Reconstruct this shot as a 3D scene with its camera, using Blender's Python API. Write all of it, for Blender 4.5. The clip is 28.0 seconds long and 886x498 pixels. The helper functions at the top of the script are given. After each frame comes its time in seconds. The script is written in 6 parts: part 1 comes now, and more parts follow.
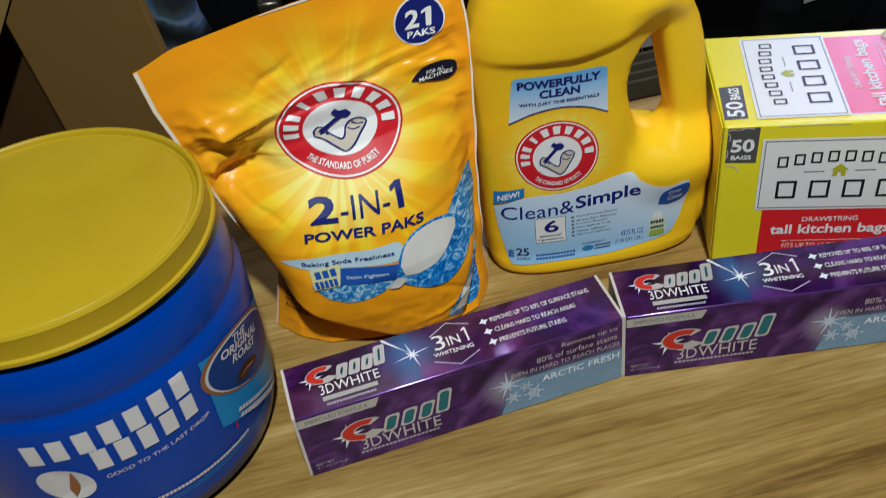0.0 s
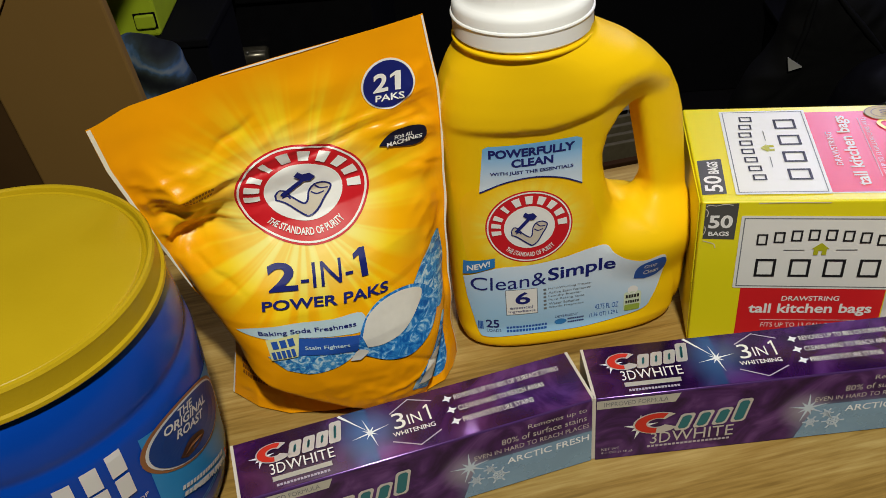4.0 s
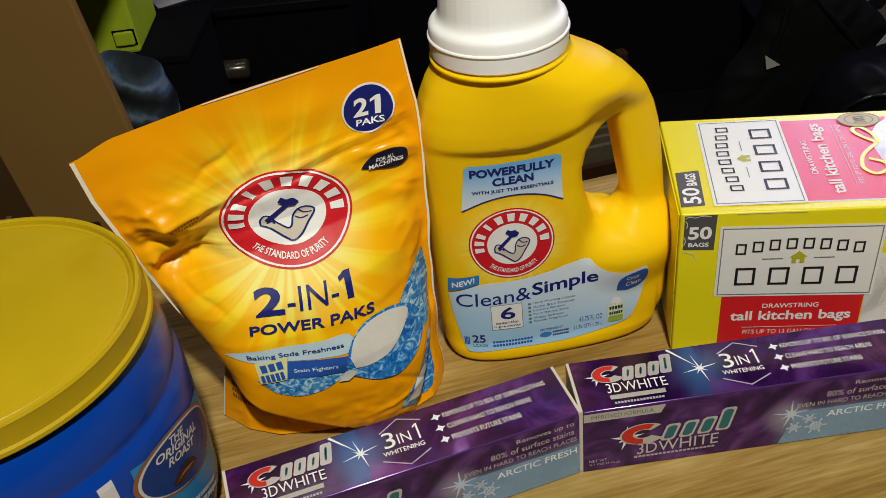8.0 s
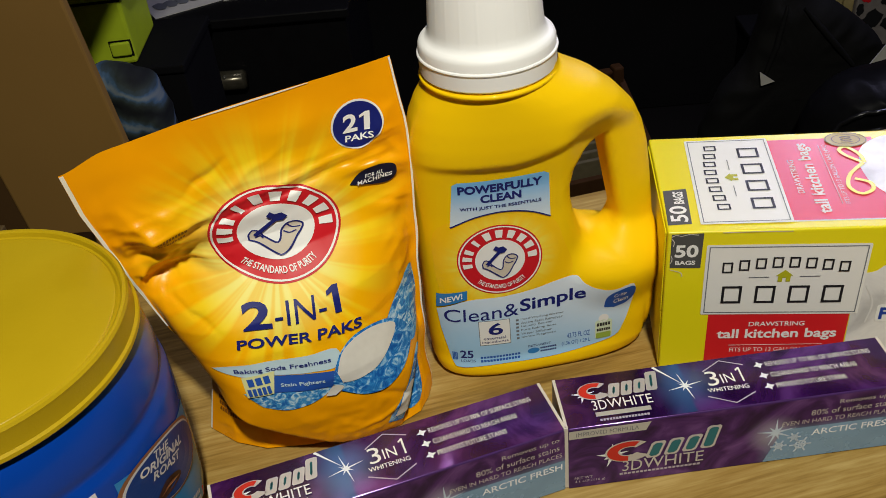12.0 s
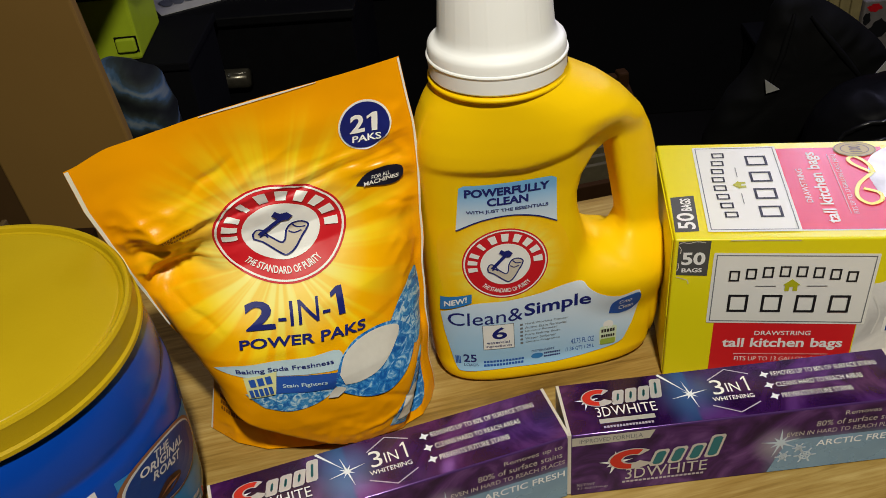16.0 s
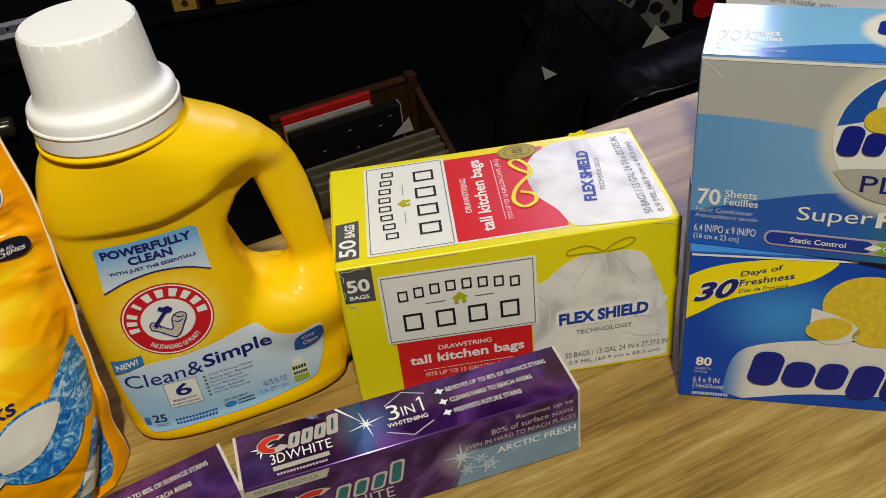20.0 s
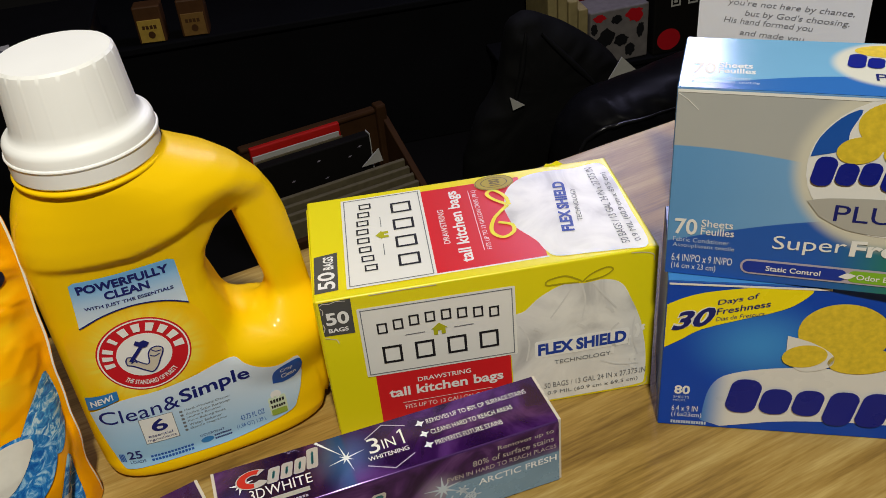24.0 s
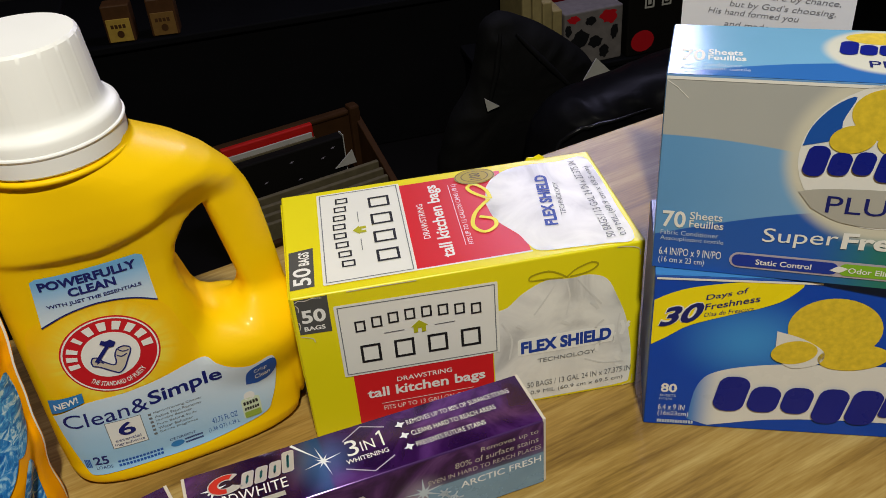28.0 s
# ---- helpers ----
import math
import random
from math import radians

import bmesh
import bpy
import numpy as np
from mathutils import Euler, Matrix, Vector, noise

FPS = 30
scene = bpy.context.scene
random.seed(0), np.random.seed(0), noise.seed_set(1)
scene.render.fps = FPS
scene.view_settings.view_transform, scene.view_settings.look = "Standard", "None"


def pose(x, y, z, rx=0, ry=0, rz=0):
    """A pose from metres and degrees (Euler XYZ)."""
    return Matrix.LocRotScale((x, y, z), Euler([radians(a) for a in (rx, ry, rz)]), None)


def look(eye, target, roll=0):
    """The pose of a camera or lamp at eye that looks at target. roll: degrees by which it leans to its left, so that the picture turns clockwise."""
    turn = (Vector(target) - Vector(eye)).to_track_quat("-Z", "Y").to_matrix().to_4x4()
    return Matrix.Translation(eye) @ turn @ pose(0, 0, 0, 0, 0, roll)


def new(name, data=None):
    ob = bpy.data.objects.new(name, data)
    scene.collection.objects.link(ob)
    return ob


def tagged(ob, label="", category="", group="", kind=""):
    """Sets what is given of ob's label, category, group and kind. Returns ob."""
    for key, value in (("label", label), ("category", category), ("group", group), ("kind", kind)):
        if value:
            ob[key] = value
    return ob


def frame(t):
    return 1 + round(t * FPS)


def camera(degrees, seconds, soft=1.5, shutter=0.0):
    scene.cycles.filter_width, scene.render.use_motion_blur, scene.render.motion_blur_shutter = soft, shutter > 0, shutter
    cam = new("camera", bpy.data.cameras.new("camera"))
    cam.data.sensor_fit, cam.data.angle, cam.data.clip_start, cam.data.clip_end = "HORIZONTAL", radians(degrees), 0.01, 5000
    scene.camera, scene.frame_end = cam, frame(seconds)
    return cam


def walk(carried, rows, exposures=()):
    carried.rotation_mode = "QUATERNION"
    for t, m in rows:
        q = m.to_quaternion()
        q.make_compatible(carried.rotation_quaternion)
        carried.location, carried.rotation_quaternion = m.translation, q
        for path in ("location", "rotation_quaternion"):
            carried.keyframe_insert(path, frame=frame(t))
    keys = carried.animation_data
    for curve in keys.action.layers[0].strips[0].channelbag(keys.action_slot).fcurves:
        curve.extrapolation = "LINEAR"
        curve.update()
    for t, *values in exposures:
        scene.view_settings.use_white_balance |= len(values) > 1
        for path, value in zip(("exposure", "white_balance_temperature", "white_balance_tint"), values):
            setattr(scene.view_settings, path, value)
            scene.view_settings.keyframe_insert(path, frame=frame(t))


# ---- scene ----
cam = camera(51.57, 28.0, soft=0.6, shutter=0.5)
ROWS = [
    (0, 0.0016, 0.0009, 0.4306, 49.633, 6.507, 0.652),
    (0.5, 0.0104, 0.0047, 0.4392, 50.845, 6.623, 0.407),
    (1, 0.0119, 0.0063, 0.4415, 51.015, 6.023, 0.287),
    (1.5, 0.0085, 0.0032, 0.4472, 51.710, 5.510, 0.096),
    (2, 0.0067, 0.0043, 0.4545, 51.588, 5.016, -0.132),
    (2.5, 0.0103, 0.0145, 0.4531, 51.858, 5.138, 0.404),
    (3, 0.0085, 0.0290, 0.4368, 52.835, 4.469, 1.770),
    (3.5, 0.0126, 0.0272, 0.4225, 53.029, 4.630, 1.337),
    (5.5, 0.0130, 0.0254, 0.4302, 52.112, 4.885, 0.673),
    (6, 0.0111, 0.0260, 0.4286, 52.199, 4.891, 0.458),
    (6.5, 0.0114, 0.0269, 0.4302, 52.234, 5.033, 0.166),
    (7, 0.0130, 0.0258, 0.4311, 52.503, 5.389, -0.094),
    (7.5, 0.0158, 0.0267, 0.4346, 52.657, 5.583, -0.464),
    (8, 0.0155, 0.0271, 0.4350, 52.886, 5.644, -0.699),
    (8.5, 0.0184, 0.0289, 0.4357, 52.944, 5.626, -0.696),
    (9, 0.0175, 0.0290, 0.4365, 53.025, 5.465, -0.674),
    (9.5, 0.0160, 0.0289, 0.4380, 53.127, 5.375, -0.821),
    (10, 0.0135, 0.0279, 0.4386, 53.333, 5.146, -1.122),
    (10.5, 0.0144, 0.0240, 0.4388, 53.633, 5.255, -1.064),
    (11, 0.0170, 0.0187, 0.4404, 53.910, 5.348, -0.864),
    (11.5, 0.0172, 0.0213, 0.4359, 53.820, 5.245, -0.942),
    (12, 0.0209, 0.0266, 0.4380, 53.619, 5.085, -0.549),
    (12.5, 0.0184, 0.0294, 0.4370, 53.680, 4.547, -0.136),
    (14.5, 0.0198, 0.0334, 0.4333, 53.705, 4.261, 0.113),
    (15, 0.0174, 0.0315, 0.4340, 53.692, 4.040, 0.122),
    (15.5, 0.0160, 0.0309, 0.4343, 53.640, 4.087, 0.003),
    (16, 0.0179, 0.0297, 0.4367, 53.790, 4.272, 0.089),
    (16.5, 0.0161, 0.0313, 0.4348, 53.814, 4.270, -0.067),
    (17, 0.0201, 0.0328, 0.4365, 53.743, 4.542, 0.096),
    (17.5, 0.0258, 0.0321, 0.4373, 53.915, 5.135, 0.066),
    (18, 0.0435, 0.0367, 0.4390, 53.932, 6.216, -0.589),
    (18.5, 0.0937, 0.0391, 0.4347, 53.210, 5.356, -6.478),
    (19, 0.1235, 0.0410, 0.4359, 52.577, 5.370, -10.714),
    (19.5, 0.1357, 0.0400, 0.4360, 52.828, 5.921, -11.205),
    (20, 0.1357, 0.0406, 0.4365, 52.914, 5.542, -12.025),
    (20.5, 0.1359, 0.0430, 0.4364, 53.007, 5.425, -12.356),
    (21, 0.1384, 0.0479, 0.4348, 53.031, 5.445, -12.510),
    (21.5, 0.1385, 0.0516, 0.4319, 53.219, 5.377, -13.514),
    (22, 0.1354, 0.0461, 0.4372, 54.137, 4.869, -13.334),
    (22.5, 0.1311, 0.0449, 0.4370, 54.410, 4.591, -13.419),
    (24.5, 0.1290, 0.0420, 0.4383, 54.861, 4.784, -14.046),
    (25, 0.1308, 0.0424, 0.4324, 55.226, 4.959, -14.002),
    (25.5, 0.1303, 0.0530, 0.4260, 54.940, 4.766, -14.767),
    (26, 0.1338, 0.0605, 0.4189, 55.050, 4.635, -15.109),
    (26.5, 0.1332, 0.0603, 0.4195, 54.854, 4.692, -15.403),
    (27, 0.1316, 0.0597, 0.4209, 54.790, 4.456, -15.424),
    (27.5, 0.1300, 0.0575, 0.4229, 54.691, 4.272, -15.541),
    (28, 0.1266, 0.0553, 0.4233, 54.745, 3.836, -15.418),
]
walk(cam, [(t, pose(x, y, z, rx, ry, rz)) for t, x, y, z, rx, ry, rz in ROWS],
     exposures=[(0.0, 0.0, 5500, 10), (1.0, 0.0, 6000, 10), (3.0, 0.0, 6300, 10), (9.0, 0.0, 6400, 10), (16.0, 0.0, 6500, 10), (28.0, 0.0, 6500, 10)])

# ---- world and light ----
scene.view_settings.exposure = 0.0
world = bpy.data.worlds.new("room_dark")
scene.world = world
world.use_nodes = True
world.node_tree.nodes["Background"].inputs["Color"].default_value = (0.9, 0.95, 1.0, 1)
world.node_tree.nodes["Background"].inputs["Strength"].default_value = 0.0042


def lamp(name, eye, target, size, watts, colour):
    data = bpy.data.lights.new(name, "AREA")
    data.shape = "DISK"
    data.size, data.energy, data.color = size, watts, colour
    ob = new(name, data)
    ob.matrix_world = look(eye, target)
    return tagged(ob, "room lamp above the table", "lamp", kind="structure")


lamp("ceiling_light", (0.15, -0.34, 1.48), (0.08, 0.48, 0.05), 0.09, 26.0, (1.0, 0.955, 0.82))
lamp("back_light", (-0.06, 1.76, 1.50), (0.0, 0.45, 0.05), 0.16, 2.2, (1.0, 0.95, 0.90))
lamp("screen_light", (1.06, 2.25, 1.10), (0.30, 0.60, 0.05), 0.62, 14, (0.66, 0.64, 1.0))

# ---- materials ----


def mat(name, col, rough=0.5, metal=0.0, var=0.10, scale=30.0, bump=0.04, bscale=500.0, coat=0.0, spec=0.26, bdist=0.0006):
    m = bpy.data.materials.new(name)
    m.use_nodes = True
    nt = m.node_tree
    b = nt.nodes["Principled BSDF"]
    tc = nt.nodes.new("ShaderNodeTexCoord")
    n1 = nt.nodes.new("ShaderNodeTexNoise")
    n1.inputs["Scale"].default_value, n1.inputs["Detail"].default_value = scale, 5
    nt.links.new(tc.outputs["Object"], n1.inputs["Vector"])
    ramp = nt.nodes.new("ShaderNodeMapRange")
    ramp.inputs["To Min"].default_value, ramp.inputs["To Max"].default_value = 1 - var, 1 + var
    nt.links.new(n1.outputs["Fac"], ramp.inputs["Value"])
    mix = nt.nodes.new("ShaderNodeMix")
    mix.data_type, mix.blend_type = "RGBA", "MULTIPLY"
    mix.inputs["Factor"].default_value = 1
    mix.inputs[6].default_value = (*col, 1)
    nt.links.new(ramp.outputs["Result"], mix.inputs[7])
    nt.links.new(mix.outputs[2], b.inputs["Base Color"])
    n2 = nt.nodes.new("ShaderNodeTexNoise")
    n2.inputs["Scale"].default_value, n2.inputs["Detail"].default_value = bscale, 3
    nt.links.new(tc.outputs["Object"], n2.inputs["Vector"])
    rr = nt.nodes.new("ShaderNodeMapRange")
    rr.inputs["To Min"].default_value, rr.inputs["To Max"].default_value = max(0.02, rough * 0.85), min(1, rough * 1.15)
    nt.links.new(n1.outputs["Fac"], rr.inputs["Value"])
    nt.links.new(rr.outputs["Result"], b.inputs["Roughness"])
    if bump:
        bp = nt.nodes.new("ShaderNodeBump")
        bp.inputs["Strength"].default_value, bp.inputs["Distance"].default_value = bump, bdist
        nt.links.new(n2.outputs["Fac"], bp.inputs["Height"])
        nt.links.new(bp.outputs["Normal"], b.inputs["Normal"])
    b.inputs["Metallic"].default_value = metal
    b.inputs["Coat Weight"].default_value = coat
    b.inputs["Coat Roughness"].default_value = 0.12
    b.inputs["Specular IOR Level"].default_value = spec
    return m


def nodes_of(m):
    nt = m.node_tree
    return nt, nt.nodes["Principled BSDF"], nt.nodes["Mix"]


def math_node(nt, op, a, b=None):
    n = nt.nodes.new("ShaderNodeMath")
    n.operation = op
    for i, val in enumerate((a, b)):
        if val is None:
            continue
        if isinstance(val, (int, float)):
            n.inputs[i].default_value = val
        else:
            nt.links.new(val, n.inputs[i])
    return n.outputs[0]


def ramp_node(nt, fac, stops, smooth="LINEAR"):
    r = nt.nodes.new("ShaderNodeValToRGB")
    r.color_ramp.interpolation = smooth
    el = r.color_ramp.elements
    while len(el) < len(stops):
        el.new(0.5)
    for e, (p, c) in zip(el, stops):
        e.position, e.color = p, (*c, 1)
    nt.links.new(fac, r.inputs["Fac"])
    return r.outputs["Color"]


def wood_material():
    m = mat("oak_laminate", (1, 1, 1), 0.36, var=0.06, scale=6, bump=0.0)
    nt, b, mix = nodes_of(m)
    tc = nt.nodes.new("ShaderNodeTexCoord")
    mp = nt.nodes.new("ShaderNodeMapping")
    mp.inputs["Scale"].default_value = (1.3, 13.0, 1.0)
    nt.links.new(tc.outputs["Object"], mp.inputs["Vector"])
    n = nt.nodes.new("ShaderNodeTexNoise")
    n.inputs["Scale"].default_value, n.inputs["Detail"].default_value, n.inputs["Roughness"].default_value = 2.4, 6, 0.62
    n.inputs["Distortion"].default_value = 0.5
    nt.links.new(mp.outputs["Vector"], n.inputs["Vector"])
    mp2 = nt.nodes.new("ShaderNodeMapping")
    mp2.inputs["Scale"].default_value = (9.0, 260.0, 1.0)
    nt.links.new(tc.outputs["Object"], mp2.inputs["Vector"])
    fine = nt.nodes.new("ShaderNodeTexNoise")
    fine.inputs["Scale"].default_value, fine.inputs["Detail"].default_value = 1.5, 4
    nt.links.new(mp2.outputs["Vector"], fine.inputs["Vector"])
    mp3 = nt.nodes.new("ShaderNodeMapping")
    mp3.inputs["Scale"].default_value = (34.0, 300.0, 1.0)
    nt.links.new(tc.outputs["Object"], mp3.inputs["Vector"])
    pores = nt.nodes.new("ShaderNodeTexNoise")
    pores.inputs["Scale"].default_value, pores.inputs["Detail"].default_value = 1.6, 3
    nt.links.new(mp3.outputs["Vector"], pores.inputs["Vector"])
    f = math_node(nt, "ADD", math_node(nt, "MULTIPLY", n.outputs["Fac"], 0.66), math_node(nt, "MULTIPLY", fine.outputs["Fac"], 0.20))
    f = math_node(nt, "ADD", f, math_node(nt, "MULTIPLY", pores.outputs["Fac"], 0.14))
    col = ramp_node(nt, f, [(0.37, (0.130, 0.072, 0.016)), (0.445, (0.225, 0.135, 0.032)), (0.50, (0.305, 0.190, 0.048)), (0.555, (0.365, 0.243, 0.072)), (0.62, (0.46, 0.330, 0.115))])
    nt.links.new(col, mix.inputs[6])
    bp = nt.nodes.new("ShaderNodeBump")
    bp.inputs["Strength"].default_value, bp.inputs["Distance"].default_value = 0.30, 0.0006
    nt.links.new(fine.outputs["Fac"], bp.inputs["Height"])
    nt.links.new(bp.outputs["Normal"], b.inputs["Normal"])
    return m


WOOD = wood_material()
WHITE_CARD = mat("white_card", (0.78, 0.78, 0.76), 0.45, var=0.04)
EDGE_CARD = mat("raw_card_edge", (0.62, 0.58, 0.52), 0.8, var=0.1)
WHITE_INK = mat("white_ink", (0.82, 0.82, 0.80), 0.42, var=0.03, bump=0)
BLACK_INK = mat("black_ink", (0.014, 0.014, 0.016), 0.42, var=0.1, bump=0)
GREY_INK = mat("grey_ink", (0.16, 0.17, 0.19), 0.45, var=0.05, bump=0)
NAVY_INK = mat("navy_ink", (0.010, 0.016, 0.155), 0.40, var=0.06, bump=0)
BLUE_INK = mat("blue_ink", (0.012, 0.09, 0.42), 0.40, var=0.06, bump=0)
RED_INK = mat("red_ink", (0.58, 0.012, 0.02), 0.40, var=0.05, bump=0)
CARTON_RED = mat("carton_red", (0.66, 0.018, 0.022), 0.30, var=0.05, bump=0.02)
YELLOW_CARTON = mat("yellow_carton", (0.80, 0.70, 0.008), 0.30, var=0.05, scale=12, bump=0.05, bscale=160)
YELLOW_HDPE = mat("yellow_plastic", (0.93, 0.59, 0.002), 0.44, var=0.04, scale=9, bump=0.05, bscale=700, spec=0.12, coat=0.06)
YELLOW_HDPE.node_tree.nodes["Principled BSDF"].inputs["Coat Roughness"].default_value = 0.06
WHITE_PLASTIC = mat("white_plastic", (0.88, 0.885, 0.88), 0.44, var=0.03, bump=0.02)
LID_YELLOW = mat("yellow_lid_plastic", (0.46, 0.320, 0.006), 0.34, var=0.09, scale=26, bump=0.16, bscale=700)
BLUE_PLASTIC = mat("blue_plastic", (0.002, 0.050, 0.38), 0.26, var=0.12, scale=10, bump=0.06, bscale=50, bdist=0.0012)
BLACK_GLOSS = mat("black_gloss_plastic", (0.006, 0.006, 0.007), 0.34, var=0.3, bump=0.02, spec=0.15)
BLACK_MATTE = mat("black_matte", (0.005, 0.005, 0.006), 0.8, var=0.3, scale=8, bump=0.2, bscale=60, spec=0.08)
BROWN_BOARD = mat("brown_board", (0.25, 0.14, 0.036), 0.6, var=0.12, scale=4, bump=0.06, bscale=120)
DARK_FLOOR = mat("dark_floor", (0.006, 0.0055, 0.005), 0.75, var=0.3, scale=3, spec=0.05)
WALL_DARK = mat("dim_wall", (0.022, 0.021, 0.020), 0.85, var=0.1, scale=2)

# ---- building helpers ----


def part(name, bm, material, parent=None, label="", smooth=False):
    """One mesh object under a thing."""
    if isinstance(bm, bpy.types.Mesh):
        me = bm
    else:
        me = bpy.data.meshes.new(name)
        bm.normal_update()
        bm.to_mesh(me)
        bm.free()
    me.materials.clear()
    me.materials.append(material)
    if smooth:
        me.polygons.foreach_set("use_smooth", [True] * len(me.polygons))
        if smooth != 1:
            me.set_sharp_from_angle(angle=radians(smooth))
    ob = new(name, me)
    ob.parent = parent
    if label:
        tagged(ob, label)
    return ob


def thing(name, m, label, category, group="", kind=""):
    ob = new(name)
    ob.empty_display_size = 0.02
    ob.matrix_world = m
    return tagged(ob, label, category, group, kind)


def box_bm(x0, y0, z0, x1, y1, z1, bevel=0.0, seg=2):
    bm = bmesh.new()
    bmesh.ops.create_cube(bm, size=1)
    for v in bm.verts:
        v.co = Vector((x0 if v.co.x < 0 else x1, y0 if v.co.y < 0 else y1, z0 if v.co.z < 0 else z1))
    if bevel:
        bmesh.ops.bevel(bm, geom=bm.edges[:], offset=bevel, segments=seg, affect="EDGES", profile=0.5)
    return bm


def lathe(profile, seg=96, flute=None):
    """Turns (radius, height) pairs round z. flute(angle, height) scales the radius."""
    bm = bmesh.new()
    rings = []
    for r, z in profile:
        if r < 1e-6:
            rings.append([bm.verts.new((0, 0, z))])
            continue
        ring = []
        for i in range(seg):
            a = 2 * math.pi * i / seg
            k = r * (flute(a, z) if flute else 1)
            ring.append(bm.verts.new((k * math.cos(a), k * math.sin(a), z)))
        rings.append(ring)
    for lo, hi in zip(rings, rings[1:]):
        for i in range(seg):
            j = (i + 1) % seg
            f = [lo[i % len(lo)], lo[j % len(lo)], hi[j % len(hi)], hi[i % len(hi)]]
            f = list(dict.fromkeys(f))
            if len(f) > 2:
                bm.faces.new(f)
    return bm


TEXTS = {}


def text_mesh(body, bold=0.0, shear=0.0):
    """Letters as flat vertices in a box of 1 x 1, and their faces."""
    key = (body, bold, shear)
    if key not in TEXTS:
        cu = bpy.data.curves.new("lettering", "FONT")
        cu.body, cu.resolution_u, cu.offset, cu.shear = body, 3, bold, shear
        ob = bpy.data.objects.new("lettering", cu)
        me = bpy.data.meshes.new_from_object(ob)
        co = np.empty(len(me.vertices) * 3)
        me.vertices.foreach_get("co", co)
        co = co.reshape(-1, 3)[:, :2]
        lo, hi = co.min(0), co.max(0)
        TEXTS[key] = ((co - lo) / (hi - lo), [tuple(p.vertices) for p in me.polygons])
        bpy.data.objects.remove(ob)
        bpy.data.curves.remove(cu)
        bpy.data.meshes.remove(me)
    return TEXTS[key]


class Print:
    """Prints flat artwork on a surface: at(u, v, off) gives the place; u and v in metres."""

    def __init__(self, owner, at, lift=0.0003, fine=0.0):
        self.owner, self.at, self.lift, self.fine = owner, at, lift, fine

    def on(self, ob):
        """What is printed next belongs to this panel."""
        self.owner = ob
        return ob

    def lay(self, name, pts, faces, material, layer=1, label="", fine=True):
        bm = bmesh.new()
        vs = [bm.verts.new((p[0], p[1], 0)) for p in pts]
        for f in faces:
            try:
                bm.faces.new([vs[i] for i in f])
            except ValueError:
                pass
        if self.fine and fine:
            for _ in range(5):
                bmesh.ops.triangulate(bm, faces=bm.faces[:])
                longs = [e for e in bm.edges if e.calc_length() > self.fine]
                if not longs:
                    break
                bmesh.ops.subdivide_edges(bm, edges=longs, cuts=1)
            bmesh.ops.triangulate(bm, faces=bm.faces[:])
        bm.normal_update()
        for f in bm.faces:
            if f.normal.z < 0:
                f.normal_flip()
        uv = bm.loops.layers.uv.new("art")
        for f in bm.faces:
            for l in f.loops:
                l[uv].uv = l.vert.co.xy
        out = self.at(np.array([v.co.x for v in bm.verts]), np.array([v.co.y for v in bm.verts]), self.lift * layer)
        for v, p in zip(bm.verts, out):
            v.co = p
        return part(name, bm, material, self.owner, label, smooth=bool(self.fine))

    def text(self, body, p0, p1, p2, material, layer=2, bold=0.0, shear=0.0, name="lettering", label=""):
        """Letters in the box with its lower left at p0, its lower right at p1 and its upper left at p2."""
        co, faces = text_mesh(body, bold, shear)
        p0, p1, p2 = (np.array(p) for p in (p0, p1, p2))
        pts = p0 + co[:, :1] * (p1 - p0) + co[:, 1:] * (p2 - p0)
        return self.lay(name, pts, faces, material, layer, label)

    def line(self, body, u0, v0, u1, v1, material, layer=2, rise=0.0, **kw):
        return self.text(body, (u0, v0), (u1, v0 + rise), (u0, v1), material, layer, **kw)

    def arc_text(self, body, cx, cy, r0, r1, a0, a1, material, layer=3, bold=0.0, ky=1.0, label="", tilt=0.0):
        """Letters on a ring from angle a0 to a1 (degrees), feet at r0, heads at r1."""
        co, faces = text_mesh(body, bold)
        a = np.radians(a0 + co[:, 0] * (a1 - a0) + tilt)
        r = r0 + co[:, 1] * (r1 - r0)
        pts = np.stack([cx + r * np.cos(a), cy + ky * r * np.sin(a)], 1)
        return self.lay("lettering", pts, faces, material, layer, label)

    def poly(self, name, pts, material, layer=1, label=""):
        return self.lay(name, pts, [tuple(range(len(pts)))], material, layer, label)

    def rect(self, name, u0, v0, u1, v1, material, layer=1, label="", skew=0.0, r=0.0):
        pts = [(u0, v0), (u1, v0 + skew), (u1, v1 + skew), (u0, v1)]
        if r:
            pts = []
            for cx, cy, a in ((u0 + r, v0 + r, 180), (u1 - r, v0 + skew + r, 270), (u1 - r, v1 + skew - r, 0), (u0 + r, v1 - r, 90)):
                pts += [(cx + r * math.cos(radians(a + i * 22.5)), cy + r * math.sin(radians(a + i * 22.5))) for i in range(5)]
        return self.poly(name, pts, material, layer, label)

    def frame_line(self, name, u0, v0, u1, v1, w, material, layer=2, skew=0.0):
        o = [(u0, v0), (u1, v0 + skew), (u1, v1 + skew), (u0, v1)]
        i = [(u0 + w, v0 + w), (u1 - w, v0 + skew + w), (u1 - w, v1 + skew - w), (u0 + w, v1 - w)]
        return self.lay(name, o + i, [(0, 1, 5, 4), (1, 2, 6, 5), (2, 3, 7, 6), (3, 0, 4, 7)], material, layer)

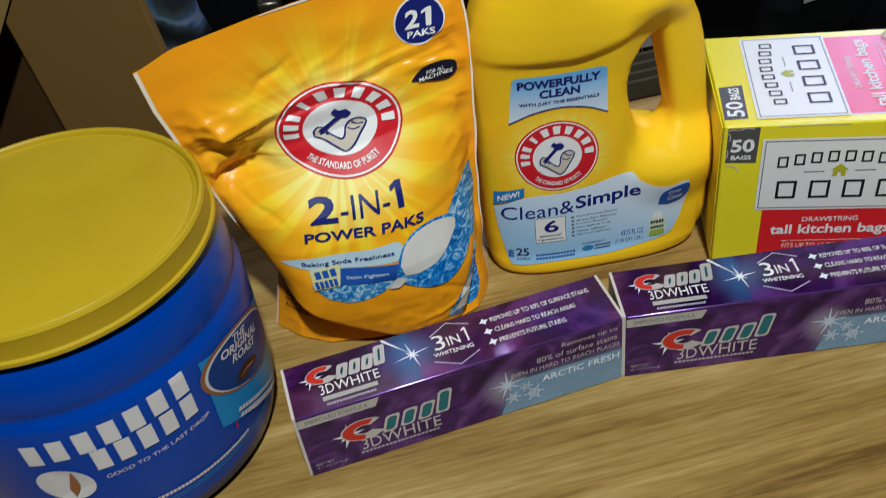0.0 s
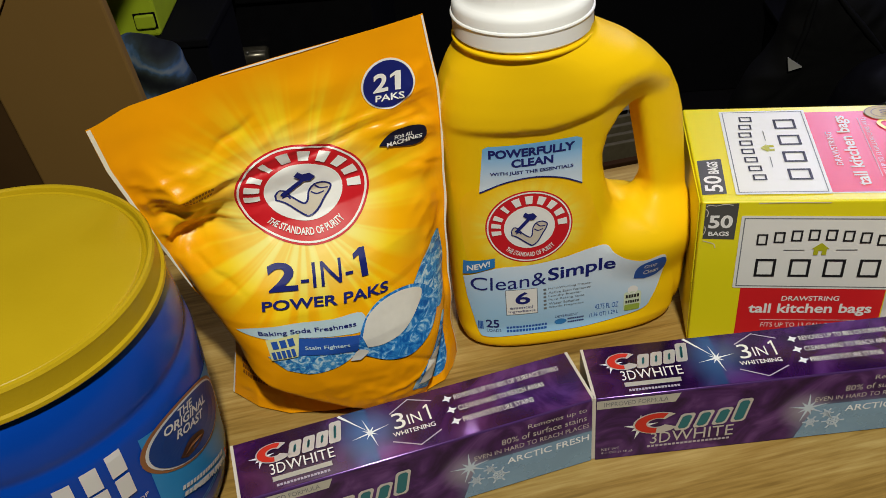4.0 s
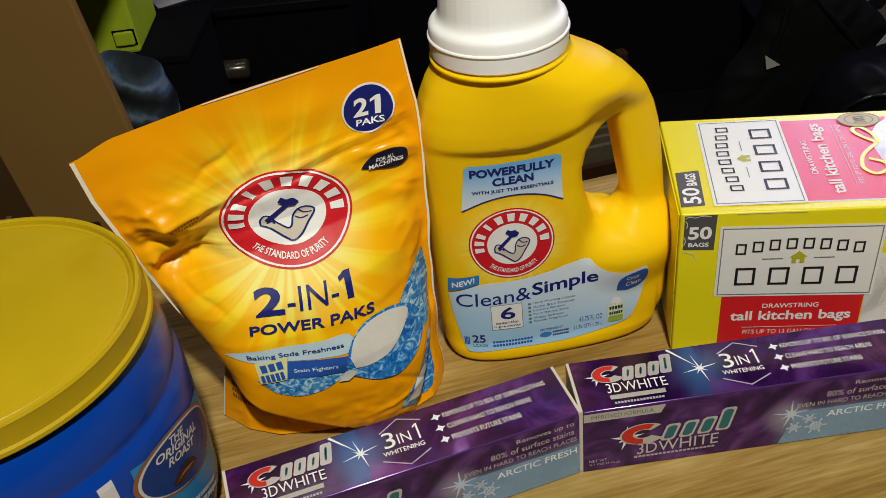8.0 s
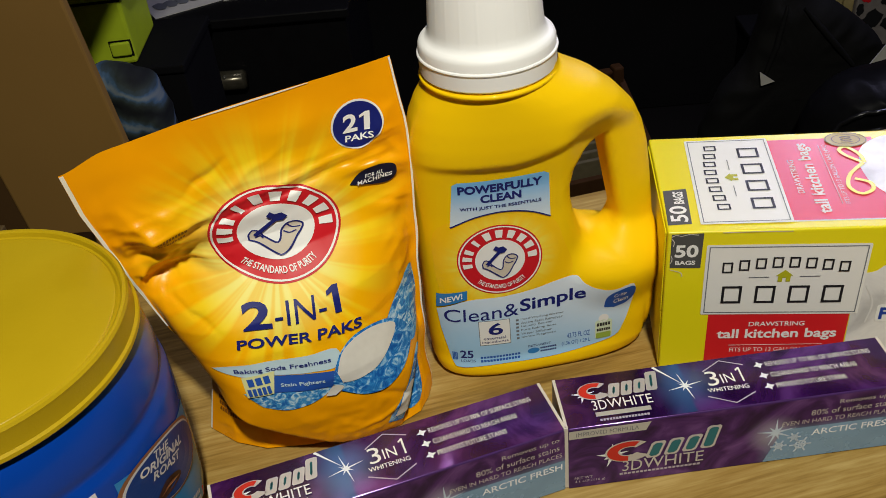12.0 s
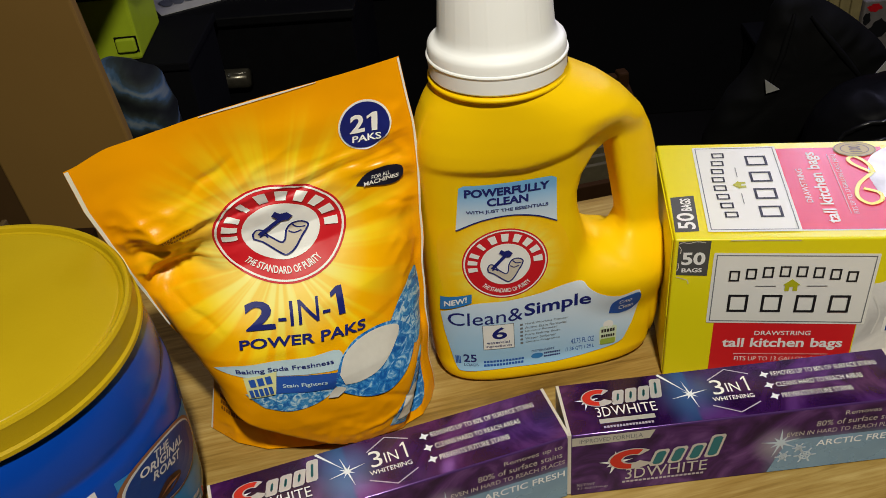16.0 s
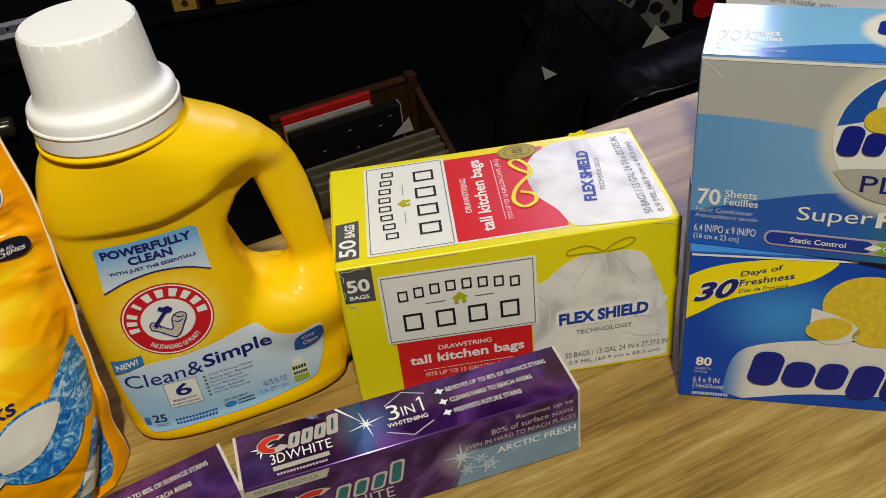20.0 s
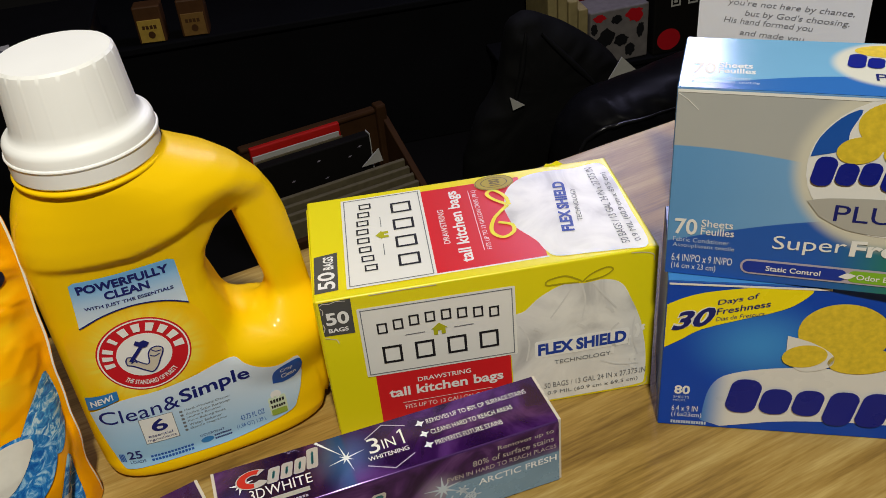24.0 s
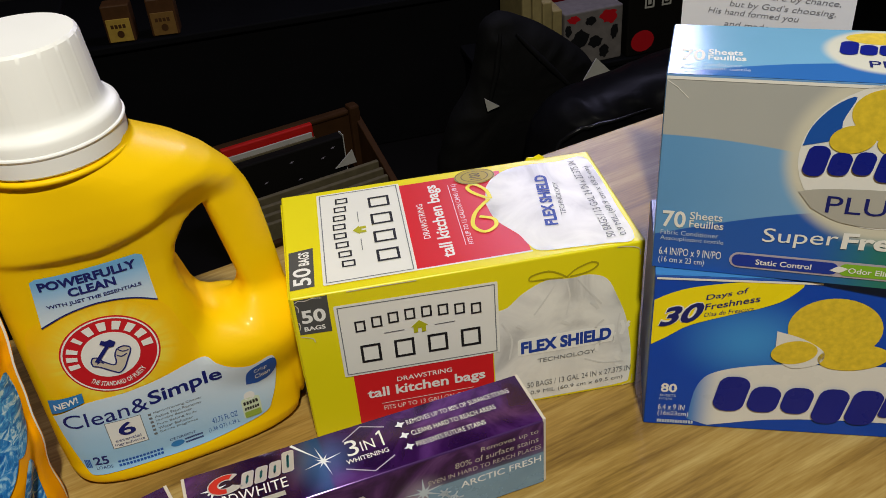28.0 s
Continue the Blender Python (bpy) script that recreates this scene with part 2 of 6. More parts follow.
    def disc(self, name, cx, cy, rx, ry, material, layer=1, label="", seg=40, tilt=0.0):
        c, s = math.cos(radians(tilt)), math.sin(radians(tilt))
        pts = []
        for i in range(seg):
            a = 2 * math.pi * i / seg
            p, q = rx * math.cos(a), ry * math.sin(a)
            pts.append((cx + c * p - s * q, cy + s * p + c * q))
        return self.poly(name, pts, material, layer, label)

    def ring(self, name, cx, cy, r0, r1, material, layer=2, ky=1.0, label="", a0=0, a1=360, seg=48):
        pts, faces = [], []
        for i in range(seg + 1):
            a = radians(a0 + (a1 - a0) * i / seg)
            for r in (r0, r1):
                pts.append((cx + r * math.cos(a), cy + ky * r * math.sin(a)))
        for i in range(seg):
            faces.append((2 * i, 2 * i + 1, 2 * i + 3, 2 * i + 2))
        return self.lay(name, pts, faces, material, layer, label)

    def bars(self, count, p0, p1, p2, material, layer=2, gap=0.25, name="logo", label="plain bars in place of a brand name"):
        """A row of letter-sized bars as one mark."""
        p0, p1, p2 = (np.array(p, float) for p in (p0, p1, p2))
        pts, faces = [], []
        for i in range(count):
            a, b = i / count, (i + 1 - gap) / count
            k = len(pts)
            pts += [p0 + a * (p1 - p0), p0 + b * (p1 - p0), p0 + b * (p1 - p0) + (p2 - p0), p0 + a * (p1 - p0) + (p2 - p0)]
            faces.append((k, k + 1, k + 2, k + 3))
        return self.lay(name, pts, faces, material, layer, label)

    def arc_bars(self, count, cx, cy, r0, r1, a0, a1, material, layer=3, ky=1.0, gap=0.25, tilt=0.0):
        pts, faces = [], []
        for i in range(count):
            k = len(pts)
            for f in (i / count, (i + 0.5 - gap / 2) / count, (i + 1 - gap) / count):
                a = radians(a0 + f * (a1 - a0) + tilt)
                for r in (r0, r1):
                    pts.append((cx + r * math.cos(a), cy + ky * r * math.sin(a)))
            faces += [(k, k + 1, k + 3, k + 2), (k + 2, k + 3, k + 5, k + 4)]
        return self.lay("logo", pts, faces, material, layer, "plain bars in place of a brand name")


def front_of(depth=0.0):
    return lambda u, v, off: np.stack([u, np.full_like(u, depth - off), v], 1)


def top_of(height):
    return lambda u, v, off: np.stack([u, v, np.full_like(u, height + off)], 1)

# ---- room ----
FLOOR_Z = -0.90


def structure(name, bm, material, label):
    return tagged(part(name, bm, material), label, "building part", kind="structure")


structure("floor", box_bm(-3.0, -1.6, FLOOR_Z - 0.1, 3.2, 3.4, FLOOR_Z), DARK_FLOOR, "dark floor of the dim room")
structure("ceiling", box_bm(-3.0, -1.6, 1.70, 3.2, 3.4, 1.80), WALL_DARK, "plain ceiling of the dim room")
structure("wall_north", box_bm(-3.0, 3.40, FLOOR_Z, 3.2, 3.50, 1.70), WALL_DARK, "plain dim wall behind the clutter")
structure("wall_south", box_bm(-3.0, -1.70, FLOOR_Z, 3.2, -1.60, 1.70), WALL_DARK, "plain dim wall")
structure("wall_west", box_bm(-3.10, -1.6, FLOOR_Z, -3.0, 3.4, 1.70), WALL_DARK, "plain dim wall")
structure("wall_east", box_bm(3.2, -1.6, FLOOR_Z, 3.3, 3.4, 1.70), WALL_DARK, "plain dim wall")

# ---- table ----
table = thing("table", pose(0.0, 0.662, 0.0, 0, 0, 13.5), "wooden table with a streaked oak grain top", "table")
part("tabletop", box_bm(-0.75, -0.64, -0.025, 0.95, 0.0, 0.0, 0.002), WOOD, table, "oak grained laminate top")
for lx in (-0.70, 0.90):
    for ly in (-0.60, -0.05):
        part("leg", box_bm(lx - 0.025, ly - 0.025, FLOOR_Z, lx + 0.025, ly + 0.025, -0.025, 0.003), BLACK_MATTE, table)


def art(name, build, rough=0.32, metal=0.0, coat=0.0, bump=0.03, bscale=260.0, var=0.05):
    """A print whose colour is built from the place on the artwork, in metres."""
    m = mat(name, (1, 1, 1), rough, metal, var=var, bump=bump, bscale=bscale, coat=coat)
    nt, b, mix = nodes_of(m)
    uv = nt.nodes.new("ShaderNodeUVMap")
    uv.uv_map = "art"
    sep = nt.nodes.new("ShaderNodeSeparateXYZ")
    nt.links.new(uv.outputs["UV"], sep.inputs["Vector"])
    nt.links.new(build(nt, sep.outputs["X"], sep.outputs["Y"], uv.outputs["UV"]), mix.inputs[6])
    return m


def noise_node(nt, vec, scale, detail=4, stretch=None, distort=0.0):
    if stretch:
        mp = nt.nodes.new("ShaderNodeMapping")
        mp.inputs["Scale"].default_value = stretch
        nt.links.new(vec, mp.inputs["Vector"])
        vec = mp.outputs["Vector"]
    n = nt.nodes.new("ShaderNodeTexNoise")
    n.inputs["Scale"].default_value, n.inputs["Detail"].default_value = scale, detail
    n.inputs["Distortion"].default_value = distort
    nt.links.new(vec, n.inputs["Vector"])
    return n.outputs["Fac"]


def blend(nt, fac, a, b):
    mx = nt.nodes.new("ShaderNodeMix")
    mx.data_type = "RGBA"
    for val, k in ((fac, 0), (a, 6), (b, 7)):
        if isinstance(val, tuple):
            mx.inputs[k].default_value = (*val, 1)
        elif isinstance(val, (int, float)):
            mx.inputs[k].default_value = val
        else:
            nt.links.new(val, mx.inputs[k])
    return mx.outputs[2]


def near(nt, x, y, cx, cy, r0, r1, ky=1.0):
    """1 inside r0 round a point, falling to 0 at r1."""
    dx = math_node(nt, "SUBTRACT", x, cx)
    dy = math_node(nt, "MULTIPLY", math_node(nt, "SUBTRACT", y, cy), 1 / ky)
    d = math_node(nt, "SQRT", math_node(nt, "ADD", math_node(nt, "MULTIPLY", dx, dx), math_node(nt, "MULTIPLY", dy, dy)))
    mr = nt.nodes.new("ShaderNodeMapRange")
    mr.interpolation_type = "SMOOTHSTEP"
    mr.inputs["From Min"].default_value, mr.inputs["From Max"].default_value = r0, r1
    mr.inputs["To Min"].default_value, mr.inputs["To Max"].default_value = 1, 0
    nt.links.new(d, mr.inputs["Value"])
    return mr.outputs["Result"]


def span(nt, val, lo, hi):
    mr = nt.nodes.new("ShaderNodeMapRange")
    mr.interpolation_type = "SMOOTHSTEP"
    mr.inputs["From Min"].default_value, mr.inputs["From Max"].default_value = lo, hi
    nt.links.new(val, mr.inputs["Value"])
    return mr.outputs["Result"]


def stroke(pts, w):
    """A band of width w along a line of points, as vertices and faces."""
    out, faces = [], []
    for i, p in enumerate(pts):
        a, b = pts[max(i - 1, 0)], pts[min(i + 1, len(pts) - 1)]
        t = Vector((b[0] - a[0], b[1] - a[1])).normalized()
        out += [(p[0] - t.y * w / 2, p[1] + t.x * w / 2), (p[0] + t.y * w / 2, p[1] - t.x * w / 2)]
        if i:
            k = 2 * i
            faces.append((k - 2, k - 1, k + 1, k))
    return out, faces


def smooth_line(pts, n=8):
    """Rounds a polyline (Catmull-Rom)."""
    P = [pts[0], *pts, pts[-1]]
    out = []
    for i in range(1, len(P) - 2):
        p0, p1, p2, p3 = (np.array(P[i + k], float) for k in (-1, 0, 1, 2))
        for j in range(n):
            t = j / n
            out.append(tuple(0.5 * (2 * p1 + (p2 - p0) * t + (2 * p0 - 5 * p1 + 4 * p2 - p3) * t * t + (3 * p1 - p0 - 3 * p2 + p3) * t ** 3)))
    return out + [tuple(pts[-1])]


# ---- kitchen bag carton ----
AL, AW, AH = 0.2035, 0.1105, 0.1132
FILM_WHITE = art("bag_picture", lambda nt, x, y, uv: ramp_node(nt, noise_node(nt, uv, 26, 6, distort=1.2), [(0.30, (0.50, 0.50, 0.50)), (0.46, (0.70, 0.70, 0.69)), (0.6, (0.80, 0.80, 0.78))]), rough=0.30, bump=0.55, bscale=45)
FOLD_GREY = mat("bag_fold_grey", (0.66, 0.66, 0.65), 0.35, bump=0)
FOLD_PALE = mat("bag_fold_pale", (0.80, 0.80, 0.78), 0.35, bump=0)
PANEL_WHITE = mat("panel_white", (0.78, 0.78, 0.745), 0.38, var=0.05, scale=40, bump=0.02)
TAB_GREY = mat("tab_grey", (0.075, 0.075, 0.07), 0.4, var=0.15, bump=0.05)
OLIVE_INK = mat("olive_ink", (0.42, 0.36, 0.01), 0.4, bump=0)
LEAF_INK = mat("leaf_green_ink", (0.42, 0.42, 0.01), 0.4, bump=0)
GOLD_INK = mat("gold_ink", (0.42, 0.32, 0.008), 0.35, bump=0)
GOLD_DARK = mat("gold_dark_ink", (0.13, 0.10, 0.01), 0.4, bump=0)
CYAN_INK = mat("cobalt_ink", (0.012, 0.05, 0.34), 0.4, bump=0)

carton = thing("bag_carton", pose(0.1318, 0.4682, 0, 0, 0, -4.82), "yellow carton of kitchen bags with dented corners, on the table", "carton")
part("box_body", box_bm(-0.0018, 0, 0, AL + 0.002, AW, AH, 0.0012, 3), YELLOW_CARTON, carton)
part("end_flap", box_bm(-0.0027, 0.004, 0.050, -0.0015, AW - 0.004, AH - 0.003, 0.0003), YELLOW_CARTON, carton)
part("end_flap", box_bm(-0.0024, 0.004, 0.004, -0.0015, AW - 0.004, 0.048, 0.0002), YELLOW_CARTON, carton)


flap = bmesh.new()
for q in (0.0, 0.0006):
    for a, b in ((0.162, -0.001), (0.164, 0.0013), (0.168, 0.0008), (0.172, 0.0024), (0.177, -0.001)):
        flap.verts.new((a, AW + q + 0.25 * b, AH + b))
flap.verts.ensure_lookup_table()
vs = flap.verts[:]
flap.faces.new(vs[:5])
flap.faces.new(vs[:4:-1])
for k in range(5):
    flap.faces.new((vs[k], vs[k + 5], vs[(k + 1) % 5 + 5], vs[(k + 1) % 5]))
bmesh.ops.recalc_face_normals(flap, faces=flap.faces)
part("torn_flap", flap, YELLOW_CARTON, carton, "torn edge of the yellow card")


def house(pr, c, s, rot, material, layer):
    """A small house mark; s is its height."""
    pts = [(-0.62, 0.45), (0, 1.0), (0.62, 0.45), (0.45, 0.45), (0.45, -0.1), (0.13, -0.1), (0.13, 0.28), (-0.13, 0.28), (-0.13, -0.1), (-0.45, -0.1), (-0.45, 0.45)]
    k = radians(rot)
    pr.poly("house_mark", [(c[0] + s * (p * math.cos(k) - q * math.sin(k)), c[1] + s * (p * math.sin(k) + q * math.cos(k))) for p, q in pts], material, layer)


def letter_bars(pr, n, p0, along, up, h, w, line, material, layer, rise=0.0):
    """Plain letter-sized outlined bars on a shallow arch in place of a brand's letters."""
    pts, faces = [], []
    along, up, p0 = Vector(along), Vector(up), Vector(p0)
    pitch = along.length / n
    e = along.normalized()
    f = up.normalized()
    for i in range(n):
        o = p0 + e * (pitch * (i + 0.5)) + f * (rise * math.sin(math.pi * (i + 0.5) / n))
        k = len(pts)
        for q in (0.0, line):
            pts += [o - e * (w / 2 - q) + f * q, o + e * (w / 2 - q) + f * q, o + e * (w / 2 - q) + f * (h - q), o - e * (w / 2 - q) + f * (h - q)]
        faces += [(k + a, k + (a + 1) % 4, k + 4 + (a + 1) % 4, k + 4 + a) for a in range(4)]
    pr.lay("logo", [tuple(p) for p in pts], faces, material, layer, "plain bars in place of a brand name")


def carton_front():
    pr = Print(carton, front_of(0), 0.0002)
    bag = smooth_line([(0.1125, 0.040), (0.1130, 0.075), (0.122, 0.081), (0.132, 0.090), (0.146, 0.0965), (0.160, 0.0950), (0.172, 0.0955), (0.183, 0.0900), (0.190, 0.075), (0.1955, 0.060), (0.1985, 0.045), (0.2005, 0.030), (0.2005, 0.008), (0.195, 0.003), (0.160, 0.0025), (0.128, 0.003), (0.1130, 0.010)], 4)
    pr.on(pr.poly("bag_picture", bag, FILM_WHITE, 1, "printed white plastic bag"))
    for loop in ([(0.156, 0.0965), (0.145, 0.0975), (0.136, 0.098), (0.137, 0.1015), (0.147, 0.103), (0.155, 0.099), (0.158, 0.0965)], [(0.158, 0.0965), (0.164, 0.1015), (0.173, 0.1045), (0.177, 0.102), (0.171, 0.098), (0.160, 0.0965)]):
        pr.lay("drawstring_picture", *stroke(smooth_line(loop, 5), 0.0011), OLIVE_INK, 2)
    for fold in ([(0.152, 0.094), (0.146, 0.084), (0.138, 0.072)], [(0.158, 0.0935), (0.160, 0.082), (0.158, 0.068)], [(0.165, 0.094), (0.172, 0.083), (0.180, 0.072)], [(0.118, 0.070), (0.124, 0.056), (0.122, 0.040)], [(0.192, 0.062), (0.191, 0.048), (0.195, 0.030)], [(0.170, 0.030), (0.182, 0.024), (0.196, 0.022)]):
        pr.lay("fold_line", *stroke(smooth_line(fold, 5), 0.0011), FOLD_GREY, 2)
    rng = random.Random(31)
    for k in range(11):
        # printed crumples of clear film down the bag's right side
        a, c = 0.1985 - 0.022 * rng.random() ** 1.6, 0.006 + 0.060 * rng.random()
        tip = (a + rng.uniform(-0.006, 0.001), c + rng.uniform(-0.010, 0.012))
        mid = (0.5 * (a + tip[0]) + rng.uniform(-0.002, 0.0015), 0.5 * (c + tip[1]))
        pr.lay("fold_line", *stroke(smooth_line([(a, c), mid, tip], 4), rng.uniform(0.0008, 0.0024)), rng.choice((FOLD_GREY, FOLD_PALE, FOLD_PALE)), 2)
    for k in range(3):
        a, c = rng.uniform(0.120, 0.182), rng.uniform(0.060, 0.090)
        pr.lay("fold_line", *stroke(smooth_line([(a, c), (a + 0.003, c - 0.002), (a + 0.005, c - rng.uniform(0.003, 0.009))], 4), rng.uniform(0.0010, 0.0024)), FOLD_GREY, 2)
    pr.rect("label_patch", 0.1275, 0.0410, 0.1890, 0.0547, WHITE_INK, 2, skew=-0.0005, r=0.002)
    pr.line("FLEX SHIELD", 0.1295, 0.0427, 0.1870, 0.0525, CYAN_INK, 3, bold=0.045)
    pr.line("TECHNOLOGY", 0.1400, 0.0335, 0.1770, 0.0368, GREY_INK, 3)
    pr.line("50 BAGS / 13 GAL 24 IN x 27.375 IN", 0.1330, 0.0135, 0.2010, 0.0180, GREY_INK, 3)
    pr.line("0.9 MIL (60.9 cm x 69.5 cm)", 0.1350, 0.0065, 0.1960, 0.0105, GREY_INK, 3)
    pr.on(carton)
    pr.on(pr.rect("red_panel", 0.0265, 0.0008, 0.1120, 0.0488, CARTON_RED, 1, "red printed panel", skew=-0.0010))
    pr.line("DRAWSTRING", 0.0520, 0.0388, 0.0860, 0.0425, WHITE_INK, 3, bold=0.01)
    pr.line("tall kitchen bags", 0.0330, 0.0265, 0.1065, 0.0365, WHITE_INK, 3, bold=0.025)
    pr.rect("rule", 0.0410, 0.0228, 0.0990, 0.0232, WHITE_INK, 3)
    pr.line("FITS UP TO 13 GALLON CANS", 0.0420, 0.0172, 0.0985, 0.0207, WHITE_INK, 3)
    pr.on(carton)
    pr.on(pr.rect("white_panel", 0.0215, 0.0492, 0.1165, 0.1035, PANEL_WHITE, 2, "white panel with a thin outline", skew=-0.0015, r=0.001))
    pr.frame_line("outline", 0.0232, 0.0507, 0.1148, 0.1020, 0.0006, GREY_INK, 3, skew=-0.0015)
    letter_bars(pr, 8, (0.0300, 0.0815), (0.0780, -0.001), (0, 1), 0.0080, 0.0062, 0.0011, BLACK_INK, 4, rise=0.0045)
    letter_bars(pr, 4, (0.0290, 0.0585), (0.0800, -0.001), (0, 1), 0.0135, 0.0120, 0.0016, BLACK_INK, 4)
    house(pr, (0.0690, 0.0755), 0.0082, 0, LEAF_INK, 4)
    for a, b in ((0.0480, 0.0600), (0.0780, 0.0900)):
        pr.rect("rule", a, 0.0782, b, 0.0787, GREY_INK, 4)
    pr.on(carton)
    pr.on(pr.poly("tab", [(0.0005, 0.0868), (0.0188, 0.0862), (0.0192, 0.1122), (0.0005, 0.1118)], TAB_GREY, 1, "dark grey scuffed tab"))
    pr.line("50", 0.0030, 0.0945, 0.0168, 0.1040, WHITE_INK, 2, bold=0.03)
    pr.line("BAGS", 0.0035, 0.0890, 0.0155, 0.0922, WHITE_INK, 2, bold=0.03)
    for scuff in ([(0.0008, 0.1100), (0.0030, 0.1112), (0.0065, 0.1106), (0.0110, 0.1117), (0.0160, 0.1110)], [(0.0008, 0.1085), (0.0022, 0.1062), (0.0018, 0.1030)], [(0.0006, 0.0900), (0.0016, 0.0930), (0.0010, 0.0962)]):
        pr.lay("scuff", *stroke(smooth_line(scuff, 4), 0.0005), EDGE_CARD, 2)
    pr.on(carton)
    for scuff in ([(0.0006, 0.0855), (0.0045, 0.0842), (0.0075, 0.0828), (0.0082, 0.0800)], [(0.0300, 0.1122), (0.0480, 0.1124), (0.0700, 0.1121)], [(0.1880, 0.1120), (0.1960, 0.1110), (0.2018, 0.1085), (0.2025, 0.1040)], [(0.1960, 0.0010), (0.2015, 0.0030), (0.2025, 0.0090)]):
        pr.lay("scuff", *stroke(smooth_line(scuff, 4), 0.0005), EDGE_CARD, 2)


def carton_top():
    flat = top_of(AH)
    pr = Print(carton, lambda u, v, off: flat(u + 0.030 * (v - 0.055), v, off), 0.0002)
    up = lambda u, v0, v1, du: ((u + du, v0), (u + du, v1), (u, v0))
    bag = smooth_line([(0.128, 0.083), (0.1345, 0.0935), (0.146, 0.1015), (0.160, 0.1035), (0.180, 0.1020), (0.1985, 0.1030), (0.2018, 0.080), (0.2020, 0.040), (0.2015, 0.004), (0.185, 0.003), (0.165, 0.0045), (0.146, 0.0065), (0.1405, 0.014), (0.137, 0.026), (0.127, 0.045), (0.1245, 0.065)], 4)
    pr.rect("white_margin", 0.0725, 0.0072, 0.1415, 0.0086, WHITE_INK, 1)
    red = pr.rect("red_panel", 0.0735, 0.0085, 0.1405, 0.1020, CARTON_RED, 1, "red printed panel")
    film = pr.poly("bag_picture", bag, FILM_WHITE, 2, "printed white plastic bag")
    pr.on(pr.rect("white_panel", 0.0195, 0.0065, 0.0735, 0.1045, PANEL_WHITE, 3, "white panel with a thin outline", r=0.001))
    pr.frame_line("outline", 0.0212, 0.0082, 0.0718, 0.1030, 0.0006, GREY_INK, 4)
    letter_bars(pr, 8, (0.0400, 0.0190), (0.000, 0.0790), (-1, 0), 0.0080, 0.0062, 0.0011, BLACK_INK, 5, rise=0.0040)
    letter_bars(pr, 4, (0.0655, 0.0170), (0.000, 0.0790), (-1, 0), 0.0135, 0.0120, 0.0016, BLACK_INK, 5)
    house(pr, (0.0475, 0.0570), 0.0075, 90, LEAF_INK, 5)
    for a, b in ((0.0350, 0.0470), (0.0660, 0.0780)):
        pr.rect("rule", 0.0440, a, 0.0445, b, GREY_INK, 5)
    pr.on(red)
    pr.text("DRAWSTRING", *up(0.0815, 0.0365, 0.0755, 0.0040), WHITE_INK, 3, bold=0.01)
    pr.text("tall kitchen bags", *up(0.0890, 0.0145, 0.0960, 0.0105), WHITE_INK, 3, bold=0.025)
    pr.rect("rule", 0.1045, 0.0240, 0.1049, 0.0930, WHITE_INK, 3)
    pr.text("FITS UP TO 13 GALLON CANS (49 L)", *up(0.1065, 0.0240, 0.0930, 0.0040), WHITE_INK, 3)
    pr.on(carton)
    pr.on(pr.disc("seal", 0.1235, 0.0985, 0.0135, 0.0095, GOLD_INK, 4, "gold round seal"))
    pr.ring("seal_ring", 0.1235, 0.0985, 0.0085, 0.0092, GOLD_DARK, 5, ky=0.7)
    pr.ring("seal_ring", 0.1235, 0.0985, 0.0125, 0.0131, GOLD_DARK, 5, ky=0.7)
    pr.text("100", *up(0.1200, 0.0945, 0.1025, 0.0075), GOLD_DARK, 5, bold=0.02)
    pr.on(film)
    loops = ([(0.1270, 0.0700), (0.1190, 0.0790), (0.1165, 0.0860), (0.1215, 0.0890), (0.1275, 0.0800), (0.1285, 0.0690)], [(0.1275, 0.0690), (0.1165, 0.0560), (0.1125, 0.0420), (0.1180, 0.0340), (0.1255, 0.0380), (0.1260, 0.0460), (0.1180, 0.0510)])
    for loop in loops:
        pr.lay("ribbon_picture", *stroke(smooth_line(loop, 6), 0.0026), YELLOW_CARTON, 4)
    pr.text("FLEX SHIELD", (0.1625, 0.0290), (0.1690, 0.0870), (0.1545, 0.0300), CYAN_INK, 4, bold=0.045)
    pr.text("TECHNOLOGY", (0.1700, 0.0385), (0.1740, 0.0765), (0.1668, 0.0388), GREY_INK, 4)
    pr.text("50 BAGS / 13 GAL 24 IN x 27.375 IN", *up(0.1865, 0.0080, 0.0990, 0.0050), GREY_INK, 4)
    pr.text("0.9 MIL (60.9 cm x 69.5 cm)", *up(0.1945, 0.0080, 0.0900, 0.0050), GREY_INK, 4)
    pr.on(carton)
    pr.on(pr.poly("tab", [(0.0005, 0.0070), (0.0146, 0.0080), (0.0150, 0.0465), (0.0005, 0.0445)], TAB_GREY, 1, "dark grey scuffed tab"))
    pr.text("50", *up(0.0025, 0.0100, 0.0270, 0.0105), WHITE_INK, 2, bold=0.02)
    pr.text("BAGS", *up(0.0060, 0.0295, 0.0430, 0.0065), WHITE_INK, 2, bold=0.03)


carton_front()
carton_top()

# ---- toothpaste cartons ----
CL_, CW, CH = 0.195, 0.0401, 0.0506


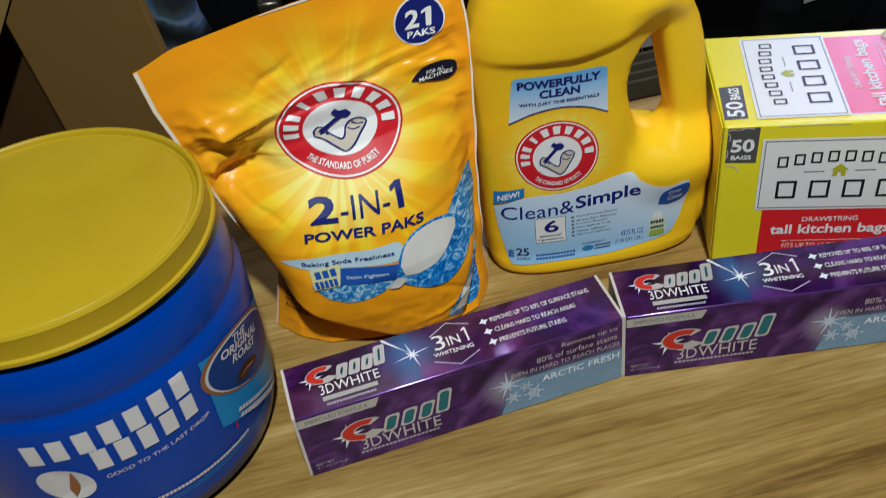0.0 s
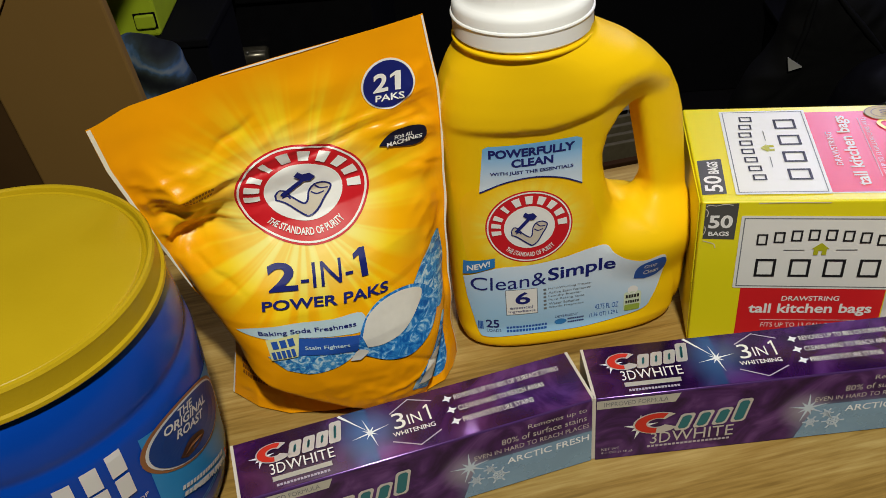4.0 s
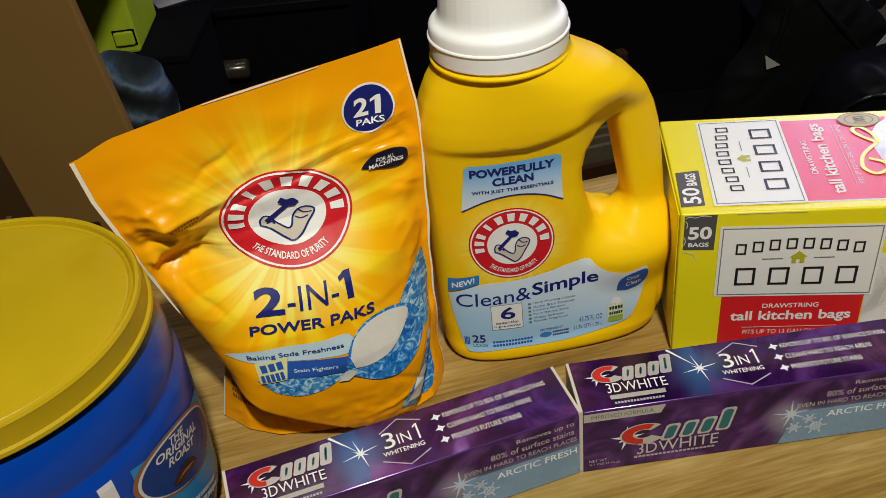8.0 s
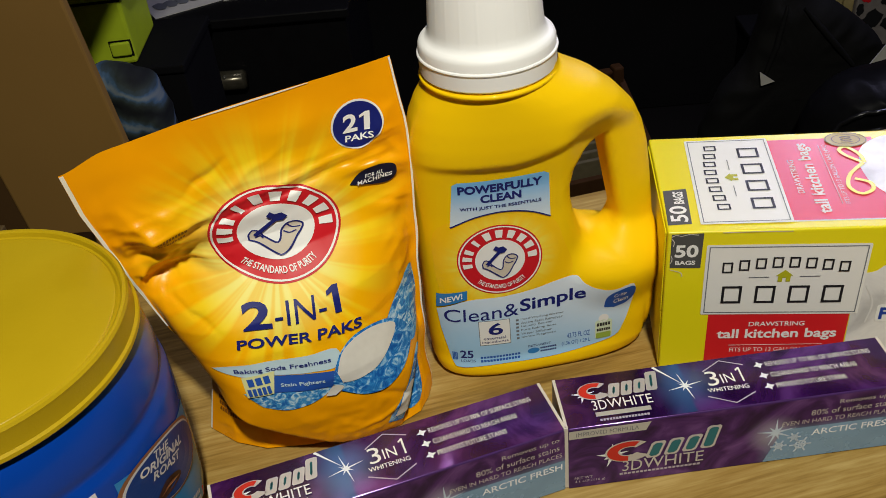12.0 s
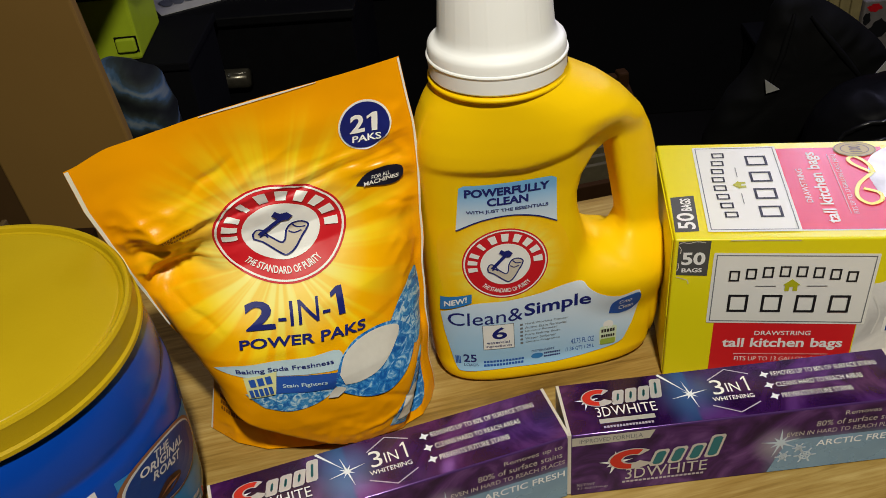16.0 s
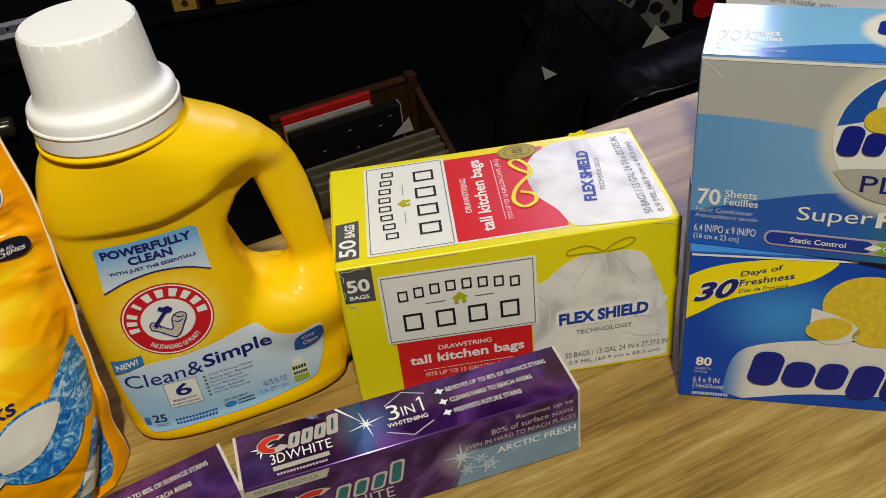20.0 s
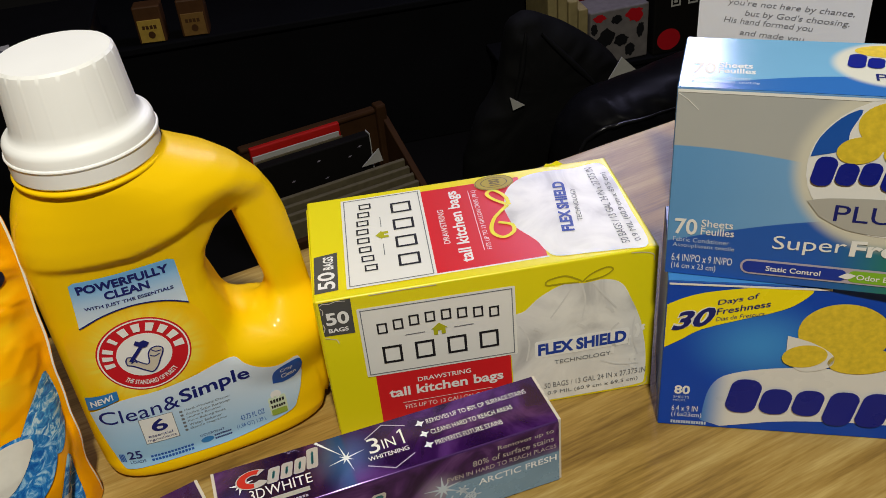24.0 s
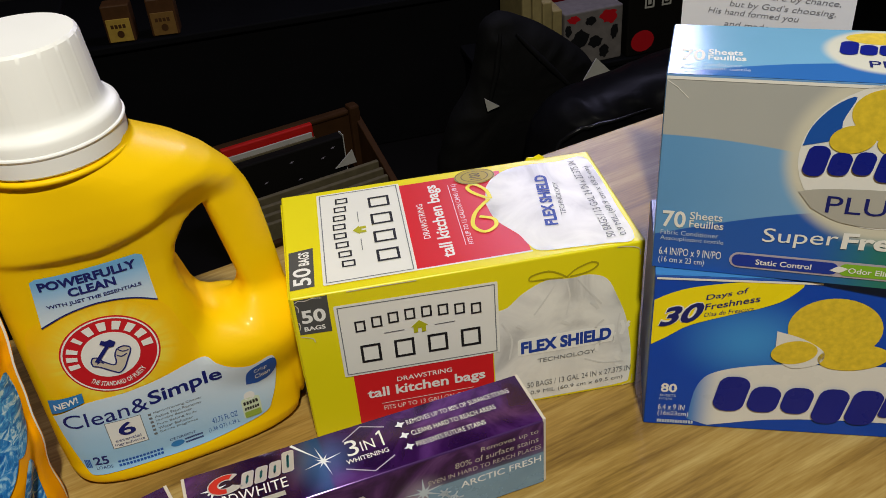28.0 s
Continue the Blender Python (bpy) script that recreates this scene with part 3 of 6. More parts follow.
def foil_colour(nt, x, y, uv):
    n = noise_node(nt, uv, 22, 5, distort=1.5)
    base = ramp_node(nt, n, [(0.34, (0.020, 0.003, 0.056)), (0.50, (0.068, 0.012, 0.155)), (0.66, (0.180, 0.054, 0.35))])
    glow = near(nt, x, y, 0.0735, 0.021, 0.0, 0.024)
    band = math_node(nt, "MULTIPLY", span(nt, x, 0.055, 0.072), math_node(nt, "SUBTRACT", 1.0, span(nt, x, 0.073, 0.076)))
    c = blend(nt, math_node(nt, "MULTIPLY", band, 0.8), base, (0.02, 0.12, 0.36))
    c = blend(nt, math_node(nt, "MULTIPLY", near(nt, x, y, 0.036, 0.021, 0.014, 0.036), 0.7), c, (0.012, 0.006, 0.050))
    return blend(nt, math_node(nt, "MULTIPLY", glow, 0.55), c, (0.14, 0.30, 0.75))


def foil_front_colour(nt, x, y, uv):
    n = noise_node(nt, uv, 30, 5, distort=2.0)
    base = ramp_node(nt, n, [(0.34, (0.026, 0.006, 0.062)), (0.50, (0.070, 0.019, 0.150)), (0.66, (0.155, 0.064, 0.28))])
    blue = math_node(nt, "MULTIPLY", span(nt, x, 0.110, 0.128), math_node(nt, "SUBTRACT", 1.0, span(nt, y, 0.022, 0.032)))
    c = blend(nt, math_node(nt, "MULTIPLY", blue, 0.85), base, (0.17, 0.27, 0.40))
    return blend(nt, near(nt, x, y, 0.120, 0.024, 0.0, 0.018), c, (0.36, 0.34, 0.50))


FOIL_TOP = art("purple_foil_top", foil_colour, rough=0.17, metal=0.55, coat=0.7, bump=0.22, bscale=42)
FOIL_FRONT = art("purple_foil_front", foil_front_colour, rough=0.32, metal=0.35, coat=0.2, bump=0.08, bscale=90)
FOIL_END = mat("purple_foil_plain", (0.12, 0.05, 0.22), 0.17, metal=0.5, var=0.3, scale=20, coat=0.8)
SILVER_INK = mat("silver_ink", (0.62, 0.62, 0.66), 0.3, metal=0.4, bump=0)
LILAC_INK = mat("lilac_ink", (0.50, 0.46, 0.58), 0.35, metal=0.2, bump=0)
LOGO_RED = mat("logo_red", (0.55, 0.03, 0.02), 0.35, bump=0)
LOGO_TEAL = mat("logo_teal", (0.025, 0.150, 0.180), 0.35, bump=0)
STAR_WHITE = mat("star_white", (0.80, 0.84, 0.90), 0.3, bump=0)
ICE_INK = mat("ice_ink", (0.52, 0.62, 0.74), 0.35, bump=0)
STRIP_GREY = mat("strip_silver", (0.50, 0.50, 0.47), 0.35, metal=0.2, bump=0)


def star(pr, cx, cy, r, material, layer, spikes=8, waist=0.16, long=(1.0, 0.45)):
    pts = []
    for i in range(2 * spikes):
        a = math.pi * i / spikes + 0.2
        k = r * (waist if i % 2 else long[(i // 2) % 2])
        pts.append((cx + k * math.cos(a), cy + k * math.sin(a)))
    c = len(pts)
    pr.lay("star", pts + [(cx, cy)], [(i, (i + 1) % c, c) for i in range(c)], material, layer)


def tooth_logo(pr, u, v, w, h, layer, rim=0.014, core=-0.008):
    """A red crescent with a light burst and slanted teal slabs with a pale rim: plain shapes in the brand's colours."""
    star(pr, u + 0.06 * w, v + 0.34 * h, 0.15 * w, STAR_WHITE, layer, 9, 0.34, (1.0, 0.6))
    for k in range(4):
        a = u + (0.36 + 0.158 * k) * w
        b, c, lean = v + (0.06 + 0.035 * k) * h, (0.60 if k < 3 else 0.86) * h, 0.05 * w
        for g, ink, lay in ((rim, SILVER_INK, 1), (core, LOGO_TEAL, 2)):
            q = 0.02 * w
            x0, x1, y0, y1 = a - g * w, a + (0.098 + g) * w, b - g * w, b + c + g * w
            pts = [(x0 + q, y0), (x1 - q, y0), (x1, y0 + q), (x1, y1 - q), (x1 - q, y1), (x0 + q, y1), (x0, y1 - q), (x0, y0 + q)]
            pr.poly("logo", [(x + lean * (y - b) / c, y) for x, y in pts], ink, layer + lay, "slanted bar in place of a brand name")
    pr.ring("logo", u + 0.20 * w, v + 0.44 * h, 0.078 * w, 0.206 * w, SILVER_INK, layer + 1, ky=0.42 * h / (0.19 * w), a0=44, a1=326, label="pale rim of the crescent", seg=28)
    pr.ring("logo", u + 0.20 * w, v + 0.44 * h, 0.095 * w, 0.190 * w, LOGO_RED, layer + 2, ky=0.42 * h / (0.19 * w), a0=62, a1=268, label="red crescent", seg=28)


def toothpaste_carton(m, label):
    box = thing("toothpaste_carton", m, label, "carton", "toothpaste cartons")
    part("box_body", box_bm(0.001, 0, 0, CL_ - 0.001, CW, CH, 0.0012, 3), FOIL_END, box, smooth=50)
    for x0, x1 in ((-0.0006, 0.0012), (CL_ - 0.0012, CL_ + 0.0006)):
        part("end_flap", box_bm(x0, 0.0006, 0.0006, x1, CW - 0.0006, CH + 0.0004, 0.0003), EDGE_CARD, box, "raw white card edge of the end flap")
    pt = Print(box, top_of(CH), 0.00016)
    pt.on(pt.lay("top_print", [(0.0012, 0.0008), (CL_ - 0.0012, 0.0008), (CL_ - 0.0012, CW - 0.0008), (0.0012, CW - 0.0008)], [(0, 1, 2, 3)], FOIL_TOP, 1, "dark purple foil print"))
    tooth_logo(pt, 0.0120, 0.0195, 0.0480, 0.0150, 2, 0.020, -0.034)
    pt.line("3D", 0.0180, 0.0112, 0.0262, 0.0185, WHITE_INK, 4, bold=0.0)
    pt.line("WHITE", 0.0268, 0.0115, 0.0525, 0.0185, WHITE_INK, 4)
    pt.rect("label_patch", 0.0185, 0.0066, 0.0500, 0.0098, STRIP_GREY, 2)
    pt.bars(16, (0.0200, 0.0030), (0.0485, 0.0030), (0.0200, 0.0046), LILAC_INK, 2, name="small_print", label="small unreadable print")
    pt.lay("light_ray", [(0.0585, 0.0385), (0.0735, 0.0215), (0.0600, 0.0393)], [(0, 1, 2)], STAR_WHITE, 2)
    star(pt, 0.0735, 0.0208, 0.0112, STAR_WHITE, 3, 8, 0.13, (1.0, 0.42))
    pt.lay("hexagon_line", *stroke([(0.0865, 0.0300), (0.0985, 0.0372), (0.1110, 0.0315)], 0.0008), LILAC_INK, 2)
    pt.lay("hexagon_line", *stroke([(0.0835, 0.0105), (0.0975, 0.0032), (0.1105, 0.0095)], 0.0008), LILAC_INK, 2)
    pt.line("3", 0.0868, 0.0180, 0.0935, 0.0295, WHITE_INK, 3)
    pt.line("IN", 0.0950, 0.0190, 0.1025, 0.0262, WHITE_INK, 3)
    pt.poly("lettering", [(0.1066, 0.0185), (0.1077, 0.0185), (0.1079, 0.0300), (0.1070, 0.0300), (0.1050, 0.0284), (0.1050, 0.0271), (0.1067, 0.0284)], WHITE_INK, 3)
    pt.line("WHITENING", 0.0848, 0.0130, 0.1085, 0.0162, WHITE_INK, 3, bold=0.01)
    for k, (words, end) in enumerate((("REMOVES UP TO 80% OF SURFACE STAINS", 0.1855), ("CLEANS HARD TO REACH AREAS", 0.1735), ("PREVENTS FUTURE STAINS", 0.1640))):
        v = 0.0275 - 0.0087 * k
        pt.line(words, 0.1235, v, end, v + 0.0036, WHITE_INK, 3)
        star(pt, 0.1195, v + 0.0018, 0.0032, STAR_WHITE, 3, 4, 0.45, (1.0, 0.9))
    pf = Print(box, front_of(0), 0.00016)
    pf.on(pf.lay("front_print", [(0.0012, 0.0008), (CL_ - 0.0012, 0.0008), (CL_ - 0.0012, CH - 0.0008), (0.0012, CH - 0.0008)], [(0, 1, 2, 3)], FOIL_FRONT, 1, "marbled purple foil print"))
    pf.poly("silver_strip", [(0.0014, 0.0425), (0.0452, 0.0425), (0.0480, 0.0490), (0.0014, 0.0490)], STRIP_GREY, 2, "silver strip")
    pf.line("IMPROVED FORMULA", 0.0055, 0.0442, 0.0410, 0.0474, GREY_INK, 3)
    tooth_logo(pf, 0.0225, 0.0185, 0.0670, 0.0190, 2)
    pf.line("3D", 0.0325, 0.0100, 0.0440, 0.0190, SILVER_INK, 4)
    pf.line("WHITE", 0.0447, 0.0103, 0.0800, 0.0190, SILVER_INK, 4)
    pf.bars(20, (0.0310, 0.0068), (0.0790, 0.0068), (0.0310, 0.0084), LILAC_INK, 2, name="small_print", label="small unreadable print")
    pf.line("NET WT", 0.0045, 0.0078, 0.0150, 0.0100, LILAC_INK, 2)
    pf.line("4.1 OZ (116 g)", 0.0045, 0.0045, 0.0225, 0.0067, LILAC_INK, 2)
    pf.poly("blue_band", [(0.1255, 0.0268), (CL_ - 0.0013, 0.0262), (CL_ - 0.0013, 0.0010), (0.1165, 0.0010)], mat("ice_blue_band", (0.22, 0.38, 0.60), 0.28, metal=0.25, var=0.25, scale=40, coat=0.4), 2, "pale blue band")
    star(pf, 0.1215, 0.0255, 0.0120, ICE_INK, 3, 9, 0.2, (1.0, 0.55))
    for cx, cy, r in ((0.1245, 0.0135, 0.0048), (0.1375, 0.0125, 0.0066), (0.1330, 0.0195, 0.0040)):
        for a in (0, 60, 120):
            c, s = math.cos(radians(a)), math.sin(radians(a))
            pf.lay("snowflake", *stroke([(cx - r * c, cy - r * s), (cx + r * c, cy + r * s)], 0.0011), ICE_INK, 3)
        pf.ring("snowflake", cx, cy, 0.40 * r, 0.62 * r, ICE_INK, 3, seg=6)
    pf.line("Removes up to", 0.1560, 0.0418, 0.1905, 0.0462, SILVER_INK, 3)
    pf.line("80% of surface stains", 0.1405, 0.0358, 0.1905, 0.0402, SILVER_INK, 3)
    pf.line("EVEN IN HARD TO REACH PLACES", 0.1245, 0.0298, 0.1920, 0.0332, SILVER_INK, 3)
    pf.line("ARCTIC FRESH", 0.1430, 0.0192, 0.1920, 0.0242, STAR_WHITE, 3, bold=0.01)
    return box


toothpaste_carton(pose(-0.127, 0.3167, 0, 0, 0, 17.9), "purple foil toothpaste carton beside the coffee can")
toothpaste_carton(pose(0.0585, 0.3763, 0, 0, 0, 5.0), "purple foil toothpaste carton in front of the bag carton")

# ---- dryer sheet cartons ----
SL, S1W, S1H, S2W, S2H = 0.172, 0.078, 0.1142, 0.0633, 0.1158


def s1_colour(nt, x, y, uv):
    g = near(nt, x, y, 0.055, 0.070, 0.0, 0.050, 0.8)
    return blend(nt, g, (0.003, 0.062, 0.48), (0.045, 0.28, 0.74))


def s2_colour(nt, x, y, uv):
    edge = math_node(nt, "ADD", y, math_node(nt, "MULTIPLY", math_node(nt, "MULTIPLY", x, x), 1.3))
    low = blend(nt, span(nt, x, 0.0, 0.07), (0.12, 0.32, 0.62), (0.18, 0.39, 0.68))
    c = blend(nt, span(nt, edge, 0.0828, 0.0836), low, (0.42, 0.43, 0.42))
    line = math_node(nt, "SUBTRACT", y, math_node(nt, "MULTIPLY", math_node(nt, "SINE", math_node(nt, "MULTIPLY", x, 13.0)), 0.025))
    dark = blend(nt, span(nt, x, 0.075, 0.125), (0.020, 0.105, 0.46), (0.025, 0.20, 0.13))
    c = blend(nt, span(nt, line, 0.0222, 0.0228), dark, c)
    halo = near(nt, x, y, 0.108, 0.077, 0.043, 0.052)
    return blend(nt, halo, c, (0.64, 0.62, 0.52))


def s2_top_colour(nt, x, y, uv):
    line = math_node(nt, "SUBTRACT", y, math_node(nt, "MULTIPLY", math_node(nt, "SINE", math_node(nt, "MULTIPLY", x, 16.0)), 0.0205))
    c = blend(nt, span(nt, line, 0.0008, 0.0012), (0.035, 0.17, 0.55), (0.20, 0.47, 0.74))
    return blend(nt, near(nt, x, y, 0.105, 0.037, 0.028, 0.034, 0.85), c, (0.74, 0.74, 0.66))


S1_ART = art("blue_box_print", s1_colour, rough=0.32)
S2_ART = art("silver_blue_print", s2_colour, rough=0.32)
S2_TOP = art("sky_blue_print", s2_top_colour, rough=0.16, coat=0.5, bump=0.10, bscale=120)
S_SIDE = mat("blue_box_side", (0.02, 0.08, 0.32), 0.3, var=0.1)
S_SILVER = mat("silver_box_side", (0.10, 0.22, 0.42), 0.3, var=0.1)
BANNER = mat("yellow_banner", (0.92, 0.76, 0.008), 0.28, var=0.05, bump=0)
CREAM_WAVE = art("white_wave", lambda nt, x, y, uv: blend(nt, span(nt, x, 0.024, 0.044), (0.035, 0.20, 0.62), (0.74, 0.74, 0.73)), rough=0.28)
PATCH = mat("plain_tan_patch", (0.72, 0.53, 0.035), 0.55, var=0.30, scale=300, bump=0.1, bscale=900)
LOGO_BLUE = mat("logo_navy", (0.006, 0.014, 0.25), 0.28, bump=0)
LIME = mat("lime_green_ink", (0.22, 0.46, 0.03), 0.35, bump=0)
PILL = mat("deep_blue_pill", (0.012, 0.04, 0.34), 0.3, bump=0)
S_TOP1 = mat("blue_box_top", (0.05, 0.22, 0.55), 0.2, var=0.1, coat=0.4)


def blob_marks(pr, widths, u, v, h, gap, slant, material, layer):
    """Fat rounded slabs in place of a brand's letters."""
    base, tall = v, h
    for i, w in enumerate(widths):
        # the first and sixth marks stand tall, the fourth and fifth reach below the line
        v = base - (0.30 * tall if i in (3, 4) else 0)
        h = tall * (1.22 if i in (0, 3, 4, 5) else 0.92)
        r = min(w, h) * 0.40
        dv = slant * (u - 0.04)
        pts = []
        for cx, cy, a in ((u + r, v + r, 180), (u + w - r, v + r, 270), (u + w - r, v + h - r, 0), (u + r, v + h - r, 90)):
            pts += [(cx + r * math.cos(radians(a + k * 22.5)) + 0.15 * (cy - v), cy + dv + r * math.sin(radians(a + k * 22.5))) for k in range(5)]
        pr.poly("logo", pts, material, layer, "rounded navy slab in place of a brand name")
        u += w + gap


s1 = thing("dryer_sheet_carton", pose(0.3258, 0.4175, 0, 0, 0, -24.04), "blue carton of dryer sheets with a yellow banner, under another carton", "carton", "dryer sheet cartons")
part("box_body", box_bm(0, 0, 0, SL, S1W, S1H, 0.0010), S_SIDE, s1)


def sheet_carton_low():
    pr = Print(s1, front_of(0), 0.0002)
    pr.on(pr.rect("front_print", 0.0006, 0.0006, SL - 0.0006, S1H - 0.0006, S1_ART, 1, "blue front print"))
    # white strip paints the bright glints along this carton's top edge
    pr.rect("fold_edge", 0.0012, S1H - 0.0020, 0.0880, S1H - 0.0006, WHITE_INK, 3, "white fold line: wear on the upper carton, painted glint on the lower")
    pt = Print(s1, top_of(S1H), 0.0002)
    pt.rect("top_print", 0.0006, 0.0006, SL - 0.0006, S1W - 0.0006, S_TOP1, 1)
    ban = smooth_line([(0.0008, 0.0975), (0.010, 0.103), (0.022, 0.1075), (0.0424, 0.1115), (0.060, 0.1128), (0.0785, 0.1126), (0.0703, 0.1012), (0.058, 0.0945), (0.0449, 0.0898), (0.0213, 0.0802), (0.0100, 0.0715), (0.0008, 0.0648)], 4)
    pr.poly("banner", ban, BANNER, 2, "yellow curved banner")
    pr.text("30", (0.0036, 0.0776), (0.0268, 0.0840), (0.0058, 0.0924), WHITE_INK, 3, bold=0.075, shear=0.15)
    pr.text("30", (0.0040, 0.0780), (0.0265, 0.0842), (0.0062, 0.0920), NAVY_INK, 4, bold=0.035, shear=0.15)
    pr.text("Days of", (0.0285, 0.0975), (0.0500, 0.1038), (0.0288, 0.1025), NAVY_INK, 3, bold=0.012)
    pr.text("Freshness", (0.0285, 0.0915), (0.0570, 0.0992), (0.0288, 0.0962), NAVY_INK, 3, bold=0.012)
    pr.text("Dias de Frescura", (0.0285, 0.0868), (0.0545, 0.0928), (0.0288, 0.0898), NAVY_INK, 3)
    wave = smooth_line([(0.026, 0.006), (0.028, 0.028), (0.033, 0.041), (0.043, 0.0475), (0.060, 0.0520), (0.080, 0.0545), (0.105, 0.0550), (0.135, 0.0560), (0.1705, 0.0560), (0.1708, 0.0120), (0.140, 0.0120), (0.115, 0.0122), (0.0927, 0.0112), (0.070, 0.0088), (0.050, 0.0045), (0.0381, 0.0018)], 4)
    pr.poly("white_wave", wave, CREAM_WAVE, 2, "white printed wave")
    pr.disc("print_patch", 0.0990, 0.0820, 0.0250, 0.0215, PATCH, 3, "plain tan patch of the printed picture", tilt=-10)
    pr.poly("cloth_picture", smooth_line([(0.0690, 0.0790), (0.0840, 0.0740), (0.0960, 0.0650), (0.0940, 0.0560), (0.0800, 0.0520), (0.0700, 0.0600)], 4), CREAM_WAVE, 4, "white cloth shape in the printed picture")
    pr.disc("print_patch", 0.0800, 0.0640, 0.0125, 0.0085, PATCH, 5, "plain tan patch of the printed picture", tilt=12)
    pr.disc("print_patch", 0.1120, 0.0620, 0.0190, 0.0095, PATCH, 4, "plain tan patch of the printed picture", tilt=8)
    blob_marks(pr, (0.0180, 0.0175, 0.0165, 0.0170, 0.0170, 0.0070, 0.0150), 0.0385, 0.0155, 0.0230, 0.0016, 0.02, LOGO_BLUE, 6)
    pr.line("80", 0.0088, 0.0275, 0.0182, 0.0348, WHITE_INK, 3, bold=0.03)
    pr.line("SHEETS", 0.0086, 0.0240, 0.0180, 0.0260, ICE_INK, 3)
    pr.line("HOJAS", 0.0086, 0.0210, 0.0160, 0.0230, ICE_INK, 3)
    pr.line("6.4 x 9 IN", 0.0082, 0.0130, 0.0238, 0.0178, WHITE_INK, 3)
    pr.line("(16x23cm)", 0.0082, 0.0072, 0.0265, 0.0120, WHITE_INK, 3)
    pr.bars(14, (0.0082, 0.0022), (0.0300, 0.0022), (0.0082, 0.0048), ICE_INK, 3, name="small_print", label="small unreadable print")


s2 = thing("dryer_sheet_carton", pose(0.3273, 0.4255, 0.1142, 0, 0, -30.37), "silver and sky blue dryer sheet carton on a blue carton", "carton", "dryer sheet cartons")
part("box_body", box_bm(0, 0, 0.0002, SL, S2W, S2H, 0.0010), S_SILVER, s2)


def sheet_carton_high():
    pr = Print(s2, front_of(0), 0.0002)
    pr.on(pr.rect("front_print", 0.0006, 0.0008, SL - 0.0006, S2H - 0.0006, S2_ART, 1, "silver and blue front print"))
    pr.rect("fold_edge", 0.0006, S2H - 0.0022, SL - 0.0006, S2H - 0.0006, WHITE_INK, 2, "white fold line: wear on the upper carton, painted glint on the lower")
    pr.lay("crease", *stroke([(0.0010, 0.1130), (0.0060, 0.1095), (0.0115, 0.1040)], 0.0004), WHITE_INK, 2)
    pr.disc("emblem", 0.1080, 0.0770, 0.0420, 0.0400, WHITE_CARD, 2, "white round emblem")
    pr.poly("emblem_arc", smooth_line([(0.0670, 0.0820), (0.0700, 0.0930), (0.0780, 0.1040), (0.0870, 0.1090), (0.0830, 0.0960), (0.0850, 0.0870)], 4), BLUE_INK, 3, "blue arc")
    pr.poly("emblem_band", smooth_line([(0.0690, 0.0560), (0.0800, 0.0585), (0.1080, 0.0600), (0.1360, 0.0585), (0.1470, 0.0560), (0.1400, 0.0465), (0.1250, 0.0400), (0.1080, 0.0380), (0.0900, 0.0400), (0.0760, 0.0470)], 4), STRIP_GREY, 3, "silver band")
    pr.disc("print_patch", 0.1060, 0.1000, 0.0200, 0.0140, PATCH, 3, "plain tan patch of the printed picture", tilt=-10)
    pr.disc("print_patch", 0.0890, 0.0870, 0.0105, 0.0075, PATCH, 4, "plain tan patch of the printed picture", tilt=12)
    pr.disc("print_patch", 0.1130, 0.0860, 0.0130, 0.0075, PATCH, 4, "plain tan patch of the printed picture")
    blob_marks(pr, (0.0105, 0.0100, 0.0095, 0.0100, 0.0100, 0.0045, 0.0090), 0.0680, 0.0630, 0.0140, 0.0010, 0.10, LOGO_BLUE, 6)
    pr.line("PLUS", 0.0830, 0.0450, 0.1200, 0.0550, NAVY_INK, 4)
    pr.line("70", 0.0040, 0.0280, 0.0160, 0.0385, WHITE_INK, 3, bold=0.02)
    pr.line("Sheets", 0.0180, 0.0340, 0.0345, 0.0388, WHITE_INK, 3, bold=0.01)
    pr.line("Feuilles", 0.0180, 0.0288, 0.0355, 0.0335, WHITE_INK, 3, bold=0.01)
    pr.line("Fabric Conditioner", 0.0036, 0.0232, 0.0335, 0.0262, ICE_INK, 3)
    pr.line("Assouplissant textile", 0.0036, 0.0188, 0.0365, 0.0222, ICE_INK, 3)
    pr.line("6.4 IN/PO x 9 IN/PO", 0.0036, 0.0098, 0.0362, 0.0148, WHITE_INK, 3)
    pr.line("(16 cm x 23 cm)", 0.0036, 0.0038, 0.0278, 0.0086, WHITE_INK, 3)
    pr.text("Super", (0.0555, 0.0210), (0.0920, 0.0225), (0.0557, 0.0325), WHITE_INK, 3)
    pr.text("Fresh", (0.0940, 0.0235), (0.1330, 0.0250), (0.0942, 0.0335), WHITE_INK, 3, bold=0.03)
    pr.rect("pill", 0.0405, 0.0058, 0.1420, 0.0158, LILAC_INK, 3, "silver pill outline", r=0.0049)
    pr.rect("pill", 0.0418, 0.0070, 0.0950, 0.0146, PILL, 4, "deep blue pill", r=0.0035)
    pr.rect("pill", 0.0955, 0.0070, 0.1405, 0.0146, LIME, 4, "lime green pill", r=0.0035)
    star(pr, 0.0955, 0.0108, 0.0045, WHITE_INK, 5, 4, 0.5)
    pr.line("Static Control", 0.0540, 0.0090, 0.0820, 0.0125, WHITE_INK, 5, bold=0.015)
    pr.line("Odor Eliminator", 0.1000, 0.0090, 0.1340, 0.0125, WHITE_INK, 5, bold=0.015)
    pt = Print(s2, top_of(S2H), 0.0002)
    pt.on(pt.rect("top_print", 0.0006, 0.0006, SL - 0.0006, S2W - 0.0006, S2_TOP, 1, "glossy sky blue top print"))
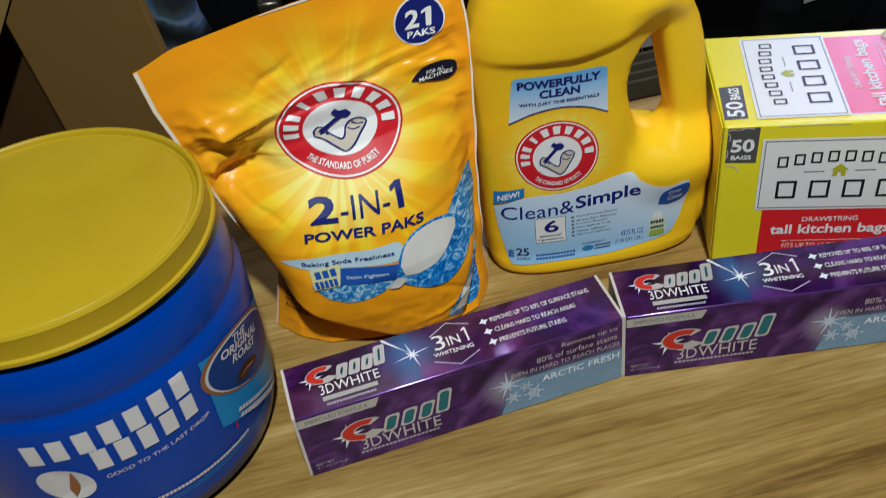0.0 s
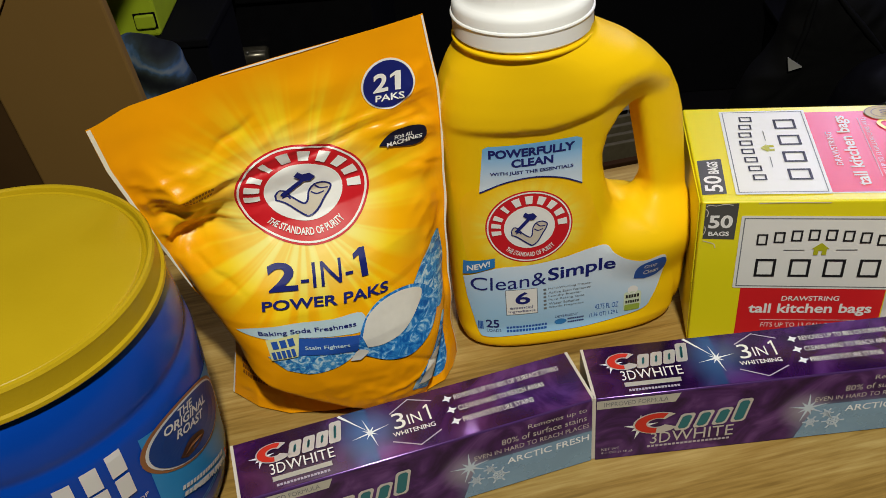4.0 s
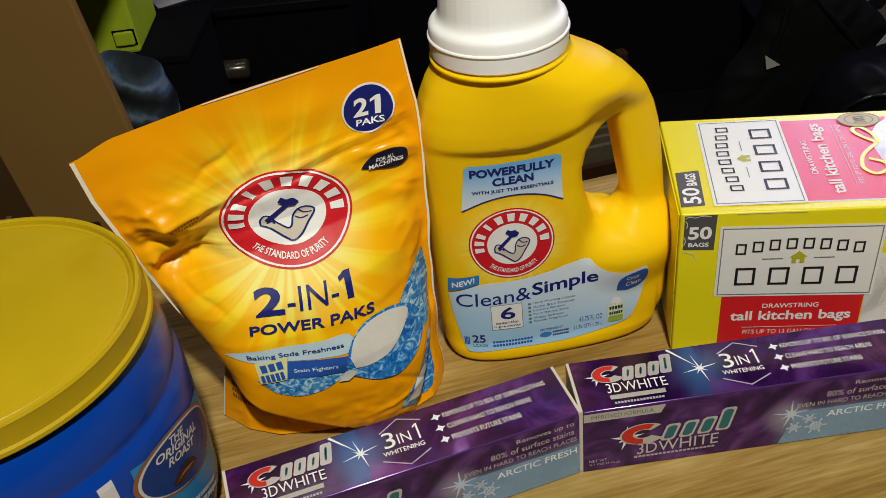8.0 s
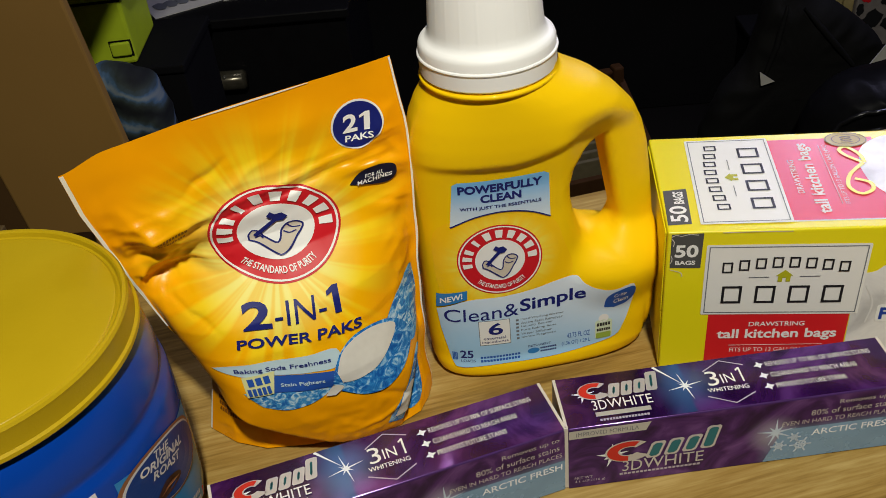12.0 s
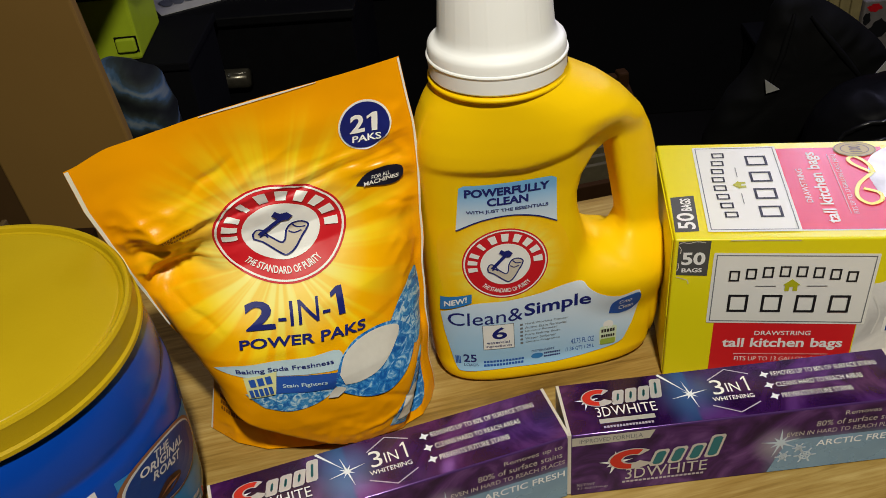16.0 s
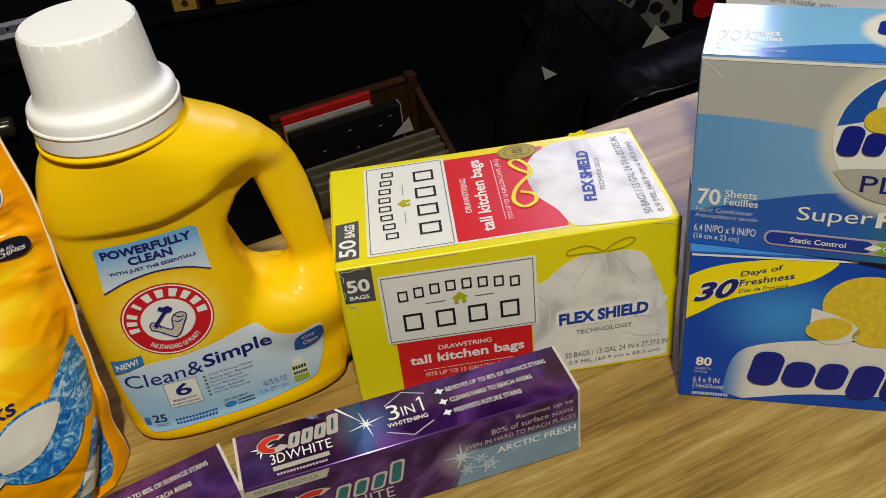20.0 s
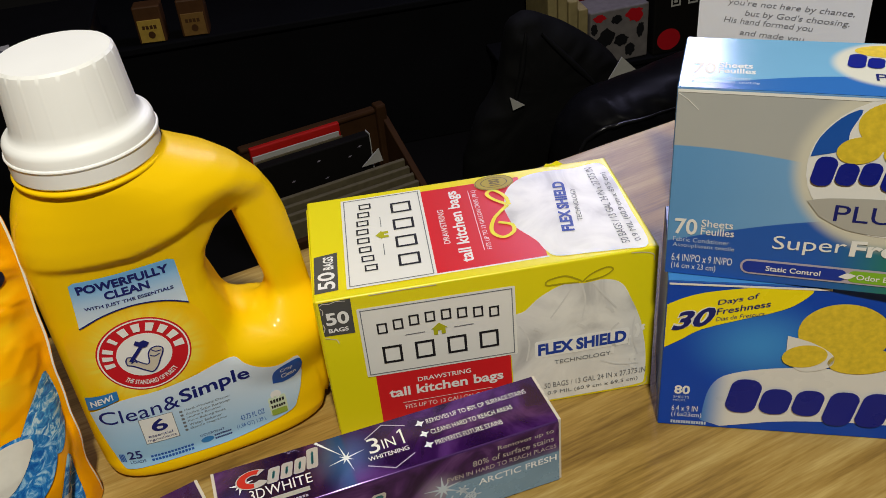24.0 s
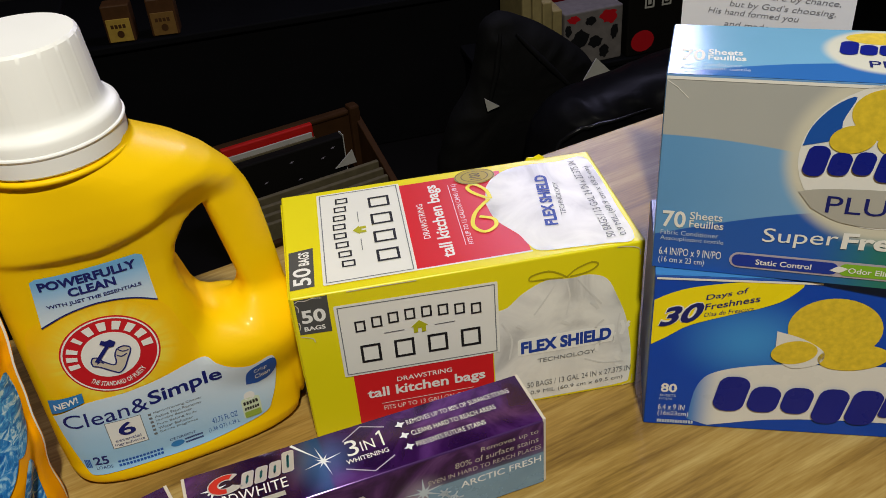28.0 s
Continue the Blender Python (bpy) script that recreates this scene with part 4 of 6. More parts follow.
    pt.line("70", 0.0060, 0.0165, 0.0175, 0.0300, WHITE_INK, 2, bold=0.02)
    pt.line("Sheets", 0.0188, 0.0245, 0.0355, 0.0310, WHITE_INK, 2, bold=0.02)
    pt.line("Feuilles", 0.0188, 0.0180, 0.0370, 0.0240, WHITE_INK, 2, bold=0.02)
    pt.line("Fabric Conditioner", 0.0060, 0.0105, 0.0350, 0.0145, ICE_INK, 2)
    pt.line("Assouplissant textile", 0.0060, 0.0055, 0.0390, 0.0095, ICE_INK, 2)
    pt.disc("print_patch", 0.1030, 0.0520, 0.0180, 0.0075, PATCH, 2, "plain tan patch of the printed picture")
    blob_marks(pt, (0.0085, 0.0080, 0.0075, 0.0080, 0.0080, 0.0035, 0.0070), 0.0800, 0.0300, 0.0135, 0.0008, 0.02, LOGO_BLUE, 3)
    pt.line("PLUS", 0.0930, 0.0170, 0.1180, 0.0245, NAVY_INK, 3)


sheet_carton_low()
sheet_carton_high()
# ---- coffee can ----
can = thing("coffee_can", pose(-0.243, 0.364, 0, 0, 0, 0), "blue plastic coffee can with yellow lid", "can")
CAN_PROFILE = [(0, 0.0), (0.074, 0.0), (0.080, 0.002), (0.087, 0.008), (0.0900, 0.020), (0.0915, 0.05), (0.0925, 0.09), (0.0925, 0.1045), (0.0916, 0.1090), (0.0898, 0.1120), (0.0894, 0.1140), (0.0900, 0.1165), (0.0905, 0.120), (0.0895, 0.130), (0.0875, 0.139), (0.0845, 0.146), (0.0815, 0.151), (0.0815, 0.158), (0, 0.158)]
part("can_body", lathe(CAN_PROFILE, 128), BLUE_PLASTIC, can, smooth=True)
LID_PROFILE = [(0.0830, 0.1478), (0.0884, 0.1476), (0.0890, 0.1484), (0.0888, 0.1504), (0.0872, 0.1512), (0.0868, 0.1618), (0.0871, 0.1638), (0.0862, 0.1655), (0.0846, 0.1658), (0.0836, 0.1648), (0.0828, 0.1622), (0.0816, 0.1614), (0.0804, 0.1628), (0.0790, 0.1632), (0, 0.1632)]
part("lid", lathe([(r, z if z < 0.1512 else 0.1512 + 0.89 * (z - 0.1512)) for r, z in LID_PROFILE], 128), LID_YELLOW, can, "yellow plastic snap lid", smooth=28)

# ---- detergent bottle ----
bottle = thing("detergent_bottle", pose(0.030, 0.515, 0, 0, 0, 9.0), "yellow plastic detergent bottle with white cap", "bottle")


def sstep(a, b, t):
    t = np.clip((t - a) / (b - a), 0, 1)
    return t * t * (3 - 2 * t)


def bottle_field(X, Y, Z):
    """Negative inside the moulded bottle."""
    zs = [-0.01, 0.0, 0.004, 0.012, 0.03, 0.07, 0.10, 0.13, 0.15, 0.165, 0.178, 0.190, 0.200, 0.208, 0.214, 0.23]
    xl = np.interp(Z, zs, [-0.044, -0.046, -0.050, -0.052, -0.053, -0.053, -0.053, -0.053, -0.053, -0.053, -0.052, -0.049, -0.045, -0.040, -0.0375, -0.037])
    xr = np.interp(Z, zs, [0.086, 0.089, 0.094, 0.098, 0.101, 0.102, 0.100, 0.097, 0.0945, 0.0905, 0.0845, 0.0740, 0.0620, 0.0475, 0.0385, 0.037])
    dz = np.interp(Z, zs, [0.029, 0.031, 0.0345, 0.0365, 0.037, 0.037, 0.037, 0.037, 0.0385, 0.0395, 0.0400, 0.0395, 0.0385, 0.0375, 0.0365, 0.036])
    n = np.interp(Z, [0.0, 0.15, 0.185, 0.212], [3.2, 3.0, 2.4, 2.0])
    yc = np.interp(Z, [0.0, 0.15, 0.208], [-0.008, -0.008, -0.013])
    cx, a = (xl + xr) / 2, (xr - xl) / 2
    # the shoulder stands proud of the label panel
    ridge = 0.167 + 0.016 * sstep(0.000, 0.070, X)
    dz = dz - 0.0035 * (1 - sstep(-0.004, 0.003, Z - ridge)) * sstep(0.004, 0.02, Z) * (1 - sstep(0.03, 0.10, X))
    # grip: thinner round the handle
    grip = sstep(0.030, 0.062, X) * sstep(0.070, 0.100, Z) * (1 - sstep(0.165, 0.195, Z))
    dz = dz * (1 - 0.48 * grip)
    q = (np.abs((X - cx) / a) ** n + np.abs((Y - yc) / dz) ** n) ** (1 / n)
    g = (q - 1) * np.minimum(a, dz)
    g = np.maximum(g, -Z)
    # the grip hole leans: a straight edge along the handle, a round one towards the body
    left = np.interp(Z, [0.066, 0.078, 0.085, 0.092, 0.100, 0.110, 0.120, 0.130, 0.140, 0.152, 0.162, 0.170], [0.095, 0.080, 0.062, 0.0535, 0.0485, 0.0455, 0.0425, 0.0405, 0.0400, 0.0435, 0.053, 0.074])
    right = 0.0670 + 0.18 * (0.140 - Z)
    hole = np.abs(X - (left + right) / 2) - (right - left) / 2
    g = -g
    h = np.clip(0.5 + 0.5 * (hole - g) / 0.008, 0, 1)
    g = -(hole * (1 - h) + g * h - 0.008 * h * (1 - h))
    # root of the handle bulges out
    knob = np.sqrt(((X - 0.0690) / 0.0300) ** 2 + ((Y + 0.016) / 0.0285) ** 2 + ((Z - 0.0705) / 0.0235) ** 2)
    k = (knob - 1) * 0.0240
    h = np.clip(0.5 + 0.5 * (k - g) / 0.013, 0, 1)
    return k * (1 - h) + g * h - 0.013 * h * (1 - h)


def net_mesh(name, field, lo, hi, step):
    """A closed quad mesh of the field's zero surface."""
    ax = [np.arange(l, h + step, step) for l, h in zip(lo, hi)]
    G = np.stack(np.meshgrid(*ax, indexing="ij"), -1)
    F = field(G[..., 0], G[..., 1], G[..., 2])
    ins = F < 0
    nx, ny, nz = F.shape
    acc = np.zeros((nx - 1, ny - 1, nz - 1, 3))
    cnt = np.zeros((nx - 1, ny - 1, nz - 1))
    corners = [(i, j, k) for i in (0, 1) for j in (0, 1) for k in (0, 1)]
    for p in corners:
        for d in range(3):
            if p[d]:
                continue
            q = list(p)
            q[d] = 1
            sp = tuple(slice(p[i], p[i] - 1 if p[i] - 1 else None) for i in range(3))
            sq = tuple(slice(q[i], q[i] - 1 if q[i] - 1 else None) for i in range(3))
            fp, fq = F[sp], F[sq]
            cross = (fp < 0) != (fq < 0)
            t = np.where(cross, fp / np.where(cross, fp - fq, 1), 0)
            pt = G[sp] + t[..., None] * (G[sq] - G[sp])
            acc += np.where(cross[..., None], pt, 0)
            cnt += cross
    idx = -np.ones(cnt.shape, int)
    act = cnt > 0
    idx[act] = np.arange(act.sum())
    verts = acc[act] / cnt[act][:, None]
    faces = []
    for d in range(3):
        e1, e2 = (d + 1) % 3, (d + 2) % 3
        a = [slice(None)] * 3
        b = [slice(None)] * 3
        a[d], b[d] = slice(0, -1), slice(1, None)
        ch = ins[tuple(a)] != ins[tuple(b)]
        for c in np.argwhere(ch):
            if c[e1] == 0 or c[e2] == 0 or c[e1] >= cnt.shape[e1] or c[e2] >= cnt.shape[e2]:
                continue
            quad = []
            for o1, o2 in ((1, 1), (0, 1), (0, 0), (1, 0)):
                p = c.copy()
                p[e1] -= o1
                p[e2] -= o2
                quad.append(idx[tuple(p)])
            if not ins[tuple(c)]:
                quad.reverse()
            faces.append(quad)
    me = bpy.data.meshes.new(name)
    me.from_pydata(verts.tolist(), [], faces)
    me.update()
    return me


part("bottle_body", net_mesh("bottle_body", bottle_field, (-0.062, -0.054, -0.006), (0.112, 0.054, 0.218), 0.0018), YELLOW_HDPE, bottle, smooth=True)


def flutes(a, z):
    return 1 + 0.006 * (abs(math.sin(a * 11 + 0.7 * math.sin(2 * a))) ** 60) if 0.237 < z < 0.2680 else 1


NECK = Matrix.Translation((-0.001, -0.013, 0.0018))
collar = part("neck_collar", lathe([(0.030, 0.2098), (0.0386, 0.2102), (0.0394, 0.2110), (0.0395, 0.2120), (0.0389, 0.2129), (0.030, 0.2132)], 96), YELLOW_HDPE, bottle, smooth=True)
CAP = [(0.030, 0.2136), (0.0376, 0.2140), (0.0385, 0.2150), (0.0387, 0.2232), (0.0391, 0.2238), (0.0394, 0.2246), (0.0391, 0.2253), (0.0384, 0.2257), (0.0382, 0.2300), (0.0376, 0.2316), (0.0364, 0.2328), (0.0348, 0.2335), (0.0334, 0.2346), (0.0324, 0.2366), (0.0318, 0.2400), (0.0297, 0.2662), (0.0290, 0.2694), (0.0277, 0.2708), (0.0, 0.2712)]
cap = part("cap", lathe(CAP, 288, flutes), WHITE_PLASTIC, bottle, "ribbed white screw cap", smooth=30)
for ob in (collar, cap):
    ob.matrix_local = NECK
# ---- pouch ----
pouch = thing("detergent_pouch", Matrix.Identity(4), "crumpled orange stand-up pouch of detergent packs beside the bottle", "pouch")
TL, TR, BL, BR = (np.array(p) for p in ((-0.1837, 0.409, 0.2189), (-0.0214, 0.4793, 0.2358), (-0.1668, 0.444, 0.0015), (-0.0208, 0.4716, 0.0015)))
EYE = np.array((0.0145, 0.0270, 0.4365))
LEAN_TL, LEAN_TR = 1.07, 1.025
TL, TR = EYE + LEAN_TL * (TL - EYE), EYE + LEAN_TR * (TR - EYE)
OUT = np.array((0.29, -0.957, 0.0))
ACROSS = (BR - BL) / np.linalg.norm(BR - BL)
PU, PV = 0.160, 0.225


def pouch_bulge(u, v):
    """How far the front sheet stands out: a full belly over two flat sealed corners."""
    d = np.interp(v, [0, 0.06, 0.16, 0.30, 0.42, 0.50, 0.57, 0.62, 0.67, 0.73, 0.78, 0.85, 1.0], [0.041, 0.0455, 0.0480, 0.0480, 0.0435, 0.035, 0.0225, 0.0125, 0.0070, 0.0068, 0.0050, 0.0015, 0.0])
    # towards the left the film is folded back between the zip and the belly
    low = 0.605 + 0.07 * u + 0.18 * np.clip(u - 0.42, 0, 1)
    t = v - low
    folded = np.interp(t, [-0.20, -0.12, -0.070, -0.020, 0.020, 0.140, 0.20, 0.40], [0.043, 0.036, 0.025, 0.002, -0.009, 0.014, 0.006, 0.0])
    m = (1 - sstep(0.14, 0.38, u)) * sstep(0.40, 0.46, v)
    d = d * (1 - m) + folded * m
    w = np.clip((u - 0.02) / 0.95, 0, 1)
    k = np.interp(v, [0.20, 0.40], [3.2, 2.0])
    # the belly turns under more sharply at the left than at the right
    left = 1 - sstep(0.25, 0.50, u)
    body = d * np.clip(1 - np.abs(2 * w - 1) ** (k + 0.8 * left), 0, 1) ** (np.interp(v, [0.20, 0.40], [0.65, 0.9]) - 0.22 * left)
    base = np.interp(u, [0, 0.10, 0.22, 0.40, 0.60, 0.80, 0.90, 0.96, 1], [0, 0.018, 0.0285, 0.0330, 0.034, 0.031, 0.0240, 0.012, 0]) * (1 - 2.3 * np.clip(v, 0, 0.3))
    arc = np.maximum(0.29 * np.clip(1 - u / 0.54, 0, 1) ** 1.15, 0.28 * np.clip(1 - (1 - u) / 0.20, 0, 1))
    s = sstep(-0.025, 0.035, v - arc)
    return base * (1 - s) + body * s


def pinch(u, v):
    """The side edges draw in above the sealed corners."""
    left = np.interp(v, [0, 0.18, 0.26, 0.30, 0.36, 0.45, 0.62, 0.88, 1], [0, 0.0143, 0.0200, 0.0215, 0.0157, 0.010, 0.0050, -0.001, 0])
    right = np.interp(v, [0, 0.16, 0.41, 0.75, 0.84, 1], [0, -0.001, 0.0015, 0.0055, 0.0045, 0]) + 0.0013 * np.sin(31 * v + 1.0) * np.sin(9.5 * v) * (1 - v)
    return left * np.clip(1 - u / 0.26, 0, 1) ** 1.6 + right * np.clip(1 - (1 - u) / 0.2, 0, 1) ** 1.5


# long creases of the film: from, to, height and width
PLEATS = ((0.06, 0.745, 1.00, 0.815, 0.0019, 0.008), (0.10, 0.722, 0.98, 0.790, -0.0021, 0.009), (0.04, 0.71, 0.30, 0.685, -0.0030, 0.020),
          (0.05, 0.79, 0.26, 0.715, 0.0020, 0.014), (0.06, 0.66, 0.36, 0.650, 0.0022, 0.014), (0.08, 0.625, 0.34, 0.615, -0.0026, 0.016),
          (0.10, 0.58, 0.24, 0.50, -0.0018, 0.014), (0.28, 0.83, 0.44, 0.875, -0.0016, 0.014), (0.40, 0.80, 0.62, 0.87, 0.0012, 0.016),
          (0.80, 0.775, 0.99, 0.755, -0.0016, 0.009), (0.86, 0.73, 1.00, 0.70, 0.0014, 0.009), (0.88, 0.66, 0.99, 0.62, -0.0014, 0.009),
          (0.90, 0.56, 0.99, 0.50, 0.0012, 0.010), (0.92, 0.44, 0.99, 0.36, -0.0012, 0.010), (0.45, 0.745, 0.78, 0.765, -0.0010, 0.010),
          (0.20, 0.13, 0.44, 0.06, -0.0016, 0.014), (0.60, 0.08, 0.86, 0.12, 0.0014, 0.012), (0.72, 0.20, 0.90, 0.10, -0.0014, 0.012))


def ripple(u, v):
    crumple = np.array([1 - abs(noise.noise((5 * a + 3 * c, 8 * c - 3 * a, 2.0))) * 3.2 + 0.5 - abs(noise.noise((12 * a - 5 * c, 15 * c + 4 * a, 8.0))) * 1.6 for a, c in zip(u, v)])
    rip = np.array([0.8 * noise.noise((4 * a + 2 * c, 7 * c - 2 * a, 0.3)) + 0.25 * noise.noise((11 * a + 4 * c, 17 * c, 5.0)) for a, c in zip(u, v)])
    edge = np.clip(np.minimum(u, 1 - u) / 0.06, 0, 1) * np.clip(v / 0.05, 0, 1) * np.clip((1 - v) / 0.1, 0, 1)
    zip_line = v - 0.770 - 0.03 * u
    fold = sum(0.0010 * np.exp(-(((zip_line - o) / 0.008) ** 2)) for o in (-0.042, -0.006, 0.028)) * (0.55 + 0.8 * rip)
    # creases that fan out from the sides below the zip
    left = np.clip(1 - u / 0.34, 0, 1) * np.exp(-(((v - 0.62) / 0.13) ** 2))
    right = np.clip(1 - (1 - u) / 0.22, 0, 1) * np.exp(-(((v - 0.70) / 0.09) ** 2))
    loose = np.clip(1.15 - u / 0.36, 0, 1) * sstep(0.56, 0.62, v) * (1 - sstep(0.78, 0.88, v)) + np.clip(1 - (1 - u) / 0.16, 0, 1) * sstep(0.3, 0.5, v) * (1 - sstep(0.8, 0.95, v))
    crease = 0.0032 * loose * crumple + 0.0016 * left * np.sin(40 * (v - 0.55 * u) + 4 * rip) + 0.0016 * right * np.sin(60 * (v + 0.25 * u) + 3 * rip)
    # the film is kinked along a slanting band just under the zip
    band = v - 0.655 - 0.105 * u
    kink = 0.0009 * (0.4 + 0.9 * np.abs(2 * u - 1)) * np.exp(-((band / 0.050) ** 2)) * crumple + 0.0014 * (np.exp(-(((band - 0.030) / 0.011) ** 2)) - np.exp(-(((band + 0.006) / 0.013) ** 2))) * (0.6 + 0.9 * rip)
    small = np.array([noise.noise((30 * a - 9 * c, 38 * c + 7 * a, 3.0)) for a, c in zip(u, v)])
    kink = kink + 0.0003 * small * np.exp(-((band / 0.09) ** 2))
    low = 0.0011 * small * np.clip(1 - v / 0.22, 0, 1) + 0.0004 * small * np.clip(1 - (1 - u) / 0.12, 0, 1)
    pleat = np.zeros_like(u)
    for a0, c0, a1, c1, deep, wide in PLEATS:
        t = np.clip(((u - a0) * (a1 - a0) + (v - c0) * (c1 - c0)) / ((a1 - a0) ** 2 + (c1 - c0) ** 2), 0, 1)
        bend = 0.35 * wide * np.sin(9 * t + 40 * c0)
        d = np.hypot(u - a0 - t * (a1 - a0), 1.4 * (v - c0 - t * (c1 - c0)) + bend)
        pleat += deep * np.sqrt(np.sin(np.pi * np.clip(t, 0.04, 0.96))) * np.exp(-np.abs(d / wide) ** 1.4)
    # the film lies flatter over the printed emblem
    calm = 1 - 0.65 * np.exp(-(((u - 0.56) / 0.20) ** 2) - ((v - 0.69) / 0.11) ** 2) - 0.75 * np.exp(-(((u - 0.885) / 0.08) ** 2) - ((v - 0.722) / 0.03) ** 2)
    return edge * (0.0026 * rip + calm * (fold + crease + kink + pleat) + low)


def pouch_sheet(u, v, off=0.0, back=False):
    """Place on the front or back sheet; u and v run from 0 to 1."""
    u, v = np.asarray(u, float), np.asarray(v, float)
    w = np.stack([(1 - u) * (1 - v), u * (1 - v), (1 - u) * v / LEAN_TL, u * v / LEAN_TR], 1)
    p = (w / w.sum(1, keepdims=True)) @ np.stack([BL, BR, TL, TR])
    p[:, 2] += 0.0050 * sstep(0.55, 1.0, v) * sstep(0.0, 0.14, u) * (1 - sstep(0.35, 1.0, u))
    p = p + ACROSS * pinch(u, v)[:, None]
    b = pouch_bulge(u, v)
    if back:
        p[:, 2] -= 0.0016 * v
        return p - OUT * (np.maximum(b * 0.75, 0.006 * sstep(0, 0.02, u) * sstep(0, 0.02, 1 - u) * sstep(0, 0.03, 1 - v) - np.minimum(b, 0)) + 0.0002 + 0.0010 * sstep(0, 0.03, 1 - v))[:, None]
    return p + OUT * (b + ripple(u, v) + off)[:, None]


def pouch_print(u, v, off):
    """The same by metres on the film, with the lift along the film's normal."""
    u, v = np.asarray(u) / PU, np.asarray(v) / PV
    p = pouch_sheet(u, v)
    e = 1.5e-2
    n = np.cross(pouch_sheet(u + e, v) - p, pouch_sheet(u, v + e) - p)
    return p + off * n / np.linalg.norm(n, axis=1)[:, None]


def sheet(fn, nu, nv, flip=False):
    bm = bmesh.new()
    U, V = (g.ravel() for g in np.meshgrid(np.linspace(0, 1, nu + 1), np.linspace(0, 1, nv + 1)))
    vs = [bm.verts.new(c) for c in fn(U, V)]
    uv = bm.loops.layers.uv.new("art")
    for j in range(nv):
        for i in range(nu):
            k = j * (nu + 1) + i
            ids = [k, k + 1, k + nu + 2, k + nu + 1]
            if flip:
                ids.reverse()
            f = bm.faces.new([vs[q] for q in ids])
            for l, q in zip(f.loops, ids):
                l[uv].uv = (U[q] * PU, V[q] * PV)
    return bm


def burst(nt, x, y, uv):
    """Sunburst: cream and yellow rays round the emblem on orange."""
    dx, dy = math_node(nt, "SUBTRACT", x, BURST[0]), math_node(nt, "SUBTRACT", y, BURST[1])
    ang = math_node(nt, "ARCTAN2", dy, dx)
    cb = nt.nodes.new("ShaderNodeCombineXYZ")
    nt.links.new(math_node(nt, "COSINE", ang), cb.inputs[0])
    nt.links.new(math_node(nt, "SINE", ang), cb.inputs[1])
    ray = span(nt, noise_node(nt, cb.outputs[0], 6.5, 2), 0.42, 0.62)
    inner = near(nt, x, y, *BURST, 0.020, 0.052)
    outer = near(nt, x, y, *BURST, 0.028, 0.088)
    c = blend(nt, outer, (0.88, 0.35, 0.0004), (0.90, 0.49, 0.0008))
    c = blend(nt, math_node(nt, "MULTIPLY", outer, math_node(nt, "MULTIPLY", ray, 0.78)), c, (0.90, 0.76, 0.02))
    return blend(nt, math_node(nt, "MULTIPLY", inner, math_node(nt, "ADD", math_node(nt, "MULTIPLY", ray, 0.5), 0.5)), c, (0.90, 0.82, 0.26))


BURST = (0.0810, 0.1420)
POUCH_FILM = art("orange_film", burst, rough=0.29, bump=0.22, bscale=80, var=0.04)
POUCH_FILM.node_tree.nodes["Principled BSDF"].inputs["Specular IOR Level"].default_value = 0.22
part("front_panel", sheet(lambda u, v: pouch_sheet(u, v), 130, 180), POUCH_FILM, pouch, "glossy orange film with a printed sunburst", smooth=True)
part("back_panel", sheet(lambda u, v: pouch_sheet(u, v, back=True), 30, 40, True), mat("orange_film_back", (0.80, 0.30, 0.006), 0.3), pouch, smooth=True)


def gusset(u, v):
    a, b = pouch_sheet(u, np.zeros_like(u)), pouch_sheet(u, np.zeros_like(u), back=True)
    return a * (1 - v)[:, None] + b * v[:, None]


part("bottom_gusset", sheet(gusset, 60, 4, True), POUCH_FILM, pouch, smooth=True)
SEAL_EDGE = mat("white_seal_edge", (0.78, 0.76, 0.70), 0.4, var=0.1)
pp = Print(pouch, pouch_print, 0.00055, fine=0.0016)
pp.rect("seal_edge", 0.0002, 0.105, 0.0021, PV - 0.0005, SEAL_EDGE, 1, "white raw seal edge")
pp.rect("seal_edge", PU - 0.0012, 0.002, PU - 0.0002, PV - 0.0005, SEAL_EDGE, 1, "white raw seal edge")
pp.poly("seal_edge", [(0.062, PV - 0.0006), (0.080, PV - 0.0012), (0.100, PV - 0.0011), (0.118, PV - 0.0005), (0.118, PV - 0.0001), (0.062, PV - 0.0001)], SEAL_EDGE, 1, "white raw top edge")
pp.rect("seal_edge", 0.0002, 0.001, 0.0013, 0.040, SEAL_EDGE, 1, "white raw seal edge")
# ---- print on the detergent bottle ----


def bottle_print(u, v, off):
    u, v = np.asarray(u, float), np.asarray(v, float)
    lo, hi = np.full_like(u, -0.056), np.full_like(u, 0.0)
    for _ in range(40):
        mid = (lo + hi) / 2
        inside = bottle_field(u, mid, v) < 0
        hi, lo = np.where(inside, mid, hi), np.where(inside, lo, mid)
    y = (lo + hi) / 2
    e = 4e-4
    g = np.stack([bottle_field(u + e, y, v) - bottle_field(u - e, y, v), bottle_field(u, y + e, v) - bottle_field(u, y - e, v), bottle_field(u, y, v + e) - bottle_field(u, y, v - e)], 1)
    return np.stack([u, y, v], 1) + off * g / np.linalg.norm(g, axis=1)[:, None]


def label_fade(nt, x, y, uv):
    return blend(nt, span(nt, y, 0.128, 0.158), (0.64, 0.76, 0.88), (0.18, 0.47, 0.84))


def label_low(nt, x, y, uv):
    return blend(nt, span(nt, math_node(nt, "ADD", y, math_node(nt, "MULTIPLY", x, 0.25)), 0.015, 0.085), (0.31, 0.55, 0.80), (0.70, 0.78, 0.86))


